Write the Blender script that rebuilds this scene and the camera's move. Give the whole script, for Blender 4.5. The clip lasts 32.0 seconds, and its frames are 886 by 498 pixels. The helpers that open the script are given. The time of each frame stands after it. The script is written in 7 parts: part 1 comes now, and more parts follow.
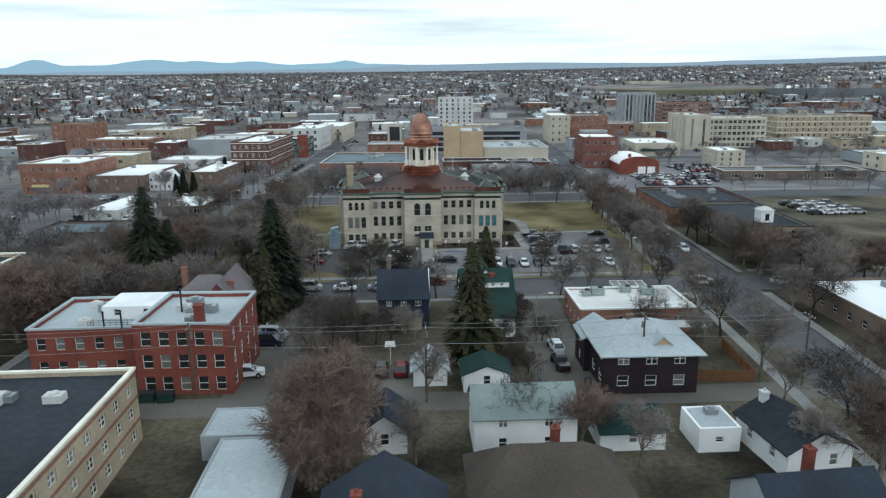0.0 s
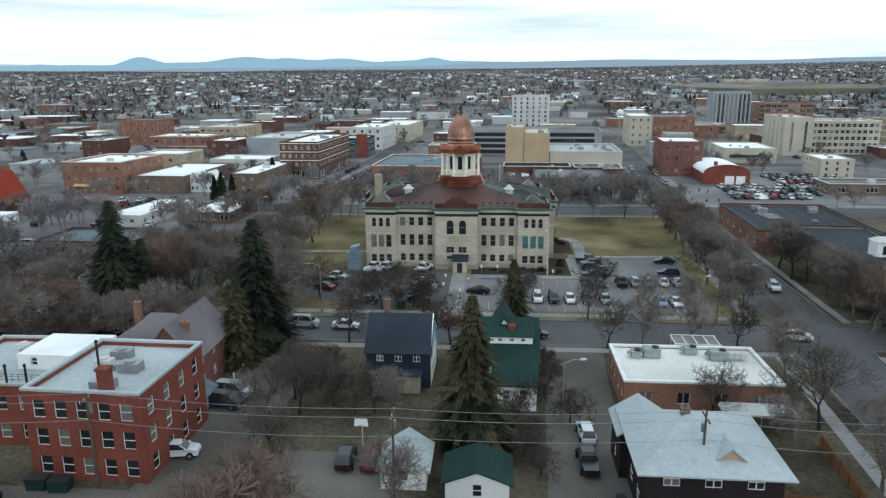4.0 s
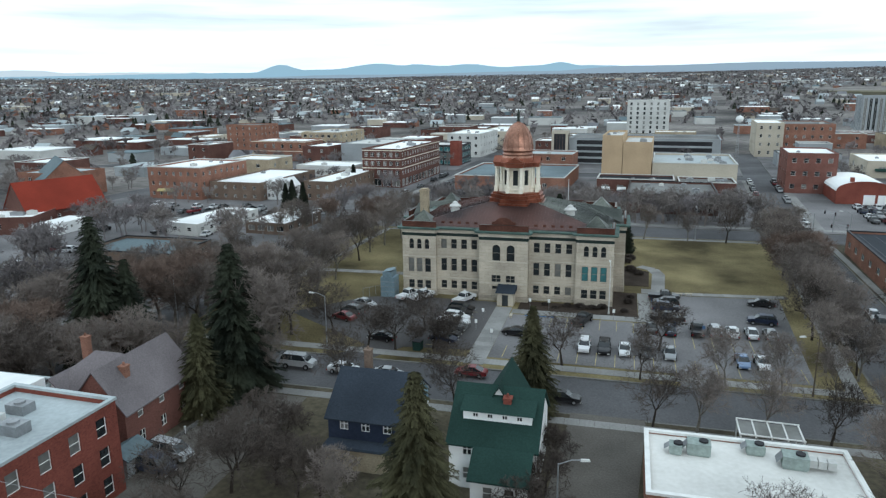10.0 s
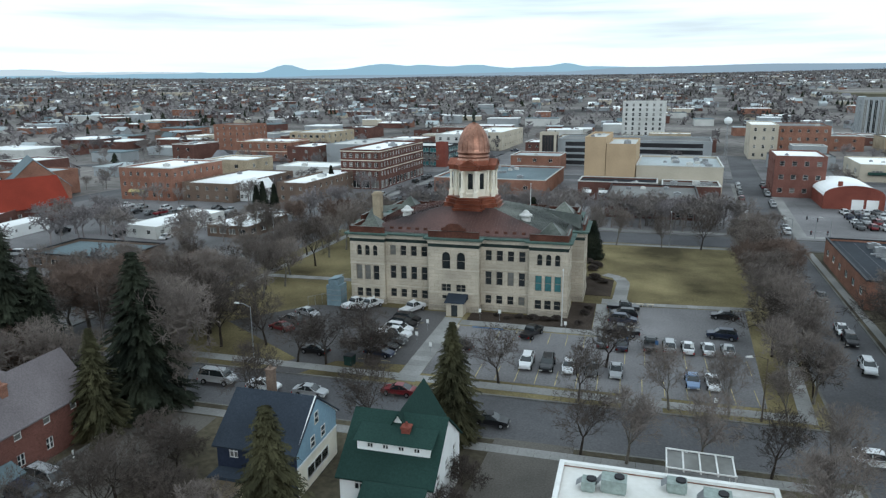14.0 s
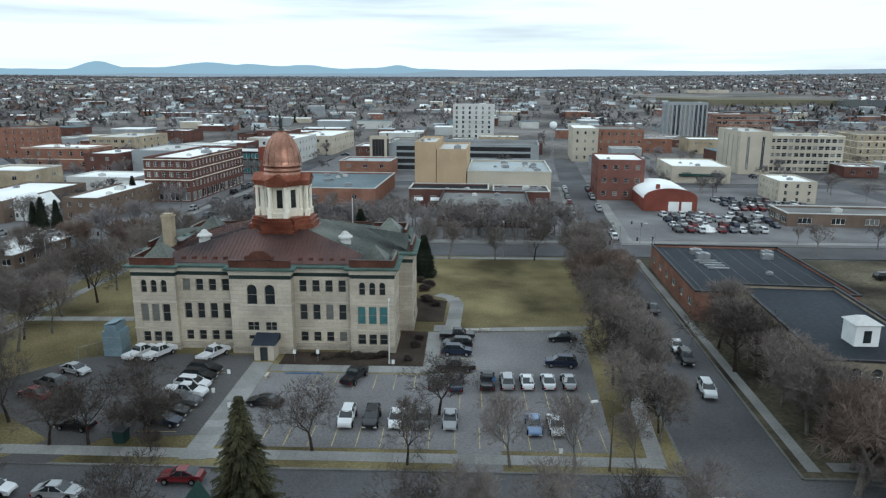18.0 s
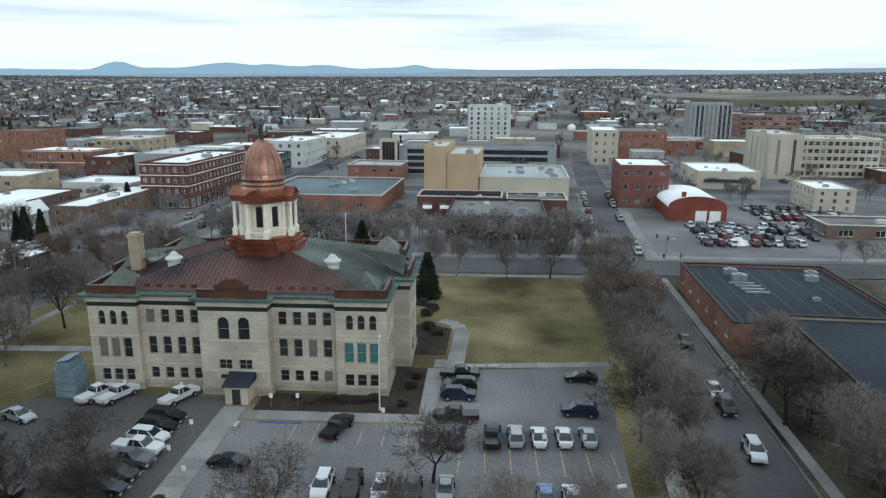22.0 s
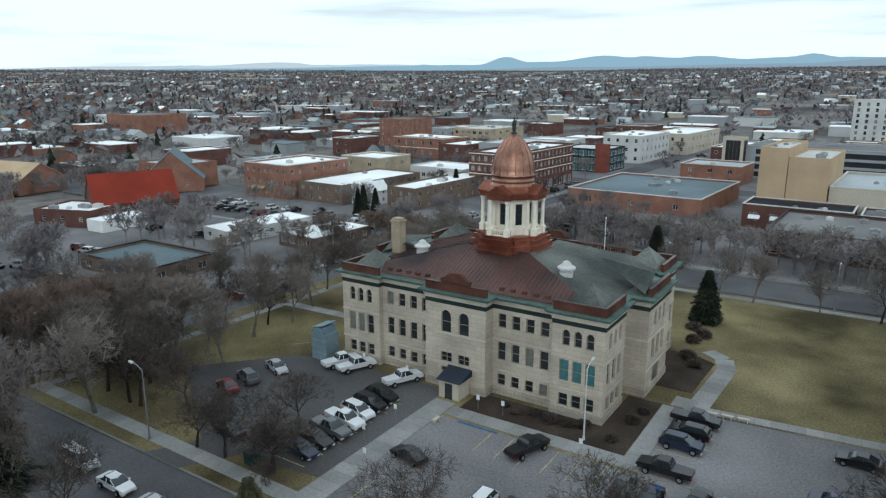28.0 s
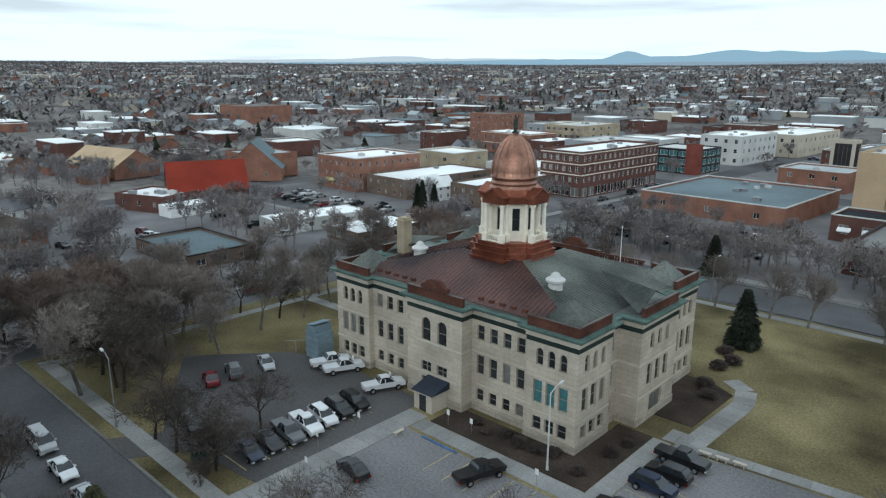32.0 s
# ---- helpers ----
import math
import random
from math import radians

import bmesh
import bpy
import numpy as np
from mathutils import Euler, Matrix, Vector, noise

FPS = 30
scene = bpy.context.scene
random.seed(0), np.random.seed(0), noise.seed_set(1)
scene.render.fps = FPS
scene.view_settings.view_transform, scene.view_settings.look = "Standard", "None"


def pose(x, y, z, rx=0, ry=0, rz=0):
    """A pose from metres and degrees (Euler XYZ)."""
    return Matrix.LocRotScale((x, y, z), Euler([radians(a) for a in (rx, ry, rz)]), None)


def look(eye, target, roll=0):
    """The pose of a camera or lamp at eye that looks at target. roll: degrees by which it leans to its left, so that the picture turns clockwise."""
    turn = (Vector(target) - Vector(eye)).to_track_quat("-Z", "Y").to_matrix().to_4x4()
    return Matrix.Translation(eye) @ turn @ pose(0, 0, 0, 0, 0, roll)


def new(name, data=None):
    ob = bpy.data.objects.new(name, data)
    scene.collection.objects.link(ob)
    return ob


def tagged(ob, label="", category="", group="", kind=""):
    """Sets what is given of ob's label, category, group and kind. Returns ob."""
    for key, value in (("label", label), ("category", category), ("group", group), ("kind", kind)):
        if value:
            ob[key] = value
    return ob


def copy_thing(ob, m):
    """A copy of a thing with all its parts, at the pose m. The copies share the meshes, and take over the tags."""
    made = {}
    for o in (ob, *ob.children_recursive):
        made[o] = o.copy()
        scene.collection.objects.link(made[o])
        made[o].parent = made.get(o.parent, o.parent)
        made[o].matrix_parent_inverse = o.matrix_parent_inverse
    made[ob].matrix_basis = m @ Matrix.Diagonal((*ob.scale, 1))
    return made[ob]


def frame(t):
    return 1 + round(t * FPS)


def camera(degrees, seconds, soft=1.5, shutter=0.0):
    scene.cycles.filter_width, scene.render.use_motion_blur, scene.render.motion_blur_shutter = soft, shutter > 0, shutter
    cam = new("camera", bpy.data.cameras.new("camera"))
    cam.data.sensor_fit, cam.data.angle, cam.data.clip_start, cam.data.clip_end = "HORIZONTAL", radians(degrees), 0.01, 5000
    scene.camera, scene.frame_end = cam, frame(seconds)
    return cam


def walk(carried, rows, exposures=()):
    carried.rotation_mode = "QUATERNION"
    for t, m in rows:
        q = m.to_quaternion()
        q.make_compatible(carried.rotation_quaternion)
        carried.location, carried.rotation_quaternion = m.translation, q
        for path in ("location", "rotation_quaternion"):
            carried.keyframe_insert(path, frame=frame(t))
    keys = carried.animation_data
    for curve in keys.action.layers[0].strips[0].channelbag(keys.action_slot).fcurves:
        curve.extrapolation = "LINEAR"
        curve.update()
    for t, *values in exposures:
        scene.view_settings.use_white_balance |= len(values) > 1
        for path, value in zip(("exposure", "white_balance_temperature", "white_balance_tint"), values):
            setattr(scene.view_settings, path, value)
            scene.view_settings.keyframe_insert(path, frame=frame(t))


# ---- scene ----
cam = camera(65.6, 32.0, soft=1.3)
PATH = [
    (0, (-3.034, -172.235, 40.255), (-2.942, -170.293, 39.786), -0.5),
    (0.5, (-1.522, -169.229, 40.173), (-1.453, -167.286, 39.704), -0.5),
    (1, (-0.096, -166.19, 40.124), (-0.068, -164.247, 39.655), -0.6),
    (1.5, (1.368, -163.068, 40.098), (1.341, -161.124, 39.627), -0.6),
    (2, (2.854, -159.764, 40.094), (2.793, -157.822, 39.623), -0.6),
    (2.5, (4.327, -156.35, 40.083), (4.247, -154.408, 39.611), -0.5),
    (3, (5.717, -152.998, 40.09), (5.618, -151.058, 39.618), -0.4),
    (3.5, (6.889, -149.733, 40.124), (6.766, -147.794, 39.652), -0.4),
    (4, (7.911, -146.628, 40.182), (7.767, -144.69, 39.707), -0.3),
    (4.5, (8.977, -143.832, 40.103), (8.807, -141.896, 39.631), -0.4),
    (6.5, (12.81, -134.288, 39.787), (12.582, -132.356, 39.322), -0.4),
    (7, (13.711, -132.346, 39.736), (13.45, -130.419, 39.272), -0.4),
    (7.5, (14.625, -130.551, 39.702), (14.307, -128.631, 39.24), -0.4),
    (8, (15.741, -128.961, 39.699), (15.352, -127.054, 39.239), -0.5),
    (8.5, (16.915, -127.648, 39.725), (16.498, -125.747, 39.266), -0.5),
    (9, (18.152, -126.471, 39.761), (17.708, -124.576, 39.301), -0.5),
    (9.5, (19.445, -125.42, 39.673), (18.973, -123.531, 39.216), -0.6),
    (10, (20.814, -124.356, 39.573), (20.319, -122.473, 39.115), -0.6),
    (10.5, (22.173, -123.243, 39.49), (21.67, -121.362, 39.032), -0.7),
    (11, (23.468, -122.164, 39.414), (22.963, -120.283, 38.956), -0.6),
    (11.5, (24.693, -121.118, 39.35), (24.186, -119.239, 38.892), -0.6),
    (12, (25.834, -120.138, 39.296), (25.326, -118.259, 38.837), -0.5),
    (12.5, (26.84, -119.101, 39.265), (26.33, -117.223, 38.806), -0.5),
    (13, (27.727, -118.024, 39.294), (27.215, -116.146, 38.834), -0.5),
    (13.5, (28.579, -116.731, 39.194), (28.063, -114.854, 38.736), -0.4),
    (15.5, (30.363, -110.123, 39.108), (29.921, -108.226, 38.656), -0.2),
    (16, (30.564, -107.901, 39.176), (30.165, -105.994, 38.724), -0.1),
    (16.5, (30.548, -105.464, 39.226), (30.206, -103.546, 38.775), -0.1),
    (17, (30.442, -103.137, 39.297), (30.175, -101.207, 38.845), 0.2),
    (17.5, (30.306, -101.007, 39.395), (30.146, -99.066, 38.941), 0.3),
    (18, (30.146, -99.006, 39.497), (30.09, -97.059, 39.044), 0.3),
    (18.5, (30.121, -97.004, 39.578), (30.114, -95.055, 39.126), 0.3),
    (19, (30.289, -95.125, 39.625), (30.307, -93.175, 39.178), 0.2),
    (19.5, (30.191, -92.993, 39.826), (30.242, -91.045, 39.375), 0.3),
    (20, (30.316, -90.936, 39.941), (30.386, -88.989, 39.489), 0.3),
    (20.5, (30.648, -89.126, 39.949), (30.719, -87.179, 39.498), 0.2),
    (21, (31.083, -87.486, 39.854), (31.144, -85.538, 39.406), 0.2),
    (21.5, (31.435, -85.821, 39.955), (31.423, -83.873, 39.503), 0.2),
    (22, (31.961, -84.481, 39.961), (31.855, -82.537, 39.507), 0.2),
    (22.5, (32.486, -83.503, 39.887), (32.273, -81.567, 39.435), 0.1),
    (23, (33.057, -82.816, 39.783), (32.713, -80.897, 39.337), -0.1),
    (23.5, (33.729, -82.161, 39.829), (33.273, -80.266, 39.379), -0.0),
    (24, (34.516, -81.506, 39.876), (33.945, -79.643, 39.425), -0.2),
    (24.5, (35.45, -80.767, 39.872), (34.784, -78.936, 39.421), -0.4),
    (25, (36.416, -79.882, 39.843), (35.678, -78.079, 39.39), -0.3),
    (25.5, (37.64, -78.978, 39.828), (36.838, -77.204, 39.372), -0.4),
    (27.5, (43.471, -74.538, 40.001), (42.458, -72.88, 39.529), -0.1),
    (28, (45.031, -73.053, 40.07), (43.972, -71.424, 39.595), -0.1),
    (28.5, (46.641, -71.4, 40.067), (45.533, -69.805, 39.59), 0.0),
    (29, (48.185, -69.653, 40.085), (47.024, -68.096, 39.605), 0.0),
    (29.5, (49.589, -67.921, 40.106), (48.387, -66.397, 39.623), -0.0),
    (30, (50.923, -66.049, 40.113), (49.695, -64.547, 39.628), 0.0),
    (30.5, (52.021, -64.025, 40.14), (50.779, -62.536, 39.651), -0.1),
    (31, (53.048, -62.101, 40.181), (51.786, -60.63, 39.689), -0.1),
    (31.5, (54.057, -60.468, 40.19), (52.767, -59.02, 39.698), -0.0),
    (32, (54.967, -59.183, 40.162), (53.655, -57.756, 39.671), 0.3),
]
walk(cam, [(t, look(e, g, r)) for t, e, g, r in PATH], exposures=[(0, 0.03), (9, 0.08), (13, 0.06), (19, 0.0), (25, -0.05), (32, -0.06)])

# ---- world, sun, exposure ----
world = bpy.data.worlds.new("sky")
scene.world = world
world.use_nodes = True
wn, wl = world.node_tree.nodes, world.node_tree.links
wn.clear()
w_out = wn.new("ShaderNodeOutputWorld")
w_bg = wn.new("ShaderNodeBackground")
w_sky = wn.new("ShaderNodeTexSky")
w_sky.sky_type = "NISHITA"
w_sky.sun_disc = False
w_sky.sun_elevation = radians(24)
w_sky.sun_rotation = radians(150)
w_co = wn.new("ShaderNodeTexCoord")
w_map = wn.new("ShaderNodeMapping")
w_map.inputs["Scale"].default_value = (1.6, 1.6, 22.0)
w_noise = wn.new("ShaderNodeTexNoise")
w_noise.inputs["Scale"].default_value = 1.7
w_noise.inputs["Detail"].default_value = 5.0
w_ramp = wn.new("ShaderNodeValToRGB")
w_ramp.color_ramp.elements[0].position, w_ramp.color_ramp.elements[0].color = 0.30, (0.0, 0.0, 0.0, 1)
w_ramp.color_ramp.elements[1].position, w_ramp.color_ramp.elements[1].color = 0.47, (1.0, 1.0, 1.0, 1)
w_scale = wn.new("ShaderNodeVectorMath")
w_scale.operation = "SCALE"
w_scale.inputs["Scale"].default_value = 0.10
w_mix = wn.new("ShaderNodeMixRGB")
w_tint = wn.new("ShaderNodeMixRGB")
w_tint.inputs[0].default_value = 0.7
w_tint.inputs[2].default_value = (0.72, 0.85, 0.97, 1)
w_mix.inputs[2].default_value = (0.91, 1.10, 1.225, 1)
wl.new(w_co.outputs["Generated"], w_map.inputs["Vector"])
wl.new(w_map.outputs["Vector"], w_noise.inputs["Vector"])
wl.new(w_noise.outputs["Fac"], w_ramp.inputs["Fac"])
wl.new(w_sky.outputs["Color"], w_scale.inputs[0])
wl.new(w_scale.outputs["Vector"], w_tint.inputs[1])
wl.new(w_ramp.outputs["Color"], w_mix.inputs[0])
wl.new(w_tint.outputs["Color"], w_mix.inputs[1])
wl.new(w_mix.outputs["Color"], w_bg.inputs["Color"])
w_bg.inputs["Strength"].default_value = 1.06
wl.new(w_bg.outputs["Background"], w_out.inputs["Surface"])

sun = new("sun", bpy.data.lights.new("sun", "SUN"))
sun.data.energy = 0.45
sun.data.angle = radians(18)
sun.data.color = (1.0, 0.99, 0.97)
sun.matrix_world = look((60, -105, 60), (0, 0, 0))
scene.view_settings.exposure = 0.0


# ---- materials ----
def mat(name, color, rough=0.8, var=0.25, scale=1.0, fine=18.0, bump=0.0, metal=0.0, tint=None, rand=0.0, spec=0.1):
    """A surface with blotches of one size, grain of a finer one, and relief."""
    m = bpy.data.materials.new(name)
    m.use_nodes = True
    n, l = m.node_tree.nodes, m.node_tree.links
    b = n["Principled BSDF"]
    b.inputs["Roughness"].default_value = rough
    b.inputs["Metallic"].default_value = metal
    b.inputs["Specular IOR Level"].default_value = spec
    co = n.new("ShaderNodeTexCoord")
    n1, n2 = n.new("ShaderNodeTexNoise"), n.new("ShaderNodeTexNoise")
    n1.inputs["Scale"].default_value, n1.inputs["Detail"].default_value = scale * 0.35, 6.0
    n2.inputs["Scale"].default_value, n2.inputs["Detail"].default_value = fine * 0.35, 4.0
    l.new(co.outputs["Object"], n1.inputs["Vector"])
    l.new(co.outputs["Object"], n2.inputs["Vector"])
    dark = [c * (1 - var) for c in color]
    lite = [min(1.0, c * (1 + var)) for c in (tint or color)]
    r = n.new("ShaderNodeValToRGB")
    r.color_ramp.elements[0].position, r.color_ramp.elements[0].color = 0.33, (*dark, 1)
    r.color_ramp.elements[1].position, r.color_ramp.elements[1].color = 0.67, (*lite, 1)
    l.new(n1.outputs["Fac"], r.inputs["Fac"])
    g = n.new("ShaderNodeMixRGB")
    g.blend_type = "OVERLAY"
    g.inputs[0].default_value = min(1.0, var * 1.6)
    l.new(r.outputs["Color"], g.inputs[1])
    l.new(n2.outputs["Fac"], g.inputs[2])
    last = g.outputs["Color"]
    if rand:
        info, mul = n.new("ShaderNodeObjectInfo"), n.new("ShaderNodeHueSaturation")
        mr = n.new("ShaderNodeMapRange")
        mr.inputs["To Min"].default_value, mr.inputs["To Max"].default_value = 1 - rand, 1 + rand
        l.new(info.outputs["Random"], mr.inputs["Value"])
        l.new(mr.outputs["Result"], mul.inputs["Value"])
        l.new(last, mul.inputs["Color"])
        last = mul.outputs["Color"]
    l.new(last, b.inputs["Base Color"])
    if bump:
        bp = n.new("ShaderNodeBump")
        bp.inputs["Strength"].default_value = bump
        bp.inputs["Distance"].default_value = 0.05
        l.new(n2.outputs["Fac"], bp.inputs["Height"])
        l.new(bp.outputs["Normal"], b.inputs["Normal"])
    return m


def striped(name, color, joint, bw, bh, rough=0.85, rand=0.14, mortar=0.012, metal=0.0, bump=0.3, offset=0.5, turn=(0, 0, 0)):
    """Courses of blocks or bricks with joints, from the object's own coordinates: x + y along, z up."""
    m = mat(name, color, rough, 0.18, 0.6, 14.0, 0.0, metal)
    n, l = m.node_tree.nodes, m.node_tree.links
    b = n["Principled BSDF"]
    base = b.inputs["Base Color"].links[0].from_socket
    co, sep, add, com = n.new("ShaderNodeTexCoord"), n.new("ShaderNodeSeparateXYZ"), n.new("ShaderNodeMath"), n.new("ShaderNodeCombineXYZ")
    br = n.new("ShaderNodeTexBrick")
    br.offset = offset
    l.new(co.outputs["Object"], sep.inputs[0])
    l.new(sep.outputs["X"], add.inputs[0])
    l.new(sep.outputs["Y"], add.inputs[1])
    l.new(add.outputs[0], com.inputs["X"])
    l.new(sep.outputs["Z"], com.inputs["Y"])
    l.new(com.outputs[0], br.inputs["Vector"])
    br.inputs["Color1"].default_value = (1 - rand, 1 - rand, 1 - rand, 1)
    br.inputs["Color2"].default_value = (1 + rand, 1 + rand, 1 + rand, 1)
    br.inputs["Mortar"].default_value = (*joint, 1)
    br.inputs["Scale"].default_value = 1.0
    br.inputs["Mortar Size"].default_value = mortar
    br.inputs["Brick Width"].default_value = bw
    br.inputs["Row Height"].default_value = bh
    mu = n.new("ShaderNodeMixRGB")
    mu.blend_type = "MULTIPLY"
    mu.inputs[0].default_value = 1.0
    l.new(base, mu.inputs[1])
    l.new(br.outputs["Color"], mu.inputs[2])
    l.new(mu.outputs["Color"], b.inputs["Base Color"])
    bp = n.new("ShaderNodeBump")
    bp.inputs["Strength"].default_value = bump
    bp.inputs["Distance"].default_value = 0.03
    bp.invert = True
    l.new(br.outputs["Fac"], bp.inputs["Height"])
    l.new(bp.outputs["Normal"], b.inputs["Normal"])
    return m


M_EARTH = mat("winter_earth", (0.042, 0.035, 0.027), 0.95, 0.45, 0.2, 4.0, 0.3, tint=(0.092, 0.08, 0.055))
M_TOWN = mat("town_ground", (0.092, 0.086, 0.084), 0.95, 0.45, 0.03, 0.6, 0.0, tint=(0.16, 0.147, 0.137))
M_LAWN = mat("dormant_lawn", (0.094, 0.076, 0.038), 0.95, 0.45, 0.18, 9.0, 0.3, tint=(0.158, 0.130, 0.068))
M_ROAD = mat("asphalt", (0.098, 0.097, 0.101), 0.9, 0.28, 0.15, 12.0, 0.15)
M_LOT = mat("worn_asphalt", (0.158, 0.153, 0.155), 0.9, 0.36, 0.14, 10.0, 0.15)
M_WALK = mat("concrete_walk", (0.225, 0.222, 0.214), 0.9, 0.2, 0.4, 10.0, 0.1)
M_FLAG = mat("concrete_flag", (0.235, 0.232, 0.224), 0.9, 0.2, 0.4, 10.0, 0.1, rand=0.12)
M_KERB = mat("kerb_concrete", (0.15, 0.147, 0.14), 0.9, 0.2, 0.8, 8.0, 0.1)
M_DIRT = mat("bare_bed", (0.045, 0.034, 0.027), 0.95, 0.4, 0.5, 10.0, 0.3)
M_GRAVEL = mat("gravel_yard", (0.12, 0.11, 0.098), 0.95, 0.3, 0.2, 14.0, 0.3)
M_LINE = mat("worn_paint", (0.5, 0.49, 0.44), 0.8, 0.3, 2.0, 20.0)
M_LINEY = mat("worn_yellow_paint", (0.4, 0.33, 0.16), 0.8, 0.3, 2.0, 20.0)
M_BLUE = mat("blue_paint", (0.06, 0.13, 0.26), 0.7, 0.2, 2.0, 20.0)
M_STONE = striped("sandstone_ashlar", (0.44, 0.388, 0.315), (0.62, 0.6, 0.56), 1.5, 0.62, 0.85, 0.07, 0.014)
M_STONE2 = mat("smooth_sandstone", (0.47, 0.42, 0.345), 0.8, 0.14, 0.8, 12.0, 0.1)
M_ROCK = striped("rock_faced_base", (0.35, 0.31, 0.255), (0.55, 0.53, 0.5), 1.1, 0.5, 0.9, 0.10, 0.02, 0.0, 0.5)
M_FRIEZE = mat("dark_green_frieze", (0.022, 0.035, 0.032), 0.5, 0.2, 1.0, 10.0)
M_PATINA = mat("verdigris_copper", (0.075, 0.12, 0.105), 0.6, 0.25, 1.5, 10.0, 0.1)
M_COPPER = mat("aged_copper", (0.25, 0.125, 0.088), 0.38, 0.3, 0.7, 6.0, 0.05, 0.65, tint=(0.34, 0.18, 0.13))
M_COPPER2 = mat("red_copper_skirt", (0.20, 0.062, 0.038), 0.36, 0.3, 0.7, 6.0, 0.05, 0.6, tint=(0.29, 0.105, 0.066))
M_PARAPET = mat("red_sandstone_parapet", (0.088, 0.038, 0.028), 0.8, 0.35, 1.0, 9.0, 0.2)
M_CREAM = mat("cream_paint", (0.76, 0.71, 0.60), 0.6, 0.12, 1.2, 14.0)
M_TIN = mat("standing_seam_metal", (0.066, 0.075, 0.067), 0.42, 0.35, 0.3, 8.0, 0.0, 0.35, tint=(0.122, 0.13, 0.114))
M_TINRED = mat("copper_roof_sheet", (0.058, 0.040, 0.040), 0.36, 0.35, 0.2, 8.0, 0.0, 0.45, tint=(0.128, 0.066, 0.056))
M_BRONZE = mat("dark_bronze", (0.05, 0.06, 0.052), 0.5, 0.2, 3.0, 10.0, 0.0, 0.4)
M_SASH = mat("weathered_sash_paint", (0.25, 0.225, 0.19), 0.6, 0.15, 1.0, 12.0)
M_LOTD = mat("dark_asphalt", (0.088, 0.084, 0.084), 0.9, 0.32, 0.12, 10.0, 0.15)
M_WHITE = mat("white_paint", (0.74, 0.75, 0.74), 0.6, 0.08, 0.7, 10.0)
M_WHITEROOF = mat("white_membrane", (0.8, 0.81, 0.8), 0.7, 0.12, 0.12, 5.0)
M_OFFROOF = mat("off_white_membrane", (0.6, 0.59, 0.56), 0.75, 0.14, 0.25, 5.0)
M_GREYROOF = mat("pale_grey_roof", (0.36, 0.40, 0.41), 0.7, 0.15, 0.15, 6.0, 0.05)
M_DARKROOF = mat("dark_membrane", (0.026, 0.031, 0.038), 0.75, 0.3, 0.1, 4.0)
M_BLUEROOF = mat("blue_grey_roof", (0.12, 0.16, 0.175), 0.7, 0.25, 0.1, 5.0)
M_TAR = mat("tar_gravel_roof", (0.16, 0.16, 0.155), 0.9, 0.3, 0.15, 8.0)
M_BRICK = striped("red_brick", (0.185, 0.056, 0.042), (1.25, 1.3, 1.3), 0.24, 0.085, 0.85, 0.2, 0.01, 0.0, 0.15)
M_BRICKR = striped("old_red_brick", (0.165, 0.074, 0.060), (1.2, 1.25, 1.25), 0.24, 0.085, 0.85, 0.2, 0.01, 0.0, 0.15)
M_BRICKD = striped("dark_brick", (0.115, 0.056, 0.046), (1.2, 1.3, 1.3), 0.24, 0.085, 0.85, 0.2, 0.01, 0.0, 0.15)
M_BRICKO = striped("orange_brick", (0.235, 0.118, 0.085), (1.2, 1.2, 1.2), 0.24, 0.085, 0.85, 0.2, 0.01, 0.0, 0.15)
M_BRICKT = striped("tan_brick", (0.40, 0.33, 0.235), (0.8, 0.8, 0.8), 0.24, 0.085, 0.85, 0.14, 0.01, 0.0, 0.15)
M_BRICKB = striped("brown_brick", (0.155, 0.112, 0.088), (1.1, 1.1, 1.1), 0.24, 0.085, 0.85, 0.16, 0.01, 0.0, 0.15)
M_ANNEX = striped("weathered_brown_stone", (0.27, 0.23, 0.175), (0.75, 0.75, 0.75), 0.9, 0.35, 0.9, 0.12, 0.012)
M_TANWALL = mat("tan_render", (0.46, 0.335, 0.215), 0.85, 0.1, 0.3, 6.0)
M_CREAMWALL = mat("cream_render", (0.47, 0.42, 0.34), 0.85, 0.1, 0.3, 6.0)
M_GREYWALL = mat("grey_concrete", (0.30, 0.32, 0.33), 0.8, 0.12, 0.3, 6.0)
M_PALE = mat("pale_concrete", (0.52, 0.52, 0.50), 0.85, 0.12, 0.3, 6.0)
M_DARKWALL = mat("dark_cladding", (0.03, 0.03, 0.033), 0.5, 0.2, 0.5, 6.0)
M_TRIM = mat("white_trim", (0.7, 0.7, 0.68), 0.6, 0.08, 2.0, 12.0)
M_GLASS = mat("window_glass", (0.022, 0.027, 0.03), 0.08, 0.3, 0.5, 3.0, 0.0, 0.0, spec=0.6)
M_GLASST = mat("teal_glass", (0.05, 0.17, 0.18), 0.1, 0.3, 0.5, 3.0, spec=0.6)
M_BLIND = mat("window_blind", (0.15, 0.15, 0.14), 0.3, 0.25, 0.7, 3.0, spec=0.6)
M_BARK = mat("bark", (0.040, 0.032, 0.027), 0.95, 0.3, 2.0, 14.0, 0.2)
M_BARKP = mat("pale_bark", (0.16, 0.145, 0.125), 0.95, 0.35, 2.0, 14.0, 0.2)
M_TWIG = mat("bare_twigs", (0.060, 0.049, 0.043), 0.95, 0.25, 0.3, 3.0, tint=(0.092, 0.076, 0.067), rand=0.3)
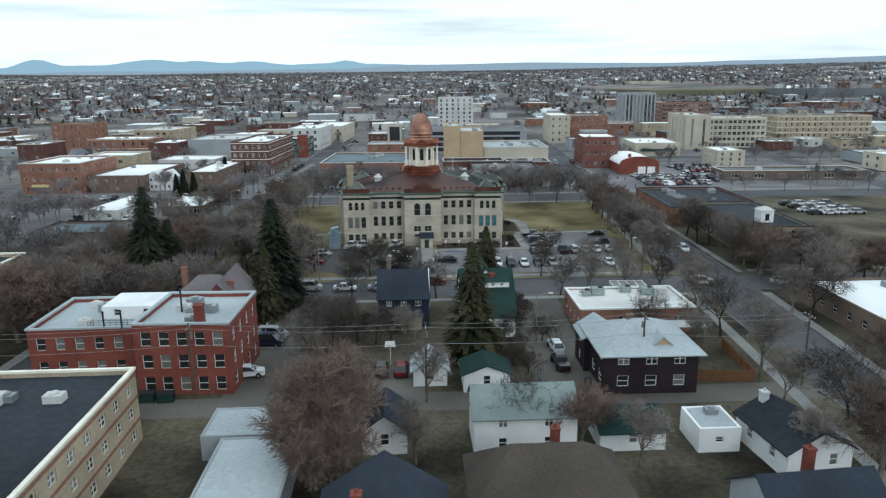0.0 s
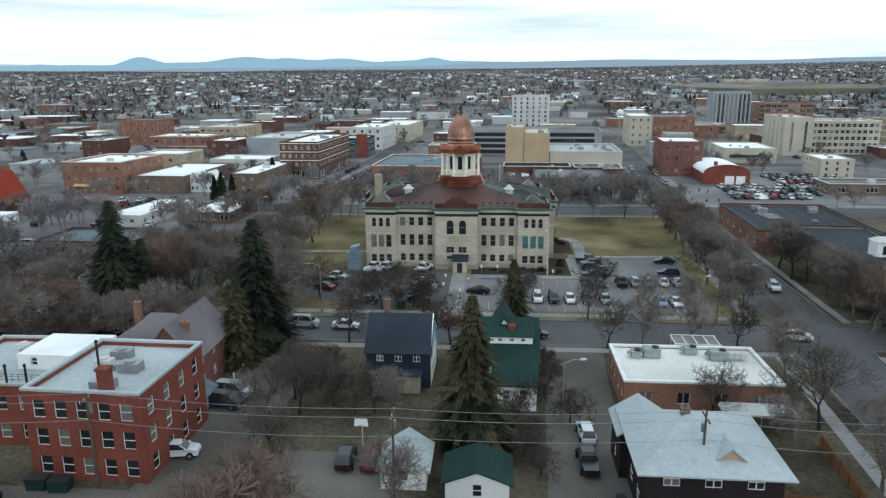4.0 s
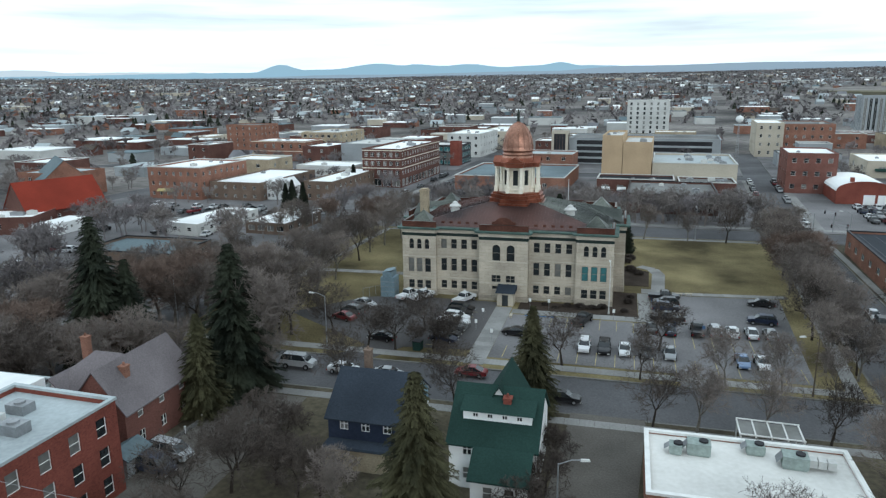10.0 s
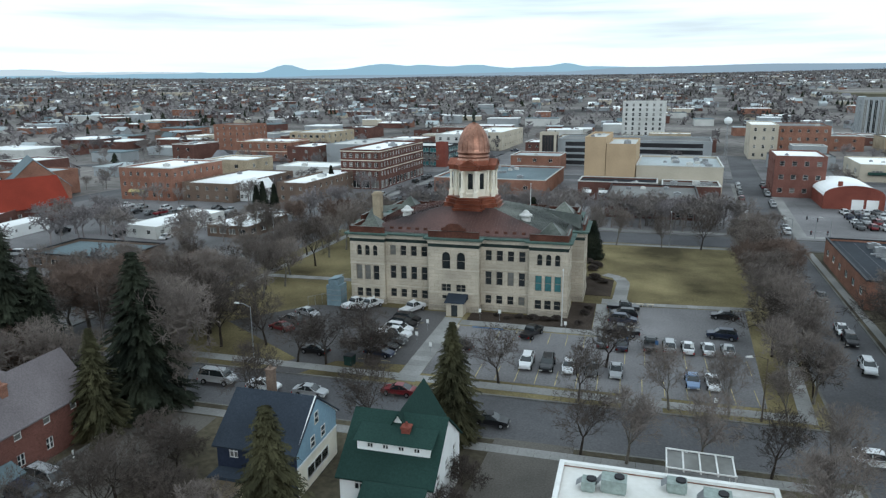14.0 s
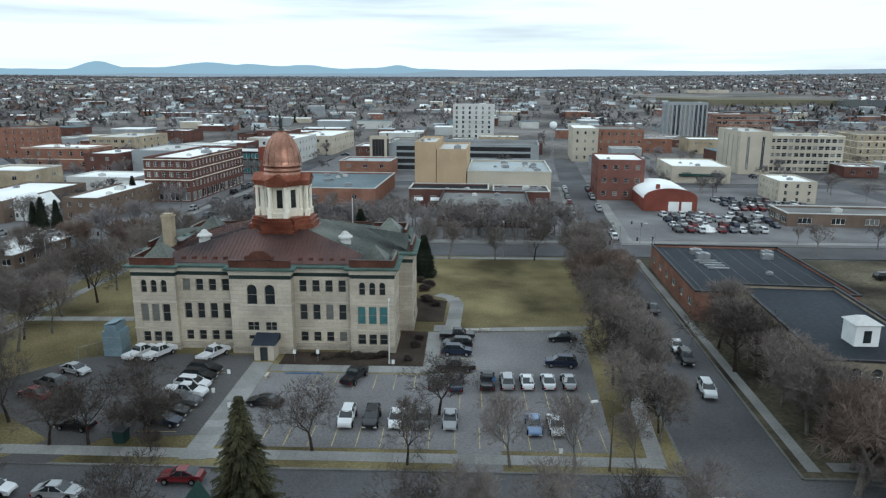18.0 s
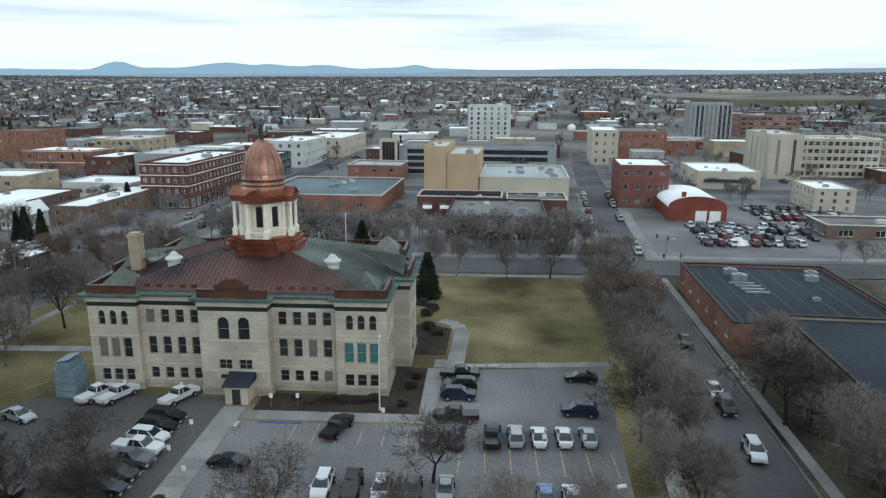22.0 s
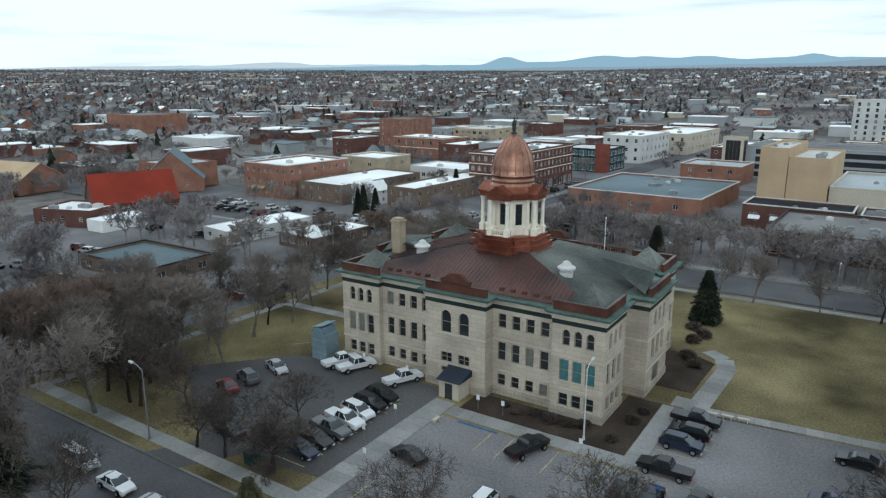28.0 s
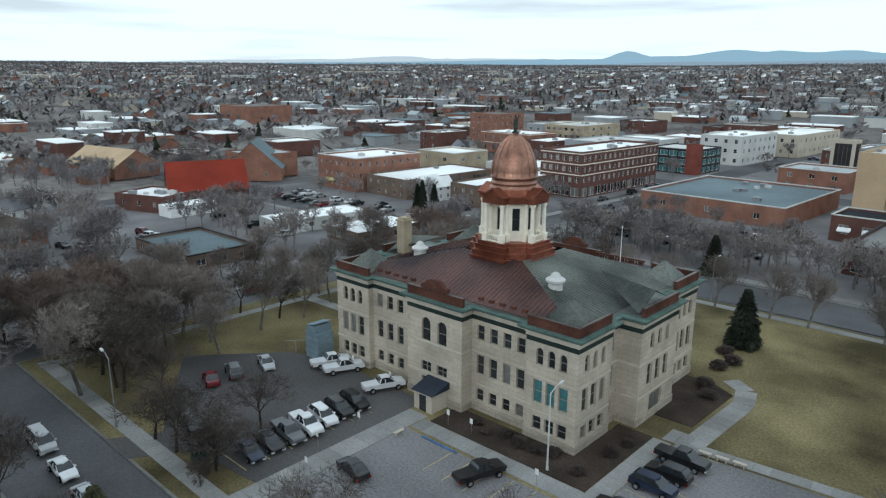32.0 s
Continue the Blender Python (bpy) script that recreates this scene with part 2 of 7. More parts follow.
M_TWIGR = mat("reddish_twigs", (0.155, 0.113, 0.094), 0.95, 0.2, 0.3, 3.0, rand=0.15)
M_TWIGG = mat("greyish_twigs", (0.168, 0.142, 0.128), 0.95, 0.25, 0.3, 3.0, rand=0.25)
M_NEEDLE = mat("spruce_needles", (0.013, 0.018, 0.013), 0.9, 0.4, 0.6, 5.0, tint=(0.025, 0.029, 0.019))
M_NEEDLEY = mat("olive_needles", (0.030, 0.031, 0.017), 0.9, 0.4, 0.6, 5.0, tint=(0.048, 0.045, 0.024))
M_TYRE = mat("tyre_rubber", (0.012, 0.012, 0.012), 0.8, 0.1, 2.0, 10.0)
M_RIM = mat("alloy_rim", (0.3, 0.3, 0.31), 0.4, 0.1, 2.0, 10.0, 0.0, 0.6)
M_STEEL = mat("galvanised_steel", (0.3, 0.31, 0.32), 0.45, 0.15, 2.0, 12.0, 0.0, 0.6)
M_POLE = mat("weathered_timber", (0.10, 0.08, 0.062), 0.9, 0.25, 2.0, 12.0, 0.1)
M_SHINGLE = mat("grey_shingle", (0.155, 0.155, 0.165), 0.9, 0.25, 0.3, 16.0, 0.15)
M_SHINGLEP = mat("mauve_shingle", (0.165, 0.145, 0.15), 0.9, 0.25, 0.3, 16.0, 0.15)
M_SHINGLEG = mat("green_shingle", (0.018, 0.042, 0.036), 0.9, 0.25, 0.3, 16.0, 0.15)
M_SHINGLEB = mat("slate_blue_shingle", (0.030, 0.038, 0.050), 0.9, 0.25, 0.3, 16.0, 0.15)
M_SHINGLEN = mat("brown_shingle", (0.075, 0.062, 0.052), 0.9, 0.25, 0.3, 16.0, 0.15)
M_TEALROOF = mat("pale_teal_shingle", (0.20, 0.245, 0.235), 0.9, 0.2, 0.3, 16.0, 0.15)
M_REDROOF = mat("red_metal_roof", (0.205, 0.030, 0.017), 0.6, 0.15, 0.3, 8.0)
M_BLUEWALL = mat("navy_siding", (0.026, 0.034, 0.056), 0.7, 0.2, 0.5, 10.0)
M_DARKHOUSE = mat("dark_brown_siding", (0.028, 0.02, 0.022), 0.75, 0.2, 0.5, 10.0)
# Far trees: distance haze is mixed into colours paler and greyer than near twigs.
M_FARTWIG = mat("far_dark_woods_hazed", (0.086, 0.078, 0.082), 0.95, 0.35, 0.03, 0.6, tint=(0.13, 0.118, 0.12))
M_GROVE = mat("distant_twigs_hazed", (0.19, 0.168, 0.158), 0.95, 0.25, 0.05, 3.0)
M_FARWOOD = mat("far_bare_woods_hazed", (0.125, 0.113, 0.116), 0.95, 0.35, 0.03, 0.6, tint=(0.19, 0.172, 0.172))
M_WOOD = mat("cedar_fence", (0.2, 0.095, 0.05), 0.85, 0.25, 1.0, 10.0, 0.1)


# ---- building blocks ----
class Mesh:
    """Collects corners and faces for one mesh."""

    def __init__(self):
        self.v, self.f = [], []

    def poly(self, *pts):
        i = len(self.v)
        self.v.extend(pts)
        self.f.append(tuple(range(i, i + len(pts))))
        return self

    def box(self, x0, y0, z0, x1, y1, z1):
        i = len(self.v)
        self.v.extend([(x0, y0, z0), (x1, y0, z0), (x1, y1, z0), (x0, y1, z0), (x0, y0, z1), (x1, y0, z1), (x1, y1, z1), (x0, y1, z1)])
        for q in ((0, 3, 2, 1), (4, 5, 6, 7), (0, 1, 5, 4), (1, 2, 6, 5), (2, 3, 7, 6), (3, 0, 4, 7)):
            self.f.append(tuple(i + k for k in q))
        return self

    def prism(self, pts, z0, z1, top=1.0, centre=None):
        """An upright prism over an outline that runs counter-clockwise; top: the size of its upper end."""
        n, i = len(pts), len(self.v)
        cx, cy = centre or (sum(p[0] for p in pts) / n, sum(p[1] for p in pts) / n)
        self.v.extend([(p[0], p[1], z0) for p in pts])
        self.v.extend([(cx + (p[0] - cx) * top, cy + (p[1] - cy) * top, z1) for p in pts])
        for k in range(n):
            j = (k + 1) % n
            self.f.append((i + k, i + j, i + n + j, i + n + k))
        self.f.append(tuple(i + n + k for k in range(n)))
        self.f.append(tuple(i + n - 1 - k for k in range(n)))
        return self

    def cyl(self, cx, cy, z0, z1, r0, r1=None, n=10):
        r1 = r0 if r1 is None else r1
        i = len(self.v)
        for r, z in ((r0, z0), (r1, z1)):
            self.v.extend([(cx + r * math.cos(2 * math.pi * k / n), cy + r * math.sin(2 * math.pi * k / n), z) for k in range(n)])
        for k in range(n):
            j = (k + 1) % n
            self.f.append((i + k, i + j, i + n + j, i + n + k))
        self.f.append(tuple(i + n + k for k in range(n)))
        self.f.append(tuple(i + n - 1 - k for k in range(n)))
        return self

    def tube(self, a, b, r0, r1, n=4):
        a, b = Vector(a), Vector(b)
        d = (b - a)
        if d.length < 1e-6:
            return self
        d.normalize()
        s = d.cross(Vector((0.31, 0.17, 0.93))).normalized()
        u = d.cross(s)
        i = len(self.v)
        for c, r in ((a, r0), (b, r1)):
            for k in range(n):
                w = 2 * math.pi * k / n
                self.v.append(tuple(c + s * (r * math.cos(w)) + u * (r * math.sin(w))))
        for k in range(n):
            j = (k + 1) % n
            self.f.append((i + k, i + j, i + n + j, i + n + k))
        return self

    def lathe(self, cx, cy, profile, n=32, cap=True):
        """profile: (radius, height) from the bottom up."""
        i = len(self.v)
        for r, z in profile:
            self.v.extend([(cx + r * math.cos(2 * math.pi * k / n), cy + r * math.sin(2 * math.pi * k / n), z) for k in range(n)])
        for s in range(len(profile) - 1):
            for k in range(n):
                j = (k + 1) % n
                self.f.append((i + s * n + k, i + s * n + j, i + s * n + n + j, i + s * n + n + k))
        if cap:
            self.f.append(tuple(i + (len(profile) - 1) * n + k for k in range(n)))
        return self

    def data(self, name, material, smooth=False):
        me = bpy.data.meshes.new(name)
        me.from_pydata(self.v, [], self.f)
        for m in (material if isinstance(material, (list, tuple)) else [material]):
            me.materials.append(m)
        if smooth:
            me.polygons.foreach_set("use_smooth", [True] * len(me.polygons))
        me.update()
        return me


def thing(name, label, category, at=(0, 0, 0), turn=0.0, group="", kind=""):
    ob = new(name)
    ob.empty_display_size = 0.3
    ob.matrix_basis = pose(*at, 0, 0, turn)
    return tagged(ob, label, category, group, kind)


def part(name, mesh, material, parent, label="", smooth=False, at=None):
    data = mesh if isinstance(mesh, bpy.types.Mesh) else mesh.data(name, material, smooth)
    ob = new(name, data)
    ob.parent = parent
    if at is not None:
        ob.matrix_basis = at
    if label:
        ob["label"] = label
    return ob


def slab(name, mesh, material, label, category, kind="structure"):
    return tagged(new(name, mesh.data(name, material)), label, category, "", kind)


WINDOWS = {}


def window_mesh(w, h, style, frame_m, glass_m, far=False):
    """The frame and pane of a window w wide and h high in the plane y = 0, its lower left corner at the origin, the room at +y."""
    key = (round(w, 2), round(h, 2), style, frame_m.name, glass_m.name, far)
    if key not in WINDOWS:
        t = 0.07 if w < 3 else 0.1
        fr, gl = Mesh(), Mesh()
        arch = style == "arch"
        hh = h - w / 2 if arch else h
        fr.box(0, 0, 0, t, 0.08, hh).box(w - t, 0, 0, w, 0.08, hh).box(t, 0, 0, w - t, 0.08, t)
        if not arch:
            fr.box(t, 0, h - t, w - t, 0.08, h)
        if style in ("sash", "arch"):
            fr.box(t, 0, h * 0.5 - t / 2, w - t, 0.07, h * 0.5 + t / 2)
        if style == "pair":
            fr.box(w / 2 - t * 0.8, 0, t, w / 2 + t * 0.8, 0.07, h - t)
            fr.box(t, 0, h * 0.5 - t / 2, w - t, 0.06, h * 0.5 + t / 2)
        if style == "band":
            k = max(2, round(w / 1.5))
            for i in range(1, k):
                fr.box(w * i / k - t / 2, 0, t, w * i / k + t / 2, 0.07, h - t)
        gl.box(t * 0.5, 0.05, t * 0.5, w - t * 0.5, 0.062, hh if arch else h - t * 0.5)
        if arch:
            n, c = 8, (w / 2, hh)
            for i in range(n):
                a, b = math.pi * i / n, math.pi * (i + 1) / n
                p = [(c[0] + r * math.cos(q), 0.0, c[1] + r * math.sin(q)) for r, q in ((w / 2, a), (w / 2, b), (w / 2 - t, b), (w / 2 - t, a))]
                fr.poly(*p)
            gl.poly(*[(c[0] + w / 2 * math.cos(math.pi * i / n), 0.05, c[1] + w / 2 * math.sin(math.pi * i / n)) for i in range(n, -1, -1)])
        if far:
            n_f, n_v = len(fr.f), len(fr.v)
            fr.v += gl.v
            fr.f += [tuple(i + n_v for i in q) for q in gl.f]
            me = fr.data("window", [frame_m, glass_m])
            for p in me.polygons[n_f:]:
                p.material_index = 1
            WINDOWS[key] = (me, None)
        else:
            WINDOWS[key] = (fr.data("window", frame_m), gl.data("pane", glass_m))
    return WINDOWS[key]


def wall_face(ms, a, b, z0, z1, holes, reveal=0.18):
    """A wall from a to b (plan points, seen from outside with a on the left), with holes (u0, z0, u1, z1, arch) through it."""
    a, b = Vector((*a, 0)), Vector((*b, 0))
    d = b - a
    length = d.length
    d.normalize()
    inn = Vector((-d.y, d.x, 0))

    def pt(u, z, k=0.0):
        q = a + d * u + inn * k
        return (q.x, q.y, z)

    us = sorted({0.0, length, *[h[0] for h in holes], *[h[2] for h in holes]})
    zs = sorted({z0, z1, *[h[1] for h in holes], *[h[3] for h in holes]})
    for i in range(len(us) - 1):
        for j in range(len(zs) - 1):
            u, z = (us[i] + us[i + 1]) / 2, (zs[j] + zs[j + 1]) / 2
            if not any(h[0] < u < h[2] and h[1] < z < h[3] for h in holes):
                ms.poly(pt(us[i], zs[j]), pt(us[i + 1], zs[j]), pt(us[i + 1], zs[j + 1]), pt(us[i], zs[j + 1]))
    for h in holes:
        u0, q0, u1, q1 = h[:4]
        r = reveal
        ms.poly(pt(u0, q0), pt(u1, q0), pt(u1, q0, r), pt(u0, q0, r))
        ms.poly(pt(u0, q0), pt(u0, q0, r), pt(u0, q1, r), pt(u0, q1))
        ms.poly(pt(u1, q0, r), pt(u1, q0), pt(u1, q1), pt(u1, q1, r))
        if len(h) > 4 and h[4] == "arch":
            w, n = u1 - u0, 6
            cu, cz = (u0 + u1) / 2, q1 - w / 2
            arc = [(cu + w / 2 * math.cos(math.pi * k / n), cz + w / 2 * math.sin(math.pi * k / n)) for k in range(n + 1)]
            for k in range(n):
                (ua, za), (ub, zb) = arc[k], arc[k + 1]
                ms.poly(pt(ua, za), pt(ua, q1), pt(ub, q1), pt(ub, zb))
                ms.poly(pt(ua, za, r), pt(ua, za), pt(ub, zb), pt(ub, zb, r))
        else:
            ms.poly(pt(u0, q1, r), pt(u1, q1, r), pt(u1, q1), pt(u0, q1))


def put_windows(parent, a, b, holes, frame_m=None, glass=None, reveal=0.14, rng=None, far=False):
    frame_m, glass = frame_m or M_TRIM, glass or (M_GLASS,)
    a, b = Vector((*a, 0)), Vector((*b, 0))
    d = (b - a).normalized()
    inn = Vector((-d.y, d.x, 0))
    ang = math.degrees(math.atan2(d.y, d.x))
    for k, h in enumerate(holes):
        style = h[4] if len(h) > 4 else "sash"
        g = glass[(rng.randrange(len(glass)) if rng else k % len(glass))]
        g = h[5] if len(h) > 5 else g
        fr, gl = window_mesh(h[2] - h[0], h[3] - h[1], style, frame_m, g, far)
        q = a + d * h[0] + inn * reveal
        ob = part("window", fr, None, parent, at=pose(q.x, q.y, h[1], 0, 0, ang))
        if gl:
            part("pane", gl, None, ob)


def row(n, length, w, z0, z1, style="sash", margin=0.0, shift=0.0):
    """n openings evenly spread along a wall."""
    step = (length - 2 * margin) / n
    return [(margin + step * (i + 0.5) - w / 2 + shift, z0, margin + step * (i + 0.5) + w / 2 + shift, z1, style) for i in range(n)]


# ---- ground, streets, pavements ----
def east_x(y):
    return 61.0 + 0.05 * (y + 17) if y < 70 else 65.35 + 0.097 * (y - 70)


def west_x(y):
    return -56.5 + 0.02 * (y - 4)


def strip(ms, pts, w, z):
    """A ribbon w wide along plan points."""
    for (xa, ya), (xb, yb) in zip(pts, pts[1:]):
        d = Vector((xb - xa, yb - ya)).normalized()
        nx, ny = -d.y * w / 2, d.x * w / 2
        ms.poly((xa - nx, ya - ny, z), (xb - nx, yb - ny, z), (xb + nx, yb + ny, z), (xa + nx, ya + ny, z))


def terrain(x, y):
    """Flat in the town, gently rising far out to the benchland on the skyline."""
    r = math.hypot(x, y)
    k = max(0.0, (r - 700) / 4100)
    a = math.degrees(math.atan2(x, y))
    rim = 16 + 34 * max(0.0, min(1.25, (a + 24) / 60))
    lift = max(0.0, r - 420) * 0.0208
    return -0.45 + lift + rim * k ** 1.15 + (6 * noise.noise(Vector((x / 700, y / 700, 0))) * min(1, k * 4) if k > 0 else 0)


g = Mesh()
N_A, RINGS = 96, [0, 150, 300, 600, 900, 1150, 1400, 1700, 2000, 2400, 2800, 3300, 3800, 4300, 4850]
for r in RINGS:
    for k in range(N_A):
        a = 2 * math.pi * k / N_A
        x, y = r * math.cos(a), r * math.sin(a)
        g.v.append((x, y, terrain(x, y)))
for i in range(len(RINGS) - 1):
    for k in range(N_A):
        j = (k + 1) % N_A
        g.f.append((i * N_A + k, (i + 1) * N_A + k, (i + 1) * N_A + j, i * N_A + j))
slab("ground", g, M_TOWN, "dull winter ground of a town on a wide plain", "ground")

road = Mesh()
ROAD_Z = -0.15
YS = [-200, -150, -100, -39, 15, 70, 130, 195, 260, 320, 390, 460, 560]
strip(road, [(east_x(y), y) for y in YS], 11.5, ROAD_Z)
strip(road, [(west_x(y), y) for y in YS], 12.0, ROAD_Z - 0.004)
for c, yy in enumerate((-39, 70.5, 195, 320, 445, -149)):
    strip(road, [(-420, yy), (-60, yy), (60, yy + (1.5 if yy > 0 else 0)), (420, yy + 2)], 11.4 if yy < 0 else 14.0, ROAD_Z - 0.008 - 0.004 * c)
for c, (x0, s) in enumerate(((176, 0.09), (-173, 0.06), (293, 0.09), (-290, 0.06))):
    strip(road, [(x0 + s * (y - 4), y) for y in YS], 12.0, ROAD_Z - 0.04 - 0.004 * c)
slab("road", road, M_ROAD, "grey worn asphalt streets of a town grid", "road")


def block(name, x_of, x_to, y0, y1, material, label, inset=5.9):
    """A block between streets, raised by its kerb; its sides follow the leaning cross streets."""
    pts = [(x_of(y0) + inset, y0), (x_to(y0) - inset, y0), (x_to(y1) - inset, y1), (x_of(y1) + inset, y1)]
    ms = Mesh().prism(pts, -0.45, 0.0)
    ob = slab(name, ms, material, label, "ground")
    k = Mesh()
    n = len(pts)
    for i in range(n):
        (xa, ya), (xb, yb) = pts[i], pts[(i + 1) % n]
        d = Vector((xb - xa, yb - ya)).normalized()
        o = Vector((d.y, -d.x)) * 0.16
        k.poly((xa + o.x, ya + o.y, 0.012), (xb + o.x, yb + o.y, 0.012), (xb - o.x, yb - o.y, 0.012), (xa - o.x, ya - o.y, 0.012))
        k.poly((xa + o.x, ya + o.y, -0.2), (xb + o.x, yb + o.y, -0.2), (xb + o.x, yb + o.y, 0.012), (xa + o.x, ya + o.y, 0.012))
    part("kerb", k, M_KERB, ob)
    return ob


def far_w(y):
    return -173 + 0.06 * (y - 4)


def far_e(y):
    return 176 + 0.09 * (y - 4)


block("ground_courthouse", west_x, east_x, -33.3, 63.4, M_LAWN, "dormant yellow-brown courthouse lawn")
block("ground_south", west_x, east_x, -143, -44.7, M_EARTH, "bare brown yards south of the street")
block("ground_west", far_w, west_x, -33.3, 63.4, M_LOT, "paved block west of the courthouse")
block("ground_southwest", far_w, west_x, -143, -44.7, M_EARTH, "brown yards under bare trees")
block("ground_east", east_x, far_e, -33.3, 63.4, M_EARTH, "brown yards and lots east of the courthouse")
block("ground_southeast", east_x, far_e, -143, -44.7, M_EARTH, "brown yards by the corner")
block("ground_north", west_x, east_x, 77.6, 188, M_LOT, "paved downtown block")
block("ground_northwest", far_w, west_x, 77.6, 188, M_LOT, "paved downtown block with car parks")
block("ground_northeast", east_x, far_e, 77.6, 188, M_LOT, "downtown block with an open car park")
block("ground_far_north", west_x, east_x, 202, 313, M_LOT, "paved downtown block")
block("ground_far_northwest", far_w, west_x, 202, 313, M_LOT, "paved downtown block")
block("ground_far_northeast", east_x, far_e, 202, 313, M_LOT, "paved downtown block")


def walkway(points, w, z=0.03):
    """Concrete flags along a line, one slab each, with open joints."""
    out = []
    for (xa, ya), (xb, yb) in zip(points, points[1:]):
        d = Vector((xb - xa, yb - ya))
        ln = d.length
        d.normalize()
        s = Vector((-d.y, d.x)) * w / 2
        n = max(1, round(ln / 1.8))
        for i in range(n):
            a, b = Vector((xa, ya)) + d * (ln * i / n + 0.015), Vector((xa, ya)) + d * (ln * (i + 1) / n - 0.015)
            out.append([(a - s)[:], (b - s)[:], (b + s)[:], (a + s)[:]])
    return out


WALKS = [
    ([(-49, -30.4), (51.5, -30.9)], 2.0), ([(-47.5, -31.5), (-44.0, 61)], 1.8), ([(51.5, -32), (60.0, 61)], 1.9),
    ([(-43, 60.7), (60, 61.8)], 1.9), ([(-46.5, 13.2), (-20, 14.2)], 2.2), ([(-49, -46.8), (53, -46.8)], 1.7),
    ([(-62.5, -32), (-57, 62)], 1.8), ([(67.9, -32), (71.9, 62)], 1.4), ([(-62, -47), (-66, -140)], 1.8), ([(66, -47), (58.5, -140)], 1.8),
    ([(51, -47), (43, -140)], 1.8), ([(74, 79.5), (84, 187)], 3.0), ([(62, 79.5), (71, 187)], 3.0), ([(-44, 79.5), (-38, 187)], 3.0),
    ([(-60, 79.5), (-53, 187)], 3.0), ([(-41, 80), (62, 81)], 3.0), ([(74, 81), (170, 82)], 3.0), ([(70, -31), (165, -31)], 1.8),
    ([(-66, -31), (-165, -31)], 1.8), ([(-170, 62), (-60, 62)], 1.8),
    ([(28.5, 9), (29.3, 25)], 2.6), ([(29.3, 25), (28.2, 29)], 2.6), ([(28.2, 29), (25.4, 31)], 2.4), ([(25.5, 11.4), (28.4, 11.4)], 3.0),
    ([(29.6, 10.6), (52, 12.6)], 1.8), ([(25.8, 9.5), (25.8, -6.2)], 2.2), ([(2.6, -6.5), (27, -6.5)], 2.4), ([(0.9, -4.6), (0.9, -32)], 3.0),
]
NEAR_WALKS = {0, 1, 2, 4, 20, 21, 22, 23, 24, 25, 26, 27}
rest = Mesh()
for i, (pts, w) in enumerate(WALKS):
    if i not in NEAR_WALKS:
        for q in walkway(pts, w):
            rest.prism(q, -0.05, 0.035 + 0.0006 * i)
pavement = slab("pavement", rest, M_WALK, "pale concrete pavement along streets and lawns", "pavement")
for i, (pts, w) in enumerate(WALKS):
    if i in NEAR_WALKS:
        for q in walkway(pts, w):
            part("flag", Mesh().prism(q, -0.05, 0.035 + 0.0006 * i), M_FLAG, pavement)

lot_w = Mesh()
lot_w.prism([(-36.5, -15.8), (-26.5, -4.2), (-19.8, -1.8), (-0.65, -1.8), (-0.65, -26.6), (-17.0, -28.4)], -0.2, 0.02)
lots = Mesh()
lots.prism([(2.45, -8.2), (27.0, -8.2), (27.0, 9.0), (50.4, 11.2), (47.4, -28.9), (2.45, -28.9)], -0.2, 0.02)
lot_w.prism([(-17.0, -28.0), (-20.5, -33.4), (-14.5, -33.4), (-11, -27.5)], -0.2, 0.028)
lots.prism([(29.8, -33.4), (34.8, -33.4), (34.8, -28.5), (29.8, -28.5)], -0.2, 0.028)
slab("car_park", lot_w, M_LOTD, "older dark asphalt of the smaller courthouse car park", "car park")
slab("car_park", lots, M_LOT, "worn grey asphalt courthouse car park", "car park")
alley = Mesh()
alley.prism([(16.0, -44.4), (25.0, -44.4), (22.0, -88), (13.6, -88)], -0.2, 0.02)
alley.prism([(-64, -92.5), (52, -92.5), (52, -87.2), (-64, -87.2)], -0.2, 0.024)
alley.prism([(-27.6, -48), (-18, -48), (-18.2, -87.4), (-28.6, -87.4)], -0.2, 0.016)
alley.prism([(-17.5, -87.4), (-1.0, -87.4), (-3, -78.5), (-15, -78.5)], -0.2, 0.018)
slab("alley", alley, M_GRAVEL, "rough alley and drives of worn asphalt and gravel", "alley")
lot2 = Mesh()
lot2.prism([(80, 84), (168, 84), (174, 186), (88, 186)], -0.2, 0.03)
slab("car_park", lot2, M_LOT, "open downtown car park of grey asphalt", "car park")

beds = Mesh()
beds.prism([(3.4, -5.2), (24.6, -5.2), (24.6, 9.6), (20.2, 9.6), (20.2, -0.2), (3.4, -0.2)], -0.1, 0.05)
beds.prism([(22.2, 14.8), (27.0, 14.8), (27.4, 26.5), (24.0, 28.5), (20.2, 28.5), (20.2, 20.5)], -0.1, 0.05)
slab("planting_bed", beds, M_DIRT, "bare dark earth planting beds round the courthouse", "bed")

paint = Mesh()
for i in range(9):
    paint.box(4.5 + i * 2.75, -28.6, 0.02, 4.6 + i * 2.75, -23.6, 0.026)
    if i > 1:
        paint.box(4.5 + i * 2.75, -13.4, 0.02, 4.6 + i * 2.75, -8.4, 0.026)
for i in range(7):
    paint.box(30.0 + i * 2.85, -18.6, 0.02, 30.1 + i * 2.85, -13.2, 0.026)
    paint.box(29.5 + i * 2.85, -28.6, 0.02, 29.6 + i * 2.85, -23.6, 0.026)
for i in range(7):
    paint.box(-3.3 - 5, -26.0 + i * 2.9, 0.02, -3.3, -25.9 + i * 2.9, 0.026)
    paint.box(27.3, -7.6 + i * 2.8, 0.02, 32.3, -7.5 + i * 2.8, 0.026)
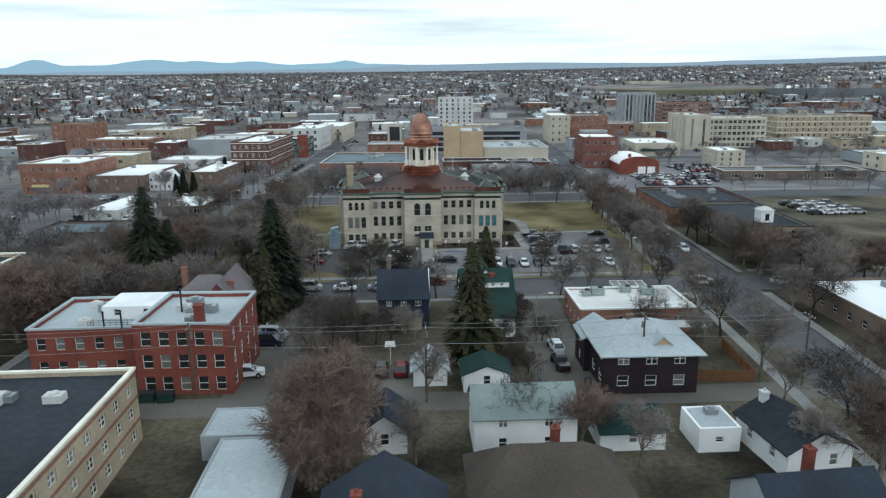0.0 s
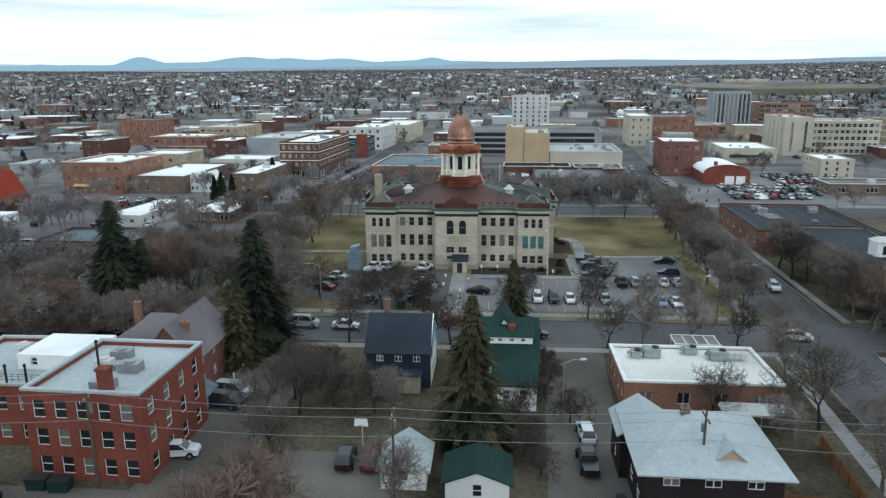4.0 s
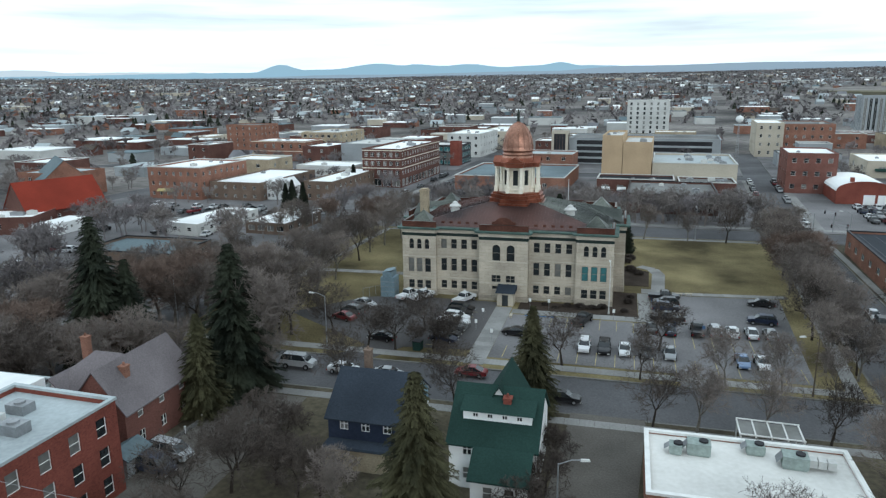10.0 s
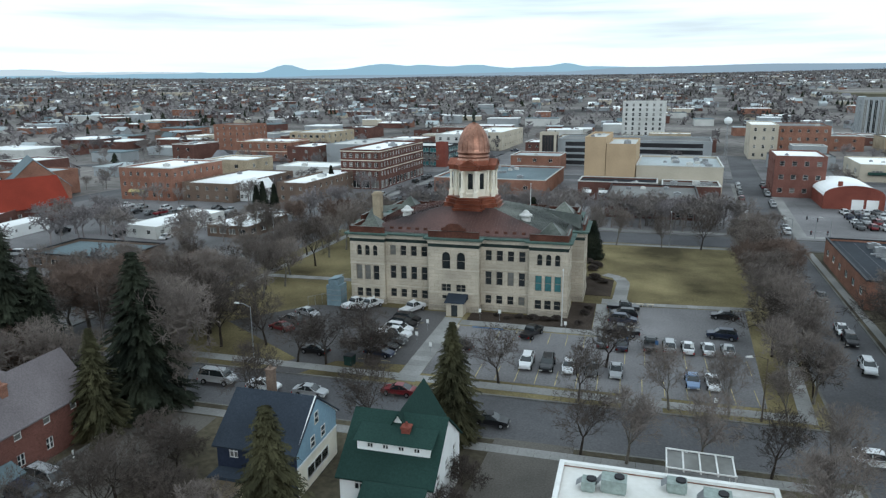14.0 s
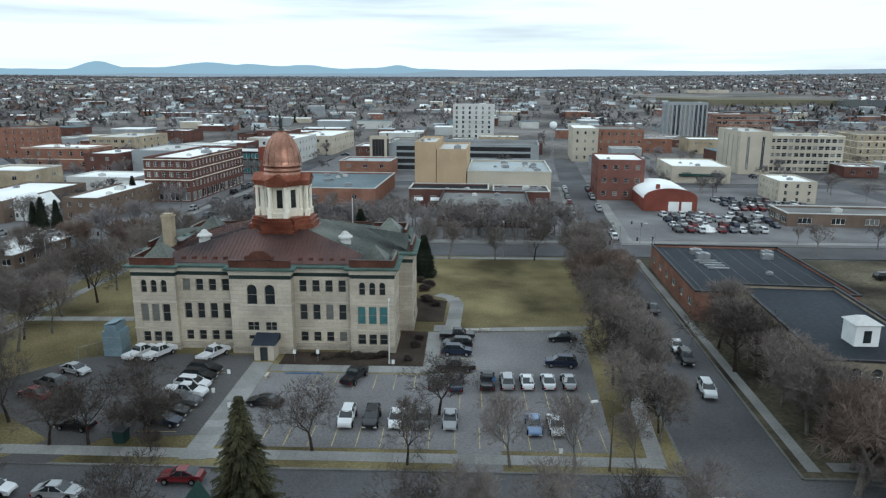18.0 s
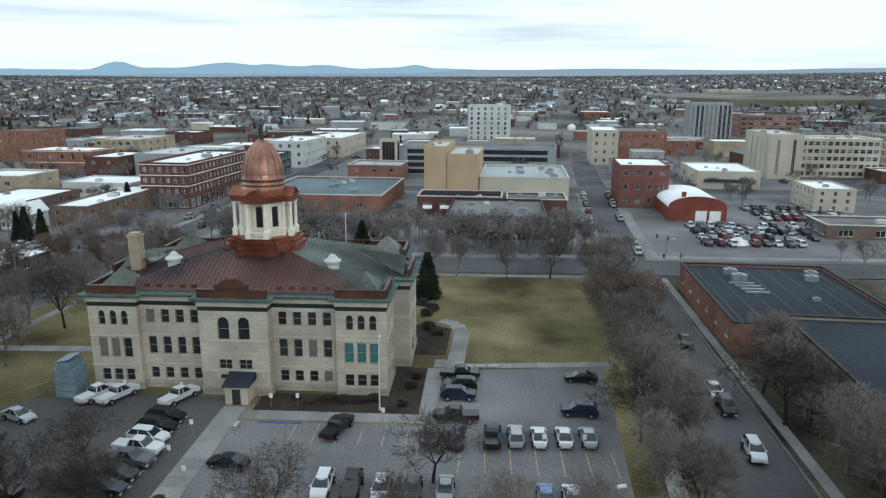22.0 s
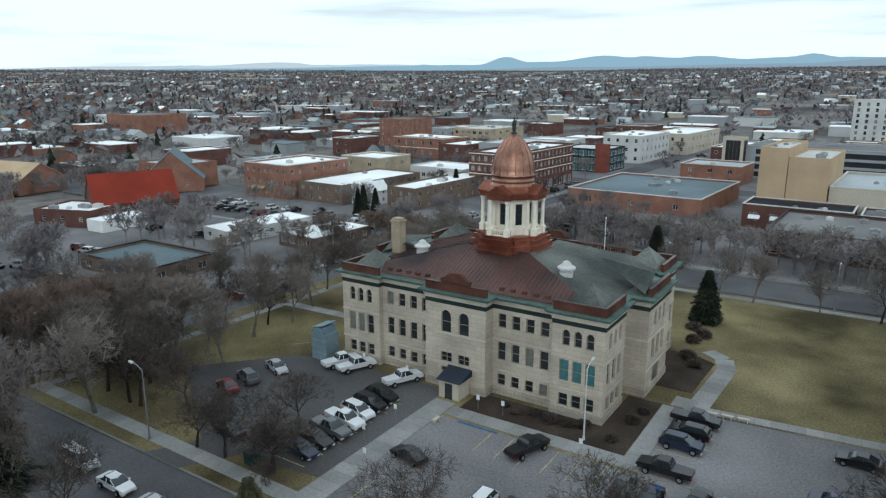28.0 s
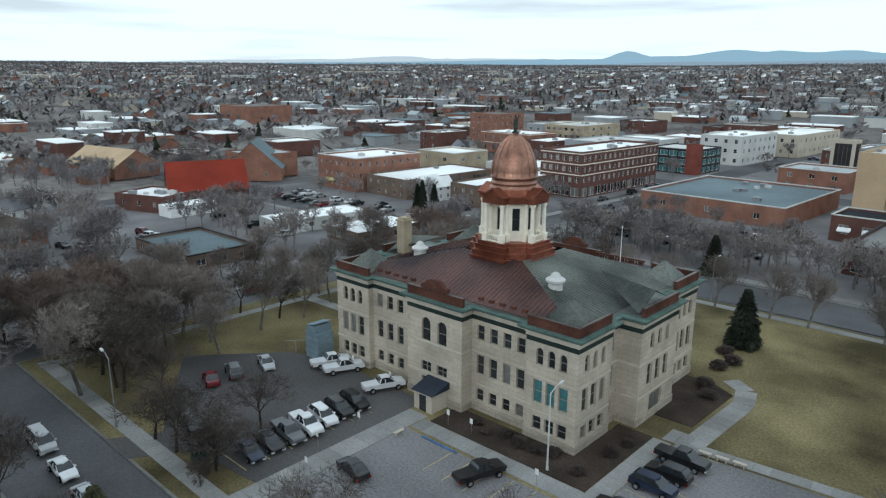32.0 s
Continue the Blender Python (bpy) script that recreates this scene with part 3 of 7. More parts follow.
slab("parking_lines", paint, M_LINEY, "faded parking bay lines", "marking")
blue = Mesh()
blue.box(5.2, -8.6, 0.02, 10.5, -8.3, 0.12).box(27.2, 4.2, 0.02, 27.5, 8.8, 0.12)
slab("painted_kerb", blue, M_BLUE, "blue painted accessible kerb", "kerb")


# ---- the courthouse ----
court = thing("courthouse", "three-storey sandstone courthouse with a copper dome and dark red parapets", "courthouse")
RECTS = [(-19.1, 0.9, 19.1, 29.1), (-20, 0, -13.3, 7.2), (13.3, 0, 20, 7.2), (-20, 22.8, -13.3, 30), (13.3, 22.8, 20, 30),
         (-4.6, -1.0, 4.6, 8.0), (-4.6, 22, 4.6, 31), (14, 10.2, 22.0, 19.8), (-22.0, 10.2, -14, 19.8)]
HALF = [(-20, 0), (-13.3, 0), (-13.3, 0.9), (-4.6, 0.9), (-4.6, -1.0), (4.6, -1.0), (4.6, 0.9), (13.3, 0.9), (13.3, 0), (20, 0), (20, 7.2), (19.1, 7.2),
        (19.1, 10.2), (22, 10.2), (22, 19.8), (19.1, 19.8), (19.1, 22.8), (20, 22.8)]
OUT = HALF + [(-x, 30 - y) for x, y in HALF]
Z_FR, Z_CO, Z_PA = 11.75, 13.1, 13.45
walls = Mesh()
court_wall = None
opens = []
n = len(OUT)
for i in range(n):
    a, b = OUT[i], OUT[(i + 1) % n]
    ln = math.dist(a, b)
    hs = []
    if 6.5 < ln < 7.3:
        hs = row(3, ln, 0.95, 9.1, 11.15, "arch", 1.05) + row(3, ln, 1.2, 4.5, 7.3, "sash", 0.85) + row(3, ln, 1.2, 1.2, 2.9, "sash", 0.85)
    elif 8.5 < ln < 8.9:
        hs = row(4, ln, 1.15, 9.25, 11.15, "sash", 0.35) + row(4, ln, 1.15, 4.8, 7.3, "sash", 0.35) + row(4, ln, 1.15, 1.3, 2.9, "sash", 0.35)
    elif 9.0 < ln < 9.3:
        hs = row(2, ln, 1.55, 7.6, 10.9, "arch", 1.9) + row(2, ln, 1.75, 3.6, 5.0, "pair", 1.9) + row(2, ln, 1.6, 2.2, 2.9, "band", 1.9)
    elif 9.4 < ln < 9.8:
        hs = row(3, ln, 1.0, 9.1, 11.15, "arch", 1.9) + row(3, ln, 1.25, 4.5, 7.3, "sash", 1.7) + [(ln / 2 - 1.6, 0.3, ln / 2 + 1.6, 3.1, "band")]
    elif 2.9 < ln < 3.1:
        hs = row(1, ln, 1.05, 9.25, 11.15) + row(1, ln, 1.05, 4.8, 7.3) + row(1, ln, 1.05, 1.3, 2.9)
    wall_face(walls, a, b, 0.9, Z_FR, hs, 0.3)
    opens.append((a, b, hs))
court_wall = part("wall", walls, M_STONE, court, "coursed buff sandstone wall")
glz = random.Random(4)
for a, b, hs in opens:
    if a == (13.3, 0):
        hs = [(*h[:5], M_GLASST) if 4.0 < h[1] < 5.0 else h for h in hs]
    put_windows(court, a, b, hs, M_SASH, (M_GLASS, M_GLASS, M_GLASS, M_BLIND, M_GLASS), 0.24, rng=glz)
base = Mesh()
for i in range(n):
    a, b = Vector((*OUT[i], 0)), Vector((*OUT[(i + 1) % n], 0))
    d = (b - a).normalized()
    o = Vector((d.y, -d.x, 0)) * 0.16
    a2, b2 = a - d * 0.0 + o, b + o
    base.poly((a2.x, a2.y, -0.3), (b2.x, b2.y, -0.3), (b2.x, b2.y, 0.95), (a2.x, a2.y, 0.95))
    base.poly((a2.x, a2.y, 0.95), (b2.x, b2.y, 0.95), (b.x, b.y, 1.05), (a.x, a.y, 1.05))
    e2 = OUT[(i + 2) % n]
    d2 = (Vector((*e2, 0)) - b).normalized()
    o2 = Vector((d2.y, -d2.x, 0)) * 0.16
    c2 = b + o2
    base.poly((b2.x, b2.y, -0.3), (c2.x, c2.y, -0.3), (c2.x, c2.y, 0.95), (b2.x, b2.y, 0.95))
    base.poly((b2.x, b2.y, 0.95), (c2.x, c2.y, 0.95), (b.x, b.y, 0.97))
part("plinth", base, M_ROCK, court, "rock-faced stone plinth")
for k, (x0, y0, x1, y1) in enumerate(RECTS):
    e = 0.004 * k

    def grown(name, material, label, *tiers):
        ms = Mesh()
        for by, z0, z1 in tiers:
            ms.box(x0 - by, y0 - by, z0 - e, x1 + by, y1 + by, z1 + e)
        part(name, ms, material, court, label)

    grown("belt_course", M_STONE2, "smooth stone belt course", (0.07, 3.35, 3.6))
    grown("belt_course", M_STONE2, "smooth stone belt course", (0.06, 7.55, 7.75))
    grown("frieze", M_FRIEZE, "dark green painted frieze", (0.03, Z_FR, 12.35))
    grown("entablature", M_STONE2, "", (0.10, 12.35, 12.75), (0.2, 12.75, Z_CO))
    grown("cornice", M_PATINA, "weathered green copper cornice", (0.62, Z_CO, 13.27), (0.78, 13.27, Z_PA))
    top = 14.0 if k == 0 else 14.45
    t = 0.45
    for bx in ((x0, y0, x1, y0 + t), (x0, y1 - t, x1, y1), (x0, y0 + t, x0 + t, y1 - t), (x1 - t, y0 + t, x1, y1 - t)):
        mx, my = (bx[0] + bx[2]) / 2, (bx[1] + bx[3]) / 2
        if any(j != k and r[0] + 0.1 < mx < r[2] - 0.1 and r[1] + 0.1 < my < r[3] - 0.1 for j, r in enumerate(RECTS)):
            continue
        ob = part("parapet", Mesh().box(bx[0], bx[1], Z_PA - 0.05, bx[2], bx[3], top + e), M_PARAPET, court, "dark red parapet")
        part("coping", Mesh().box(bx[0] - 0.06, bx[1] - 0.06, top + e, bx[2] + 0.06, bx[3] + 0.06, top + 0.12 + e), M_PARAPET, ob)
        part("flashing", Mesh().box(bx[0] + 0.05, bx[1] + 0.05, top + 0.12 + e, bx[2] - 0.05, bx[3] - 0.05, top + 0.135 + e), M_TIN, ob, "grey metal flashing")
for sy, yy in ((-1, -1.0), (1, 31.0)):
    gab = Mesh()
    pts = [(-2.2, 14.7), (2.2, 14.7), (2.2, 15.2), (1.6, 15.3), (1.2, 15.75), (0.6, 16.0), (-0.6, 16.0), (-1.2, 15.75), (-1.6, 15.3), (-2.2, 15.2)]
    y_a, y_b = (yy, yy + 0.5) if sy < 0 else (yy - 0.5, yy)
    gab.poly(*[(x, y_a, z) for x, z in pts])
    gab.poly(*[(x, y_b, z) for x, z in reversed(pts)])
    for i in range(len(pts)):
        (xa, za), (xb, zb) = pts[i], pts[(i + 1) % len(pts)]
        gab.poly((xa, y_b, za), (xb, y_b, zb), (xb, y_a, zb), (xa, y_a, za))
    part("gablet", gab, M_PARAPET, court, "scrolled red stone gablet")
for x0, x1, yy in ((-12.9, -4.9, 0.95), (4.9, 12.9, 0.95), (-12.9, -4.9, 28.7), (4.9, 12.9, 28.7)):
    bal = Mesh()
    for i in range(5):
        xx = x0 + (x1 - x0) * (i + 0.5) / 5
        bal.box(xx - 0.3, yy - 0.02, 14.2, xx + 0.3, yy + 0.4, 14.6)
    part("parapet_block", bal, M_PARAPET, court)

# roof: four hips of seamed sheet up to the skirt of the dome
ZE, ZT = 13.55, 17.1
ex0, ey0, ex1, ey1 = -18.6, 1.4, 18.6, 28.6
tx, ty0, ty1 = 5.0, 10.2, 19.8
slopes = {"south": ([(ex0, ey0, ZE), (ex1, ey0, ZE), (tx, ty0, ZT), (-tx, ty0, ZT)], M_TINRED), "east": ([(ex1, ey0, ZE), (ex1, ey1, ZE), (tx, ty1, ZT), (tx, ty0, ZT)], M_TIN),
          "north": ([(ex1, ey1, ZE), (ex0, ey1, ZE), (-tx, ty1, ZT), (tx, ty1, ZT)], M_TIN), "west": ([(ex0, ey1, ZE), (ex0, ey0, ZE), (-tx, ty0, ZT), (-tx, ty1, ZT)], M_TINRED)}
for q, m in slopes.values():
    rf = Mesh()
    rf.poly(*q)
    ob = part("roof", rf, m, court, "standing-seam metal roof slope")
    a, b, c, d = [Vector(p) for p in q]
    along = (b - a).normalized()
    up = (d - a) - along * (d - a).dot(along)
    rise = up.length
    up.normalize()
    run_d, run_c, full = (d - a).dot(along), (c - a).dot(along), (b - a).length
    u = 0.5
    while u < full:
        if u < run_d:
            h = rise * u / run_d
        elif u > run_c:
            h = rise * (full - u) / (full - run_c)
        else:
            h = rise
        p0, p1 = a + along * u, a + along * u + up * h
        nrm = along.cross(up)
        s, o = along * 0.035, nrm * 0.045
        seam = Mesh()
        seam.poly((p0 - s)[:], (p1 - s)[:], (p1 - s + o)[:], (p0 - s + o)[:])
        seam.poly((p0 + s + o)[:], (p1 + s + o)[:], (p1 + s)[:], (p0 + s)[:])
        seam.poly((p0 - s + o)[:], (p1 - s + o)[:], (p1 + s + o)[:], (p0 + s + o)[:])
        part("seam", seam, m, ob)
        u += 0.62
flat = Mesh().box(ex0 - 0.5, ey0 - 0.5, 13.3, ex1 + 0.5, ey1 + 0.5, 13.5)
for x0, y0, x1, y1 in RECTS[1:]:
    flat.box(x0 + 0.4, y0 + 0.4, 13.3, x1 - 0.4, y1 - 0.4, 13.52 + 0.004 * (x0 > 0))
part("gutter_roof", flat, M_TIN, court)
for cx, cy in ((-16.65, 3.6), (16.65, 3.6), (-16.65, 26.4), (16.65, 26.4)):
    py = Mesh().prism([(cx - 2.6, cy - 2.6), (cx + 2.6, cy - 2.6), (cx + 2.6, cy + 2.6), (cx - 2.6, cy + 2.6)], 13.6, 16.2, 0.03)
    py.cyl(cx, cy, 16.1, 16.6, 0.09, 0.03, 6)
    part("corner_roof", py, M_TIN, court, "small pyramid roof over a corner pavilion")
for cx, cy, dx, dy in ((0, 5.2, 4.0, 5.0), (0, 24.8, 4.0, 5.0), (17.5, 15, 3.6, 4.2), (-17.5, 15, 3.6, 4.2)):
    hp = Mesh()
    if dx < 4:
        hp.poly((cx - 4, cy, 16.6), (cx + 3.6, cy - dy, 13.7), (cx + 3.6, cy, 15.6)).poly((cx - 4, cy, 16.6), (cx + 3.6, cy, 15.6), (cx + 3.6, cy + dy, 13.7)) if cx > 0 else \
            hp.poly((cx + 4, cy, 16.6), (cx - 3.6, cy, 15.6), (cx - 3.6, cy - dy, 13.7)).poly((cx + 4, cy, 16.6), (cx - 3.6, cy + dy, 13.7), (cx - 3.6, cy, 15.6))
        part("cross_roof", hp, M_TIN, court)
for cx, cy in ((-11.4, 8.2), (11.4, 8.2)):
    v = Mesh().lathe(cx, cy, [(0.9, 14.9), (0.9, 15.9), (0.75, 15.9), (0.75, 16.25), (1.2, 16.25), (1.2, 16.5), (0.7, 16.8), (0.45, 17.2), (0.05, 17.4)], 16)
    part("ventilator", v, M_PALE, court, "white sheet-metal roof ventilator", smooth=False)
ch = Mesh().box(-19.8, 11.7, 13.5, -18.2, 13.3, 18.7).box(-19.95, 11.55, 18.5, -18.05, 13.45, 18.8).box(-19.7, 11.8, 18.8, -18.3, 13.2, 19.1)
part("chimney", ch, M_BRICKT, court, "tall buff stone chimney")

# dome
DX, DY = 0.0, 15.0
TOWER_FIT = Matrix.Translation((0.2, -0.7, 16.6)) @ Matrix.Diagonal((1, 1, 0.945, 1)) @ Matrix.Translation((0, 0, -16.6))


def octagon(r, cut=0.62, ox=DX, oy=DY):
    c = r * cut
    return [(ox + x, oy + y) for x, y in ((r, -c), (r, c), (c, r), (-c, r), (-r, c), (-r, -c), (-c, -r), (c, -r))]


SIDES = ((1, 0), (0, 1), (-1, 0), (0, -1))


def arm(ms, half, r, z0, z1):
    """Four arms to the sides of the tower, half as wide as given, out to r."""
    ms.prism(octagon(r - 0.75, 0.62), z0, z1)
    for nx, ny in SIDES:
        xs, ys = sorted((nx * r, -nx * 0.2)), sorted((ny * r, -ny * 0.2))
        if nx:
            ms.box(DX + xs[0], DY - half, z0, DX + xs[1], DY + half, z1 + 0.004)
        else:
            ms.box(DX - half, DY + ys[0], z0, DX + half, DY + ys[1], z1 + 0.006)


for half, r, z0, z1 in ((2.85, 5.45, 15.0, 16.75), (2.95, 5.55, 16.75, 17.0), (2.65, 5.2, 17.0, 17.6), (2.75, 5.3, 17.6, 17.8), (2.4, 4.95, 17.8, 18.4), (2.5, 5.05, 18.4, 18.6), (2.2, 4.7, 18.6, 19.05)):
    sk = Mesh()
    arm(sk, half, r, z0, z1)
    part("skirt_tier", sk, M_COPPER2, court, "stepped red copper skirt under the tower")
drum = Mesh()
dp = octagon(2.9, 0.46)
d_open = []
for i in range(8):
    a, b = dp[i - 1], dp[i]
    ln = math.dist(a, b)
    hs = [(ln / 2 - 0.5, 20.5, ln / 2 + 0.5, 23.7, "sash")]
    wall_face(drum, a, b, 19.0, 24.6, hs, 0.25)
    d_open.append((a, b, hs))
tower = part("tower", drum, M_CREAM, court, "cream painted drum with tall windows")
for a, b, hs in d_open:
    put_windows(tower, a, b, hs, M_BRONZE, (M_GLASS,), 0.2)
co_shaft = Mesh().lathe(0, 0, [(0.34, 20.1), (0.34, 20.25), (0.28, 20.35), (0.23, 23.8), (0.29, 23.9), (0.35, 24.15), (0.35, 24.4)], 12)
co_mesh = co_shaft.data("column", M_CREAM, False)
pd_mesh = Mesh().box(-0.36, -0.36, 19.05, 0.36, 0.36, 19.95).box(-0.42, -0.42, 19.95, 0.42, 0.42, 20.1).data("pedestal", M_CREAM)
bl = Mesh()
for k in range(6):
    bl.cyl(-0.8 + 0.32 * k, 0, 19.2, 19.85, 0.07, 0.07, 6)
bl.box(-1.1, -0.12, 19.85, 1.1, 0.12, 20.0).box(-1.1, -0.12, 19.05, 1.1, 0.12, 19.2)
bl_mesh = bl.data("balustrade", M_CREAM)
for nx, ny in SIDES:
    tx_, ty_ = -ny, nx
    for u in (-1.32, 1.32):
        for r in (4.15, 3.1):
            px, py = DX + nx * r + tx_ * u, DY + ny * r + ty_ * u
            part("column", co_mesh, None, court, at=pose(px, py, 0))
            part("pedestal", pd_mesh, None, court, at=pose(px, py, 0))
    part("balustrade", bl_mesh, None, court, "cream balustrade", at=pose(DX + nx * 4.15, DY + ny * 4.15, 0, 0, 0, math.degrees(math.atan2(ny, nx)) + 90))
ent = Mesh()
ent.prism(octagon(3.5, 0.46), 24.4, 25.15).prism(octagon(3.65, 0.46), 25.15, 25.35).prism(octagon(3.3, 0.46), 25.35, 26.3, 0.92)
for nx, ny in SIDES:
    tx_, ty_ = -ny, nx
    pmt = Mesh()

    def pq(u, r, z):
        return (DX + nx * r + tx_ * u, DY + ny * r + ty_ * u, z)

    for w2, ro, z0, z1 in ((1.7, 4.5, 24.4, 25.1), (1.9, 4.7, 25.1, 25.35)):
        c = [pq(-w2, 2.4, 0), pq(-w2, ro, 0), pq(w2, ro, 0), pq(w2, 2.4, 0)]
        pmt.prism([q[:2] for q in c], z0 + 0.003, z1 + 0.003)
    w2, r_in, r_out = 1.95, 2.4, 4.72
    for z_in, r_face in ((25.4, 4.55),):
        pmt.poly(pq(-w2 + 0.2, r_face, z_in), pq(w2 - 0.2, r_face, z_in), pq(0, r_face, 26.4))
    for sgn in (-1, 1):
        pmt.poly(pq(sgn * w2, r_out, 25.36), pq(0, r_out, 26.55), pq(0, r_in, 26.55), pq(sgn * w2, r_in, 25.36))
        pmt.poly(pq(sgn * w2, r_out, 25.36), pq(0, r_out, 26.55), pq(0, r_out, 26.4), pq(sgn * (w2 - 0.25), r_out, 25.36))
    part("pediment", pmt, M_COPPER2, court, "small copper pediment over a pair of columns")
part("dome_entablature", ent, M_COPPER2, court, "copper entablature round the tower")
D_R, D_H, D_Z = 3.02, 5.65, 27.95


def dome_r(a):
    return D_R * math.cos(a) ** 1.15


dm = Mesh().lathe(DX, DY, [(3.2, 25.8), (3.15, 26.4), (3.0, 26.5), (2.96, 26.85), (3.06, 26.9), (3.06, 27.05), (2.94, 27.1), (2.94, 27.65), (3.16, 27.7), (3.16, 27.85), (3.02, 27.95)] +
                          [(dome_r(math.pi / 2 * k / 14), D_Z + D_H * math.sin(math.pi / 2 * k / 14)) for k in range(1, 14)] + [(0.3, D_Z + D_H), (0.28, 33.9)], 48)
dome_ob = part("dome", dm, M_COPPER, court, "ribbed copper dome", smooth=True)
for i in range(16):
    w = 2 * math.pi * (i + 0.5) / 16
    ribs, last = Mesh(), None
    for k in range(14):
        a = math.pi / 2 * k / 13.6
        r, z = dome_r(a) + 0.03, D_Z + D_H * math.sin(a)
        p = (DX + r * math.cos(w), DY + r * math.sin(w), z)
        if last:
            ribs.tube(last, p, 0.06, 0.06, 4)
        last = p
    part("rib", ribs, M_COPPER, dome_ob)
st = Mesh().lathe(DX, DY, [(0.5, 33.75), (0.4, 34.00), (0.22, 34.10), (0.24, 34.35), (0.34, 34.45), (0.27, 35.05), (0.3, 35.45), (0.2, 35.75), (0.1, 35.80), (0.15, 36.00), (0.1, 36.20), (0.02, 36.25)], 10)
st.tube((DX + 0.2, DY, 35.50), (DX + 0.55, DY, 36.25), 0.07, 0.05, 6).tube((DX - 0.22, DY, 35.45), (DX - 0.35, DY, 34.85), 0.08, 0.06, 6)
tagged(new("rooftop_statue", st.data("rooftop_statue", M_BRONZE)), "dark bronze statue on top of the dome", "statue")
for ob in [o for o in court.children if o.name.split(".")[0] in ("skirt_tier", "tower", "column", "pedestal", "balustrade", "pediment", "dome_entablature", "dome")] + [bpy.data.objects["rooftop_statue"]]:
    ob.matrix_basis = TOWER_FIT @ ob.matrix_basis
# porch of the back door and the entrance on the side
po = thing("entrance_porch", "small stone porch with a dark sloped roof", "porch", (0.9, -1.0, 0))
part("wall", Mesh().box(-1.5, -2.9, 0, 1.5, 0, 2.5), M_STONE2, po)
part("roof", Mesh().poly((-1.8, -3.2, 2.45), (1.8, -3.2, 2.45), (1.8, 0, 3.4), (-1.8, 0, 3.4)).poly((-1.8, -3.2, 2.45), (-1.8, 0, 3.4), (-1.8, 0, 2.45)).poly((1.8, -3.2, 2.45), (1.8, 0, 2.45), (1.8, 0, 3.4)), M_SHINGLEB, po)
part("door", Mesh().box(-0.55, -2.96, 0, 0.55, -2.89, 2.1), M_GLASS, po, "dark glazed door")


# ---- buildings of the town ----
FOOT = []


def building(label, x, y, w, d, h, wall, roof, floors=1, front=0, side=0, turn=0.0, category="building", win=(1.1, 1.6), trim=None, glass=None,
             shop=0.0, style="sash", parapet=0.5, band=None, units=0, seed=1, edge=None, name="building", far=False):
    """A flat-roofed block whose south-west corner stands at x, y: walls with openings, parapet, roof, windows, roof gear."""
    rng = random.Random(seed + int(x * 7 + y * 3))
    FOOT.append((x - 2, y - 2, x + w + 4, y + d + 2))
    ob = thing(name, label, category, (x, y, -0.02), turn)
    ws = Mesh()
    z_top = h + parapet
    cs = [(0, 0), (w, 0), (w, d), (0, d)]
    fh = (h - shop) / max(1, floors)
    faces = []
    for i in range(4):
        a, b = cs[i], cs[(i + 1) % 4]
        ln = math.dist(a, b)
        k = front if i == 0 else side if i in (1, 3) else 0
        hs = []
        if i == 2:
            k = 0
        for s in range(floors if k else 0):
            z0 = shop + s * fh + (fh - win[1]) * 0.55
            hs += row(k, ln, min(win[0], ln / k * 0.9), z0, z0 + win[1], style, 0.4)
        if shop and i != 2 and k:
            m = max(2, round(ln / 4))
            hs += row(m, ln, ln / m * 0.8, 0.5, shop - 0.7, "band", 0.3)
        wall_face(ws, a, b, 0, z_top, hs, 0.22)
        faces.append((a, b, hs))
    t = 0.3
    for a, b, c, e in ((t, t, w - t, t), (w - t, t, w - t, d - t), (w - t, d - t, t, d - t), (t, d - t, t, t)):
        ws.poly((c, e, z_top), (a, b, z_top), (a, b, h - 0.05), (c, e, h - 0.05))
    for i in range(4):
        (xa, ya), (xb, yb) = cs[i], cs[(i + 1) % 4]
        q = [(t, t), (w - t, t), (w - t, d - t), (t, d - t)]
        ws.poly((xa, ya, z_top), (xb, yb, z_top), (*q[(i + 1) % 4], z_top), (*q[i], z_top))
    part("wall", ws, wall, ob)
    part("roof", Mesh().poly((t, t, h), (w - t, t, h), (w - t, d - t, h), (t, d - t, h)), roof, ob)
    for a, b, hs in faces:
        put_windows(ob, a, b, hs, trim or M_TRIM, glass or (M_GLASS, M_GLASS, M_BLIND), 0.16, rng=rng, far=y > 100 or abs(x) > 105)
    if edge:
        c = Mesh()
        o = 0.12
        for x0, y0, x1, y1 in ((-o, -o, w + o, 0.35), (-o, d - 0.35, w + o, d + o), (-o, 0.35, 0.35, d - 0.35), (w - 0.35, 0.35, w + o, d - 0.35)):
            c.box(x0, y0, z_top, x1, y1, z_top + 0.28)
        part("coping", c, edge, ob)
    if band:
        for s in range(1, floors + 1):
            c = Mesh()
            zz = shop + s * fh - 0.12
            c.box(-0.1, -0.1, zz, w + 0.1, 0.0, zz + 0.3).box(-0.1, 0, zz + 0.002, 0.0, d, zz + 0.302).box(w, 0, zz + 0.004, w + 0.1, d, zz + 0.304)
            part("string_course", c, band, ob)
    for i in range(units):
        ux, uy, us = rng.uniform(0.15, 0.85) * w, rng.uniform(0.15, 0.85) * d, rng.uniform(0.5, 1.3)
        u = Mesh().box(ux - us, uy - us * 0.7, h, ux + us, uy + us * 0.7, h + us * 0.9)
        u.cyl(ux, uy, h + us * 0.9, h + us * 0.9 + 0.2, us * 0.5, us * 0.5, 10)
        part("roof_unit", u, M_STEEL if rng.random() < 0.6 else M_PALE, ob, "grey metal roof unit")
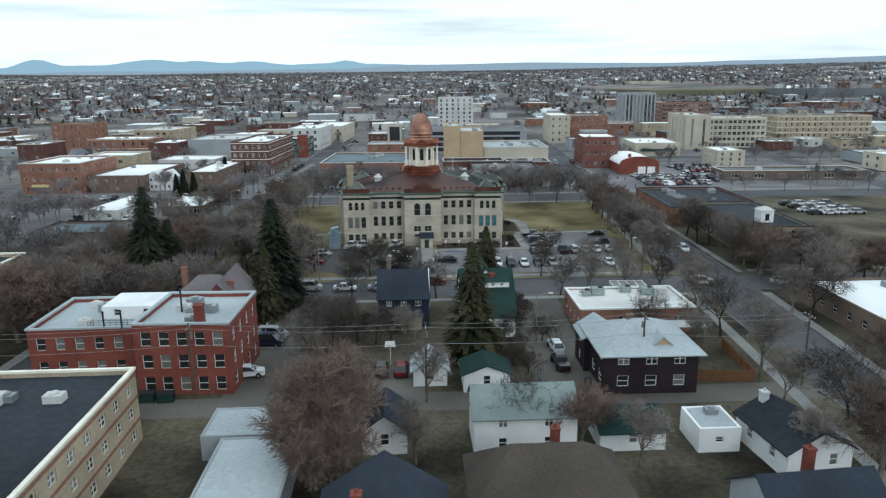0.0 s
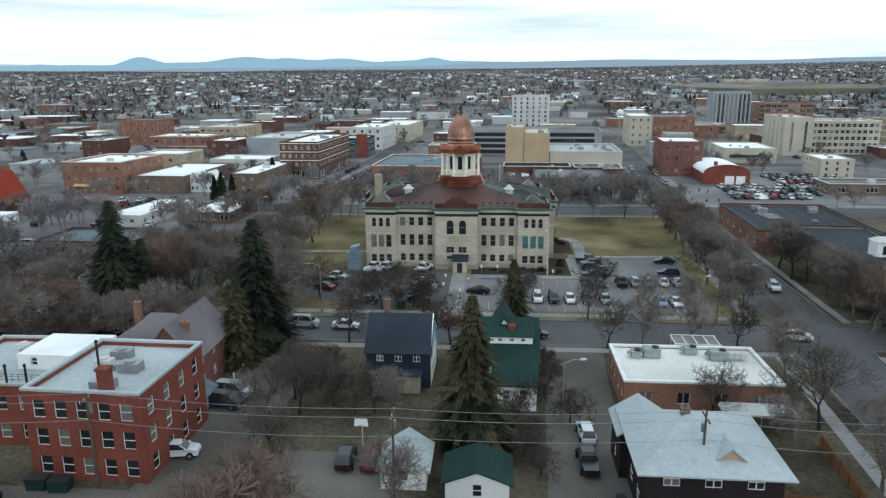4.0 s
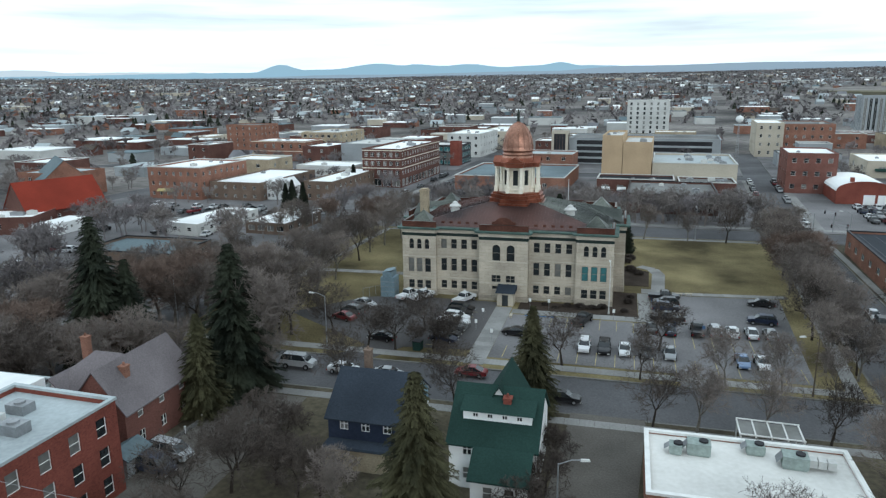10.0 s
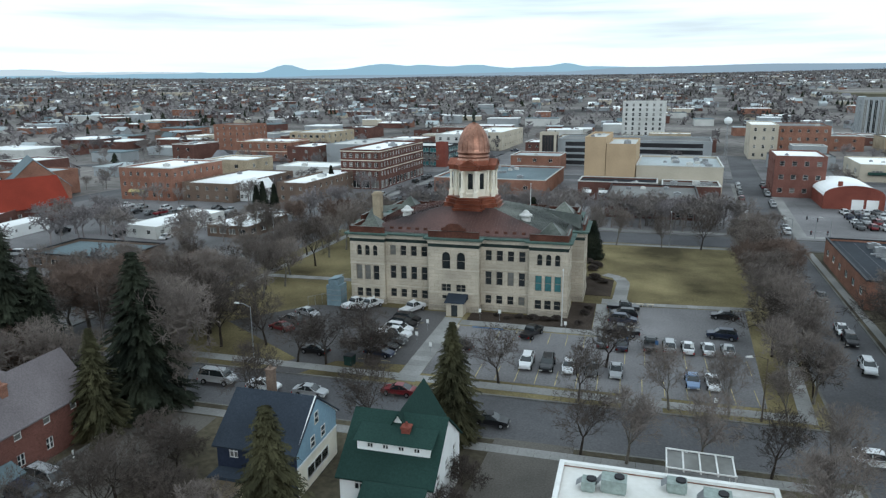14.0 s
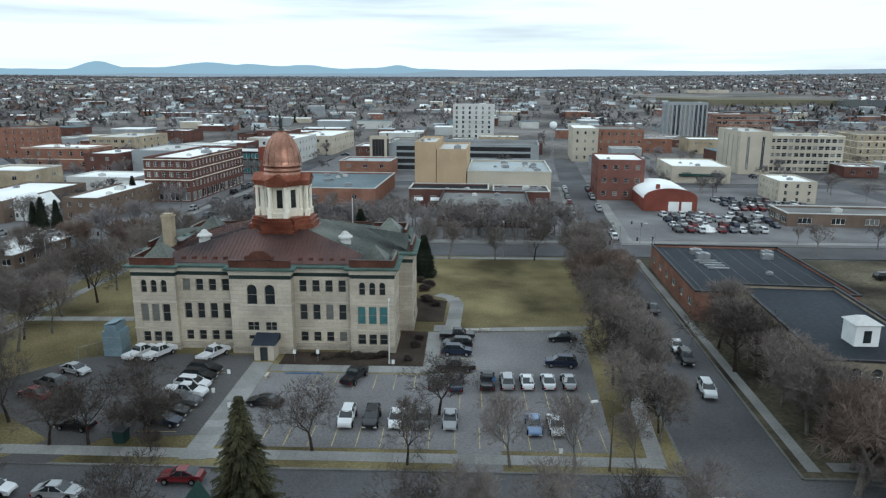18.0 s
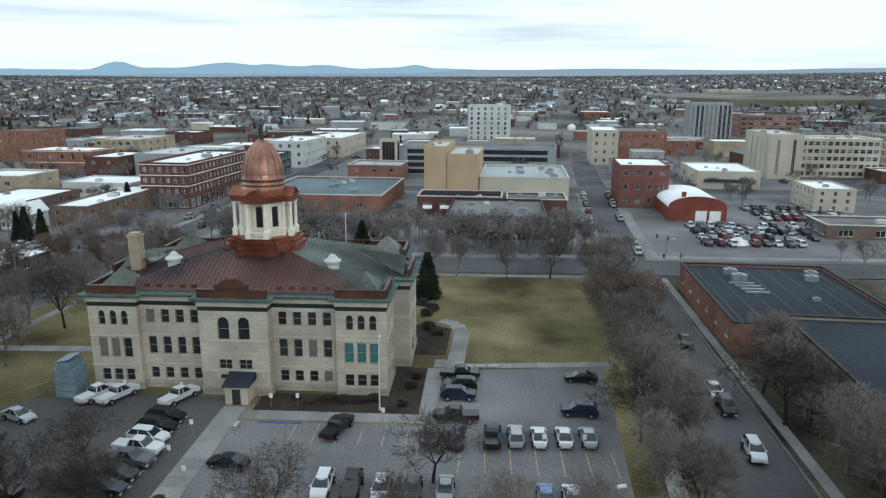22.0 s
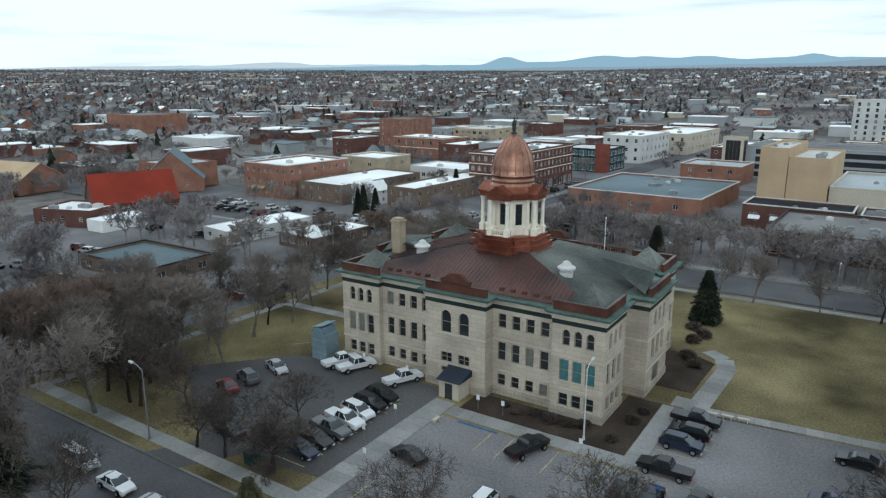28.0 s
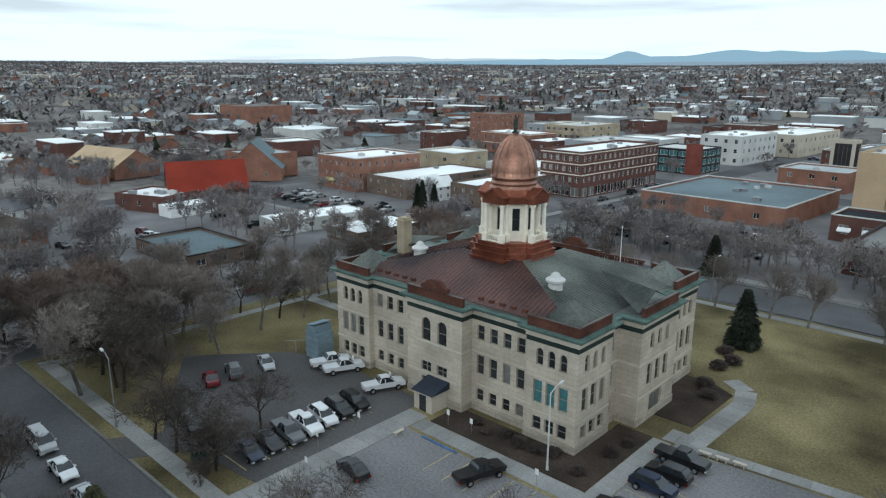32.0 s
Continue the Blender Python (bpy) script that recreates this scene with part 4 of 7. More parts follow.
    return ob


def gable_house(label, x, y, w, d, h, rise, wall, roof, along="x", turn=0.0, front=2, side=2, floors=1, hip=False, name="house", eave=0.45, chimney=None, win=(0.95, 1.35), trim=None, category="house"):
    """A house with a pitched roof centred at x, y; its ridge runs along x or y."""
    ob = thing(name, label, category, (x, y, -0.02), turn)
    ws = Mesh()
    cs = [(-w / 2, -d / 2), (w / 2, -d / 2), (w / 2, d / 2), (-w / 2, d / 2)]
    rng = random.Random(int(x * 5 + y))
    faces = []
    for i in range(4):
        a, b = cs[i], cs[(i + 1) % 4]
        ln = math.dist(a, b)
        k = front if i % 2 == 0 else side
        hs = []
        fh = h / floors
        for s in range(floors if k else 0):
            z0 = s * fh + fh * 0.38
            hs += row(k, ln, min(win[0], ln / k * 0.7), z0, z0 + min(win[1], fh * 0.5), "pair" if (s + i) % 3 == 1 else "sash", 0.6)
        wall_face(ws, a, b, 0, h, hs, 0.12)
        faces.append((a, b, hs))
    e = eave
    rf = Mesh()
    if along == "x":
        L, W = w / 2, d / 2
    else:
        L, W = d / 2, w / 2
    drop = rise * e / W
    rl = L - W * 0.85 if hip else L + e * 0.6
    lo = h - drop

    def P(u, v, z):
        return (u, v, z) if along == "x" else (-v, u, z)

    th = 0.16
    for s in (-1, 1):
        q = [P(-L - e * (1 if hip else 0.6), s * (W + e), lo), P(L + e * (1 if hip else 0.6), s * (W + e), lo), P(rl, 0, h + rise), P(-rl, 0, h + rise)]
        if s > 0:
            q = [q[1], q[0], q[3], q[2]]
        rf.poly(*q)
        rf.poly(*[(p[0], p[1], p[2] - th) for p in reversed(q)])
        for k in range(4):
            p, r = q[k], q[(k + 1) % 4]
            rf.poly((p[0], p[1], p[2] - th), (r[0], r[1], r[2] - th), r, p)
    if hip:
        for s in (-1, 1):
            q = [P(s * (L + e), -s * (W + e), lo), P(s * (L + e), s * (W + e), lo), P(s * rl, 0, h + rise)]
            rf.poly(*q)
            rf.poly(*[(p[0], p[1], p[2] - th) for p in reversed(q)])
            rf.poly((q[0][0], q[0][1], lo - th), (q[1][0], q[1][1], lo - th), q[1], q[0])
    else:
        for s in (-1, 1):
            q = [P(s * L, -s * W, h), P(s * L, s * W, h), P(s * L, 0, h + rise - 0.1)]
            ws.poly(*q)
    part("wall", ws, wall, ob)
    part("roof", rf, roof, ob)
    for a, b, hs in faces:
        put_windows(ob, a, b, hs, trim or M_TRIM, (M_GLASS, M_GLASS, M_BLIND), 0.06, rng=rng, far=abs(x) > 80)
    if chimney:
        cx, cy, cz, m = chimney
        c = Mesh().box(cx - 0.4, cy - 0.4, h * 0.6, cx + 0.4, cy + 0.4, cz).box(cx - 0.47, cy - 0.47, cz, cx + 0.47, cy + 0.47, cz + 0.18).cyl(cx, cy, cz + 0.18, cz + 0.55, 0.14, 0.12, 8)
        part("chimney", c, m, ob, "brick chimney")
    return ob


def barrel_garage():
    """A brick garage under a white barrel roof, two white doors in front."""
    ob = thing("garage", "brick garage with a curved white roof and white doors", "garage", (90.6, 130.6, 0), -4)
    w, d, h, n = 17.5, 30, 4.2, 12
    arc = [(w / 2 - w / 2 * math.cos(math.pi * k / n), h + 3.2 * math.sin(math.pi * k / n)) for k in range(n + 1)]
    ws, rf = Mesh(), Mesh()
    for yy, flip in ((0, False), (d, True)):
        pts = [(0, yy, 0), (w, yy, 0)] + [(x, yy, z) for x, z in reversed(arc)]
        ws.poly(*(reversed(pts) if flip else pts))
    ws.poly((0, d, 0), (0, 0, 0), (0, 0, h), (0, d, h)).poly((w, 0, 0), (w, d, 0), (w, d, h), (w, 0, h))
    for (xa, za), (xb, zb) in zip(arc, arc[1:]):
        rf.poly((xa, 0.4, za + 0.05), (xb, 0.4, zb + 0.05), (xb, d, zb + 0.05), (xa, d, za + 0.05))
        ws.poly((xa, 0, za), (xb, 0, zb), (xb, 0, zb + 0.35), (xa, 0, za + 0.35)).poly((xa, 0, za + 0.35), (xb, 0, zb + 0.35), (xb, 0.4, zb + 0.35), (xa, 0.4, za + 0.35))
    part("wall", ws, M_BRICK, ob)
    part("roof", rf, M_WHITEROOF, ob)
    for x0 in (8.2, 12.4):
        part("door", Mesh().box(x0, -0.05, 0, x0 + 3.4, 0.02, 3.3), M_WHITE, ob, "white roller door")
    part("chimney", Mesh().box(4.5, 3, 5.5, 5.7, 4.2, 8.6), M_BRICK, ob)


# near blocks, south of the street
def red_apartments():
    ob = building("three-storey red brick apartment house with a pale grey flat roof", -39.7, -85.5, 12.6, 14, 9.4, M_BRICK, M_GREYROOF, 3, 5, 4, -2.0, "apartment house",
                  (1.35, 1.95), edge=M_GREYROOF, units=5, style="sash")
    building("low red brick apartment wing with a grey roof", -56.6, -79.6, 16.6, 14.6, 6.9, M_BRICK, M_GREYROOF, 2, 6, 3, 1.0, "apartment wing", (1.25, 1.75), units=3, edge=M_GREYROOF)
    ph = thing("penthouse", "white roof penthouse with two windows behind a rail", "penthouse", (-48.6, -73.9, 6.9), -1.0)
    w = Mesh()
    hs = row(2, 8.5, 0.8, 0.5, 1.5)
    wall_face(w, (0, 0), (8.5, 0), 0, 1.9, hs, 0.1)
    w.poly((8.5, 0, 0), (8.5, 7, 0), (8.5, 7, 1.9), (8.5, 0, 1.9)).poly((0, 7, 0), (0, 0, 0), (0, 0, 1.9), (0, 7, 1.9)).poly((0, 0, 1.9), (8.5, 0, 1.9), (8.5, 7, 1.9), (0, 7, 1.9))
    part("wall", w, M_WHITE, ph)
    put_windows(ph, (0, 0), (8.5, 0), hs)
    rl = Mesh()
    for i in range(12):
        rl.cyl(-0.5 + i * 0.8, -3.6, 0, 1.0, 0.03, 0.03, 5)
    for z in (0.35, 0.7, 1.0):
        rl.tube((-0.5, -3.6, z), (8.4, -3.6, z), 0.025, 0.025, 4)
    part("railing", rl, M_DARKWALL, ph, "dark metal roof railing")
    stk = Mesh().box(-31.6, -85.4, 9.3, -30.5, -84.3, 12.2).box(-31.7, -85.5, 12.1, -30.4, -84.2, 12.35)
    part("chimney", stk, M_BRICK, thing("chimney_stack", "square red brick chimney stack on the apartment roof", "chimney"))
    pipes = thing("vent_pipes", "rusty dark flue pipes on the apartment roof", "pipes")
    for px, py, pz in ((-43.6, -79.4, 9.8), (-46.1, -79.2, 9.6), (-35.3, -78.9, 12.6)):
        part("pipe", Mesh().cyl(px, py, 7.3, pz, 0.13, 0.13, 8).cyl(px, py, pz, pz + 0.25, 0.22, 0.1, 8), M_DARKWALL, pipes)


red_apartments()
building("tan brick apartment block with a dark flat roof", -53.3, -129.6, 18.6, 32.2, 8.2, M_BRICKT, M_DARKROOF, 3, 5, 9, 0.5, "apartment block", (1.5, 1.3), style="pair", edge=M_CREAM, units=9, band=M_BRICKO)
building("tan brick apartment block by the bare trees", -94, -62, 19, 18, 9.5, M_BRICKT, M_DARKROOF, 3, 5, 5, 0.0, "apartment block", (1.3, 1.3), style="pair", edge=M_CREAM)
building("low pale green garage with a white metal roof", -26.5, -102.8, 10.5, 6.8, 2.9, M_GREYWALL, M_GREYROOF, 1, 3, 1, 0.0, "garage", (0.9, 0.9), parapet=0.08)
building("long shed with a pale grey metal roof", -24, -128, 8.4, 24.4, 3.1, M_GREYWALL, M_GREYROOF, 1, 2, 3, 0.0, "shed", (0.9, 0.9), parapet=0.08)
gable_house("small white garage with a dark grey gable roof", -6.4, -99.3, 4.9, 6.9, 3.1, 1.8, M_WHITE, M_SHINGLEB, "y", 0, 1, 0, name="garage", category="garage")
gable_house("house with a blue-grey cross gable roof and a brick chimney", -5.8, -122, 10.5, 10, 5.2, 3.4, M_GREYWALL, M_SHINGLEB, "y", 0, 2, 2, 2, chimney=(-2.0, -1.5, 8.6, M_BRICK))
gable_house("white two-storey house with a grey-green shingle roof", 9.2, -100.5, 11.4, 6.6, 4.9, 2.3, M_WHITE, M_TEALROOF, "x", 0, 2, 1, 2)
gable_house("house with a brown hipped roof and a wide red chimney", 9, -116.4, 14, 8.8, 5.2, 3.4, M_BRICKB, M_SHINGLEN, "x", 0, 3, 2, hip=True, chimney=(1.4, 3.6, 8.0, M_BRICK))
gable_house("white garage with a dark green gable roof", 21.3, -100.5, 7.4, 6.4, 2.6, 1.5, M_WHITE, M_SHINGLEG, "x", 0, 1, 1, name="garage", category="garage")
building("small white flat-roofed garage", 28.4, -104.6, 4.7, 5.4, 2.8, M_WHITE, M_GREYROOF, 1, 1, 0, 0, "garage", (0.9, 0.7), parapet=0.15, units=1)
gable_house("white bungalow with a black gable roof", 38.4, -105.4, 7.4, 9.4, 3.2, 2.0, M_WHITE, M_DARKROOF, "y", 6, 2, 2, chimney=(-1.0, 4.0, 5.6, M_PALE))
gable_house("cottage with a blue-grey roof and red chimney", 31.6, -120.4, 10.5, 8.0, 4.6, 2.8, M_GREYWALL, M_SHINGLEB, "x", 4, 2, 2, chimney=(1.5, 3.0, 7.6, M_BRICK))
gable_house("dark brown two-storey apartment house with a pale grey hipped roof", 28.3, -83.7, 12.4, 11.6, 6, 2.6, M_DARKHOUSE, M_GREYROOF, "x", -1, 3, 3, 2, True, eave=0.8, chimney=(-1.4, 0.3, 8.9, M_BRICKB), win=(1.5, 1.5))
gable_house("dormer on the pale grey roof", 29.9, -87.0, 2.2, 3.0, 6.7, 1.0, M_TANWALL, M_GREYROOF, "y", -1, 1, 0, name="dormer", eave=0.35, category="dormer")
gable_house("rear wing of the dark apartment house with a grey roof", 23.9, -78.9, 5.2, 5.6, 5.2, 1.7, M_DARKHOUSE, M_GREYROOF, "y", -1, 1, 1, 2, name="house_wing", category="house wing")
building("low tan brick office with a bright white flat roof", 24.3, -67, 19, 12, 4, M_BRICKO, M_OFFROOF, 1, 4, 4, -0.5, "office", (1.6, 1.5), style="band", edge=M_TRIM, parapet=0.15)
gable_house("small white garage with a pale gable roof", -0.8, -82.6, 4.6, 5.4, 2.5, 1.5, M_WHITE, M_GREYROOF, "y", 0, 1, 0, name="garage", category="garage")
gable_house("white garage with a dark green roof under the spruce", 6.7, -85, 6.2, 5.2, 2.7, 1.2, M_WHITE, M_SHINGLEG, "y", 0, 1, 1, name="garage", category="garage")
navy = gable_house("two-storey navy house with a slate gable roof and brick chimneys", -4.5, -56.8, 8.6, 9.4, 5.4, 3.6, M_BLUEWALL, M_SHINGLEB, "x", 0, 3, 3, 2, False, chimney=(-2.6, 3.6, 9.6, M_BRICKB))
part("porch", Mesh().box(-4.1, -6.5, 0, 3.0, -4.74, 2.5), M_BRICKT, navy, "beige rear porch of the navy house")
part("porch_roof", Mesh().prism([(-4.4, -6.8), (3.3, -6.8), (3.3, -4.74), (-4.4, -4.74)], 2.5, 2.75, 0.9), M_SHINGLEB, navy)
gable_house("white house with steep dark green shingle roofs", 9.6, -58.5, 8.8, 10, 5.3, 4, M_WHITE, M_SHINGLEG, "x", 0, 3, 3, 2, chimney=(1.0, -1.6, 8.6, M_BRICK))
gable_house("front gable of the green-roofed white house", 9.6, -55.4, 4.6, 8, 5.8, 3.8, M_WHITE, M_SHINGLEG, "y", 0, 1, 0, 2, name="house_gable", category="house wing")
gable_house("rear kitchen wing with a dark green roof", 10.9, -64.6, 5.4, 5.4, 3.8, 1.6, M_WHITE, M_SHINGLEG, "x", 0, 2, 1, 1, name="house_wing", category="house wing")
gable_house("brick Victorian house with mauve shingle roofs", -36.5, -61.2, 12.4, 10.6, 5.9, 4, M_BRICKR, M_SHINGLEP, "x", 0, 3, 3, 2, True, chimney=(-4.4, 1.6, 10.7, M_BRICKO))
gable_house("cross gable of the Victorian brick house", -33.6, -60.8, 7, 12.4, 5.9, 4.2, M_BRICKR, M_SHINGLEP, "y", 0, 2, 3, 2, name="house_gable", chimney=(1.2, -2.8, 9.4, M_BRICKO), category="house wing")
gable_house("white dormer on the mauve shingle roof", -40.3, -64.4, 2.6, 3.6, 7.1, 1.2, M_WHITE, M_SHINGLEP, "y", 0, 1, 0, name="dormer", eave=0.35, category="dormer")
gable_house("small blue-grey shed beside the drive", -29.0, -68.6, 2.6, 3.4, 2.4, 0.7, M_GREYWALL, M_BLUEROOF, "y", 0, 0, 0, name="shed", category="shed")
building("low building with a pale roof on the corner", 69.0, -78, 20, 25, 4.0, M_BRICKB, M_WHITEROOF, 1, 4, 6, -1, "building", (1.4, 1.3), units=5)

# east of the courthouse: the annex
building("two-storey sandstone annex with a dark membrane roof", 75.2, -17.3, 16, 34.4, 6.4, M_ANNEX, M_DARKROOF, 2, 6, 11, -4.5, "annex", (1.5, 2.3), style="arch", edge=M_DARKWALL, parapet=0.4)
ext = building("low brick extension with a dark flat roof", 70.9, 17.4, 27.6, 37.4, 4.9, M_BRICKO, M_DARKROOF, 1, 0, 6, -3.5, "annex", (2.4, 1.5), style="band", glass=(M_GLASST,), edge=M_DARKWALL, parapet=0.4, units=5)
for k in range(8):
    part("roof_seam", Mesh().box(2.0 + k * 3.3, 1.0, 4.9, 2.07 + k * 3.3, 36.6, 4.925), M_SHINGLE, ext, "pale lapped seam of the membrane")
for k, (ux, uy, ln) in enumerate(((6, 24, 4.5), (6.5, 22, 4.5), (7, 20, 4.0), (7.2, 18, 4.0))):
    part("roof_pipe_run", Mesh().box(ux, uy, 4.92, ux + ln, uy + 0.5, 5.25), M_STEEL, ext, "low grey duct on the roof")
hut = thing("roof_hut", "white roof hut with louvres on the annex", "roof hut", (84.0, -9.6, 6.4))
part("wall", Mesh().box(-1.6, -1.6, 0, 1.6, 1.6, 3.0), M_WHITE, hut)
part("roof", Mesh().prism([(-1.9, -1.9), (1.9, -1.9), (1.9, 1.9), (-1.9, 1.9)], 3.0, 3.7, 0.35), M_PALE, hut)
part("louvre", Mesh().box(-0.5, -1.66, 0.5, 0.5, -1.6, 2.2), M_GLASS, hut)

# downtown, north of the courthouse
building("low red brick store with a blue-grey flat roof", -43.2, 138.6, 43, 46, 5.3, M_BRICKO, M_BLUEROOF, 1, 3, 0, -3, "store", (1.6, 1.6), style="band", edge=M_PALE, units=7)
building("tall windowless tan rendered block", 12.8, 147.5, 7.6, 32, 20.4, M_TANWALL, M_PALE, 1, 0, 0, -3, "tower block", units=3, parapet=0.8)
building("lower tan rendered block beside the tall one", 20.6, 147.2, 10.6, 32, 18.2, M_TANWALL, M_PALE, 1, 0, 0, -3, "tower block", units=2, parapet=0.6)
building("flat-roofed shop behind the brick offices", 40.4, 132.2, 19, 15, 5.4, M_BRICKD, M_TAR, 1, 3, 2, -2, "shop", (2.0, 1.8), style="band", units=6, edge=M_PALE)
building("tan warehouse wing with roof plant", 31.6, 148, 30, 40, 10.3, M_CREAMWALL, M_GREYROOF, 1, 0, 0, -3, "warehouse", units=16, parapet=0.6, edge=M_PALE)
building("brick offices with white awnings", 11.8, 132.5, 27, 14, 6, M_BRICKD, M_DARKROOF, 1, 5, 2, -2, "offices", (2.2, 2.4), style="band", units=3, edge=M_PALE)
building("dark brick two-storey block behind bare trees", 22.5, 100, 27.5, 31, 5.6, M_BRICKD, M_TAR, 2, 7, 5, -2, "offices", (1.6, 1.4), units=7, edge=M_DARKWALL)
building("concrete parking garage with open dark decks", -7, 243, 74, 34, 12.6, M_GREYWALL, M_TAR, 4, 1, 1, -4, "parking garage", (66, 2.1), style="band", trim=M_DARKWALL, glass=(M_DARKWALL,), edge=M_GREYWALL)
building("tan stair tower of the parking garage", -15.8, 239.4, 8.5, 7, 16.4, M_CREAMWALL, M_TAR, 1, 1, 1, -4, "stair tower", (6.0, 14.5), style="band", trim=M_BRICKB, glass=(M_DARKWALL,))
building("four-storey brick hotel with pale bands and a white roof", -82.6, 140.6, 17, 50, 14.9, M_BRICKD, M_WHITEROOF, 3, 6, 16, -3, "hotel", (1.5, 1.7), shop=4.2, style="pair", band=M_CREAM, units=6, edge=M_BRICKD)
building("green glass office with a red brick stair", -83, 224, 22, 22, 10, M_DARKWALL, M_PALE, 3, 5, 5, -3, "office", (3.6, 2.2), style="band", glass=(M_GLASST,))
building("red brick stair tower with a pale sign", -66, 222.4, 5, 5, 12, M_BRICK, M_PALE, 1, 0, 0, -3, "stair tower")
building("pale corner block with a tall rendered front", -79, 268, 20, 40, 13, M_PALE, M_WHITEROOF, 3, 4, 7, -4, "building", (1.6, 1.8), units=4)
building("white two-storey row of shops", -72, 322, 22, 60, 11, M_CREAMWALL, M_WHITEROOF, 2, 4, 9, -4, "building", (1.6, 1.9), units=3)
building("red brick shops with a white roof", -29.5, 283, 22, 22, 8, M_BRICKD, M_WHITEROOF, 2, 5, 2, -4, "shops", (1.4, 1.5), units=2, edge=M_PALE)
building("tall white stone bank tower with rows of windows", 22, 425, 30, 25, 27.6, M_PALE, M_PALE, 8, 6, 4, -5, "bank tower", (1.7, 2.2), style="sash", units=3, parapet=1.0)
building("three-storey red brick corner building", 79.4, 153.6, 16.6, 26, 14.4, M_BRICKR, M_WHITEROOF, 3, 4, 4, -5, "corner building", (1.6, 1.7), units=1)
barrel_garage()
building("cream store with a teal awning", 121.5, 205, 25, 36, 6.8, M_CREAMWALL, M_WHITEROOF, 1, 2, 2, -5, "store", (4.0, 2.2), style="band", units=3)
building("beige office wing with tall slot windows", 163, 238, 14.5, 40, 20, M_CREAMWALL, M_PALE, 1, 2, 5, -5, "office block", (1.4, 16), style="band", units=3)
building("beige six-storey office block with punched windows", 178, 248, 38, 24, 17.4, M_CREAMWALL, M_PALE, 5, 13, 5, -5, "office block", (2.2, 1.9), units=6, edge=M_CREAM)
building("cream three-storey house of flats", 143.6, 150, 13, 22, 7.5, M_CREAMWALL, M_WHITEROOF, 3, 3, 6, -5, "building", (1.1, 1.4), units=2)
building("long low drive-in bank with a flat roof", 127, 106, 58, 15, 3.4, M_BRICKB, M_TAR, 1, 6, 3, -4, "bank", (4.0, 1.8), style="band", edge=M_PALE, units=3)
building("old tan brick hotel with cream bands", 236, 270, 60, 26, 17.5, M_BRICKT, M_TAR, 5, 16, 6, -5, "hotel", (1.3, 1.8), units=4, band=M_CREAM)
building("tan four-storey office block", 91.6, 294, 14, 40, 18.2, M_CREAMWALL, M_WHITEROOF, 4, 3, 6, -5, "building", (1.3, 1.8))
building("old red brick four-storey warehouse", 105.9, 298, 26, 40, 17.4, M_BRICKO, M_TAR, 4, 6, 4, -5, "warehouse", (1.4, 1.6), units=2)
building("grey high-rise office with dark vertical window strips", 189, 452, 30, 26, 30, M_GREYWALL, M_PALE, 1, 9, 6, -6, "office tower", (2.0, 27), style="band", units=2)
building("wide red brick warehouse with large windows", 238, 484, 44, 30, 19.5, M_BRICKO, M_TAR, 5, 9, 4, -6, "warehouse", (4, 2.4), style="band")
# north-west
building("orange brick motel block of three storeys", -151.6, 97, 23, 30, 11.2, M_BRICKO, M_WHITEROOF, 3, 7, 8, -3, "motel", (1.2, 1.4), units=3, edge=M_PALE)
building("brick store with a long white roof", -126.6, 98.6, 21, 42, 6.2, M_BRICKB, M_WHITEROOF, 2, 5, 7, -3, "store", (1.3, 1.2), units=1)
building("brick apartment row with a white roof", -91, 103, 11.5, 44, 6.6, M_BRICKB, M_WHITEROOF, 2, 3, 10, -3, "apartments", (1.2, 1.3), units=4)
gable_house("white wooden house with twin gables", -103.6, 106, 4.6, 8, 5.2, 2.6, M_WHITE, M_WHITE, "y", -3, 2, 2, 2)
gable_house("white wooden house with twin gables", -98.5, 106, 4.6, 8, 5.2, 2.6, M_WHITE, M_WHITE, "y", -3, 2, 2, 2)
building("long white low building with a pale roof", -103, 40, 11, 27, 3.4, M_PALE, M_WHITEROOF, 1, 2, 7, -8, "building", (1.5, 1.1), parapet=0.1)
building("low brick shop with a white roof", -81.6, 46, 13, 20, 3.2, M_BRICKB, M_WHITEROOF, 1, 4, 4, -4, "shop", (2.2, 1.5), style="band", parapet=0.1)
building("low building with a dark flat roof and black fascia", -102, 6.5, 24.5, 16, 2.7, M_BRICKB, M_BLUEROOF, 1, 5, 3, 0, "clinic", (2.2, 1.4), style="band", edge=M_DARKWALL)
gable_house("brick church hall with a bright red roof", -150.8, 51.5, 24, 15, 5.2, 8, M_BRICKD, M_REDROOF, "x", 68, 4, 2, 1, name="church", category="church")
gable_house("church with a steep blue metal roof", -187, 93, 22, 24, 5, 10, M_BRICKO, M_BLUEROOF, "y", 50, 2, 2, 1, name="church", category="church")
building("brown brick hall with a flat roof", -158, 25, 19, 15, 4.6, M_BRICKD, M_WHITEROOF, 1, 3, 2, 20, "hall", (1.4, 1.4), units=5)
building("low white annex with small windows", -139, 29.5, 7, 14.5, 3.2, M_WHITE, M_WHITEROOF, 1, 0, 3, 2, "annex", (0.9, 0.9), parapet=0.1)
gable_house("brick house with a brown gable roof", -131, -10, 12, 9, 3.6, 3.0, M_BRICKO, M_SHINGLEN, "x", 10, 2, 1)
gable_house("small white wooden house", -164, -2, 9, 8, 3.4, 2.6, M_WHITE, M_SHINGLE, "y", 20, 2, 2)
gable_house("modern church with a pale orange folded roof", -235, 56, 34, 20, 5.0, 6.0, M_BRICKO, M_TANWALL, "x", 10, 3, 1, name="church", category="church")
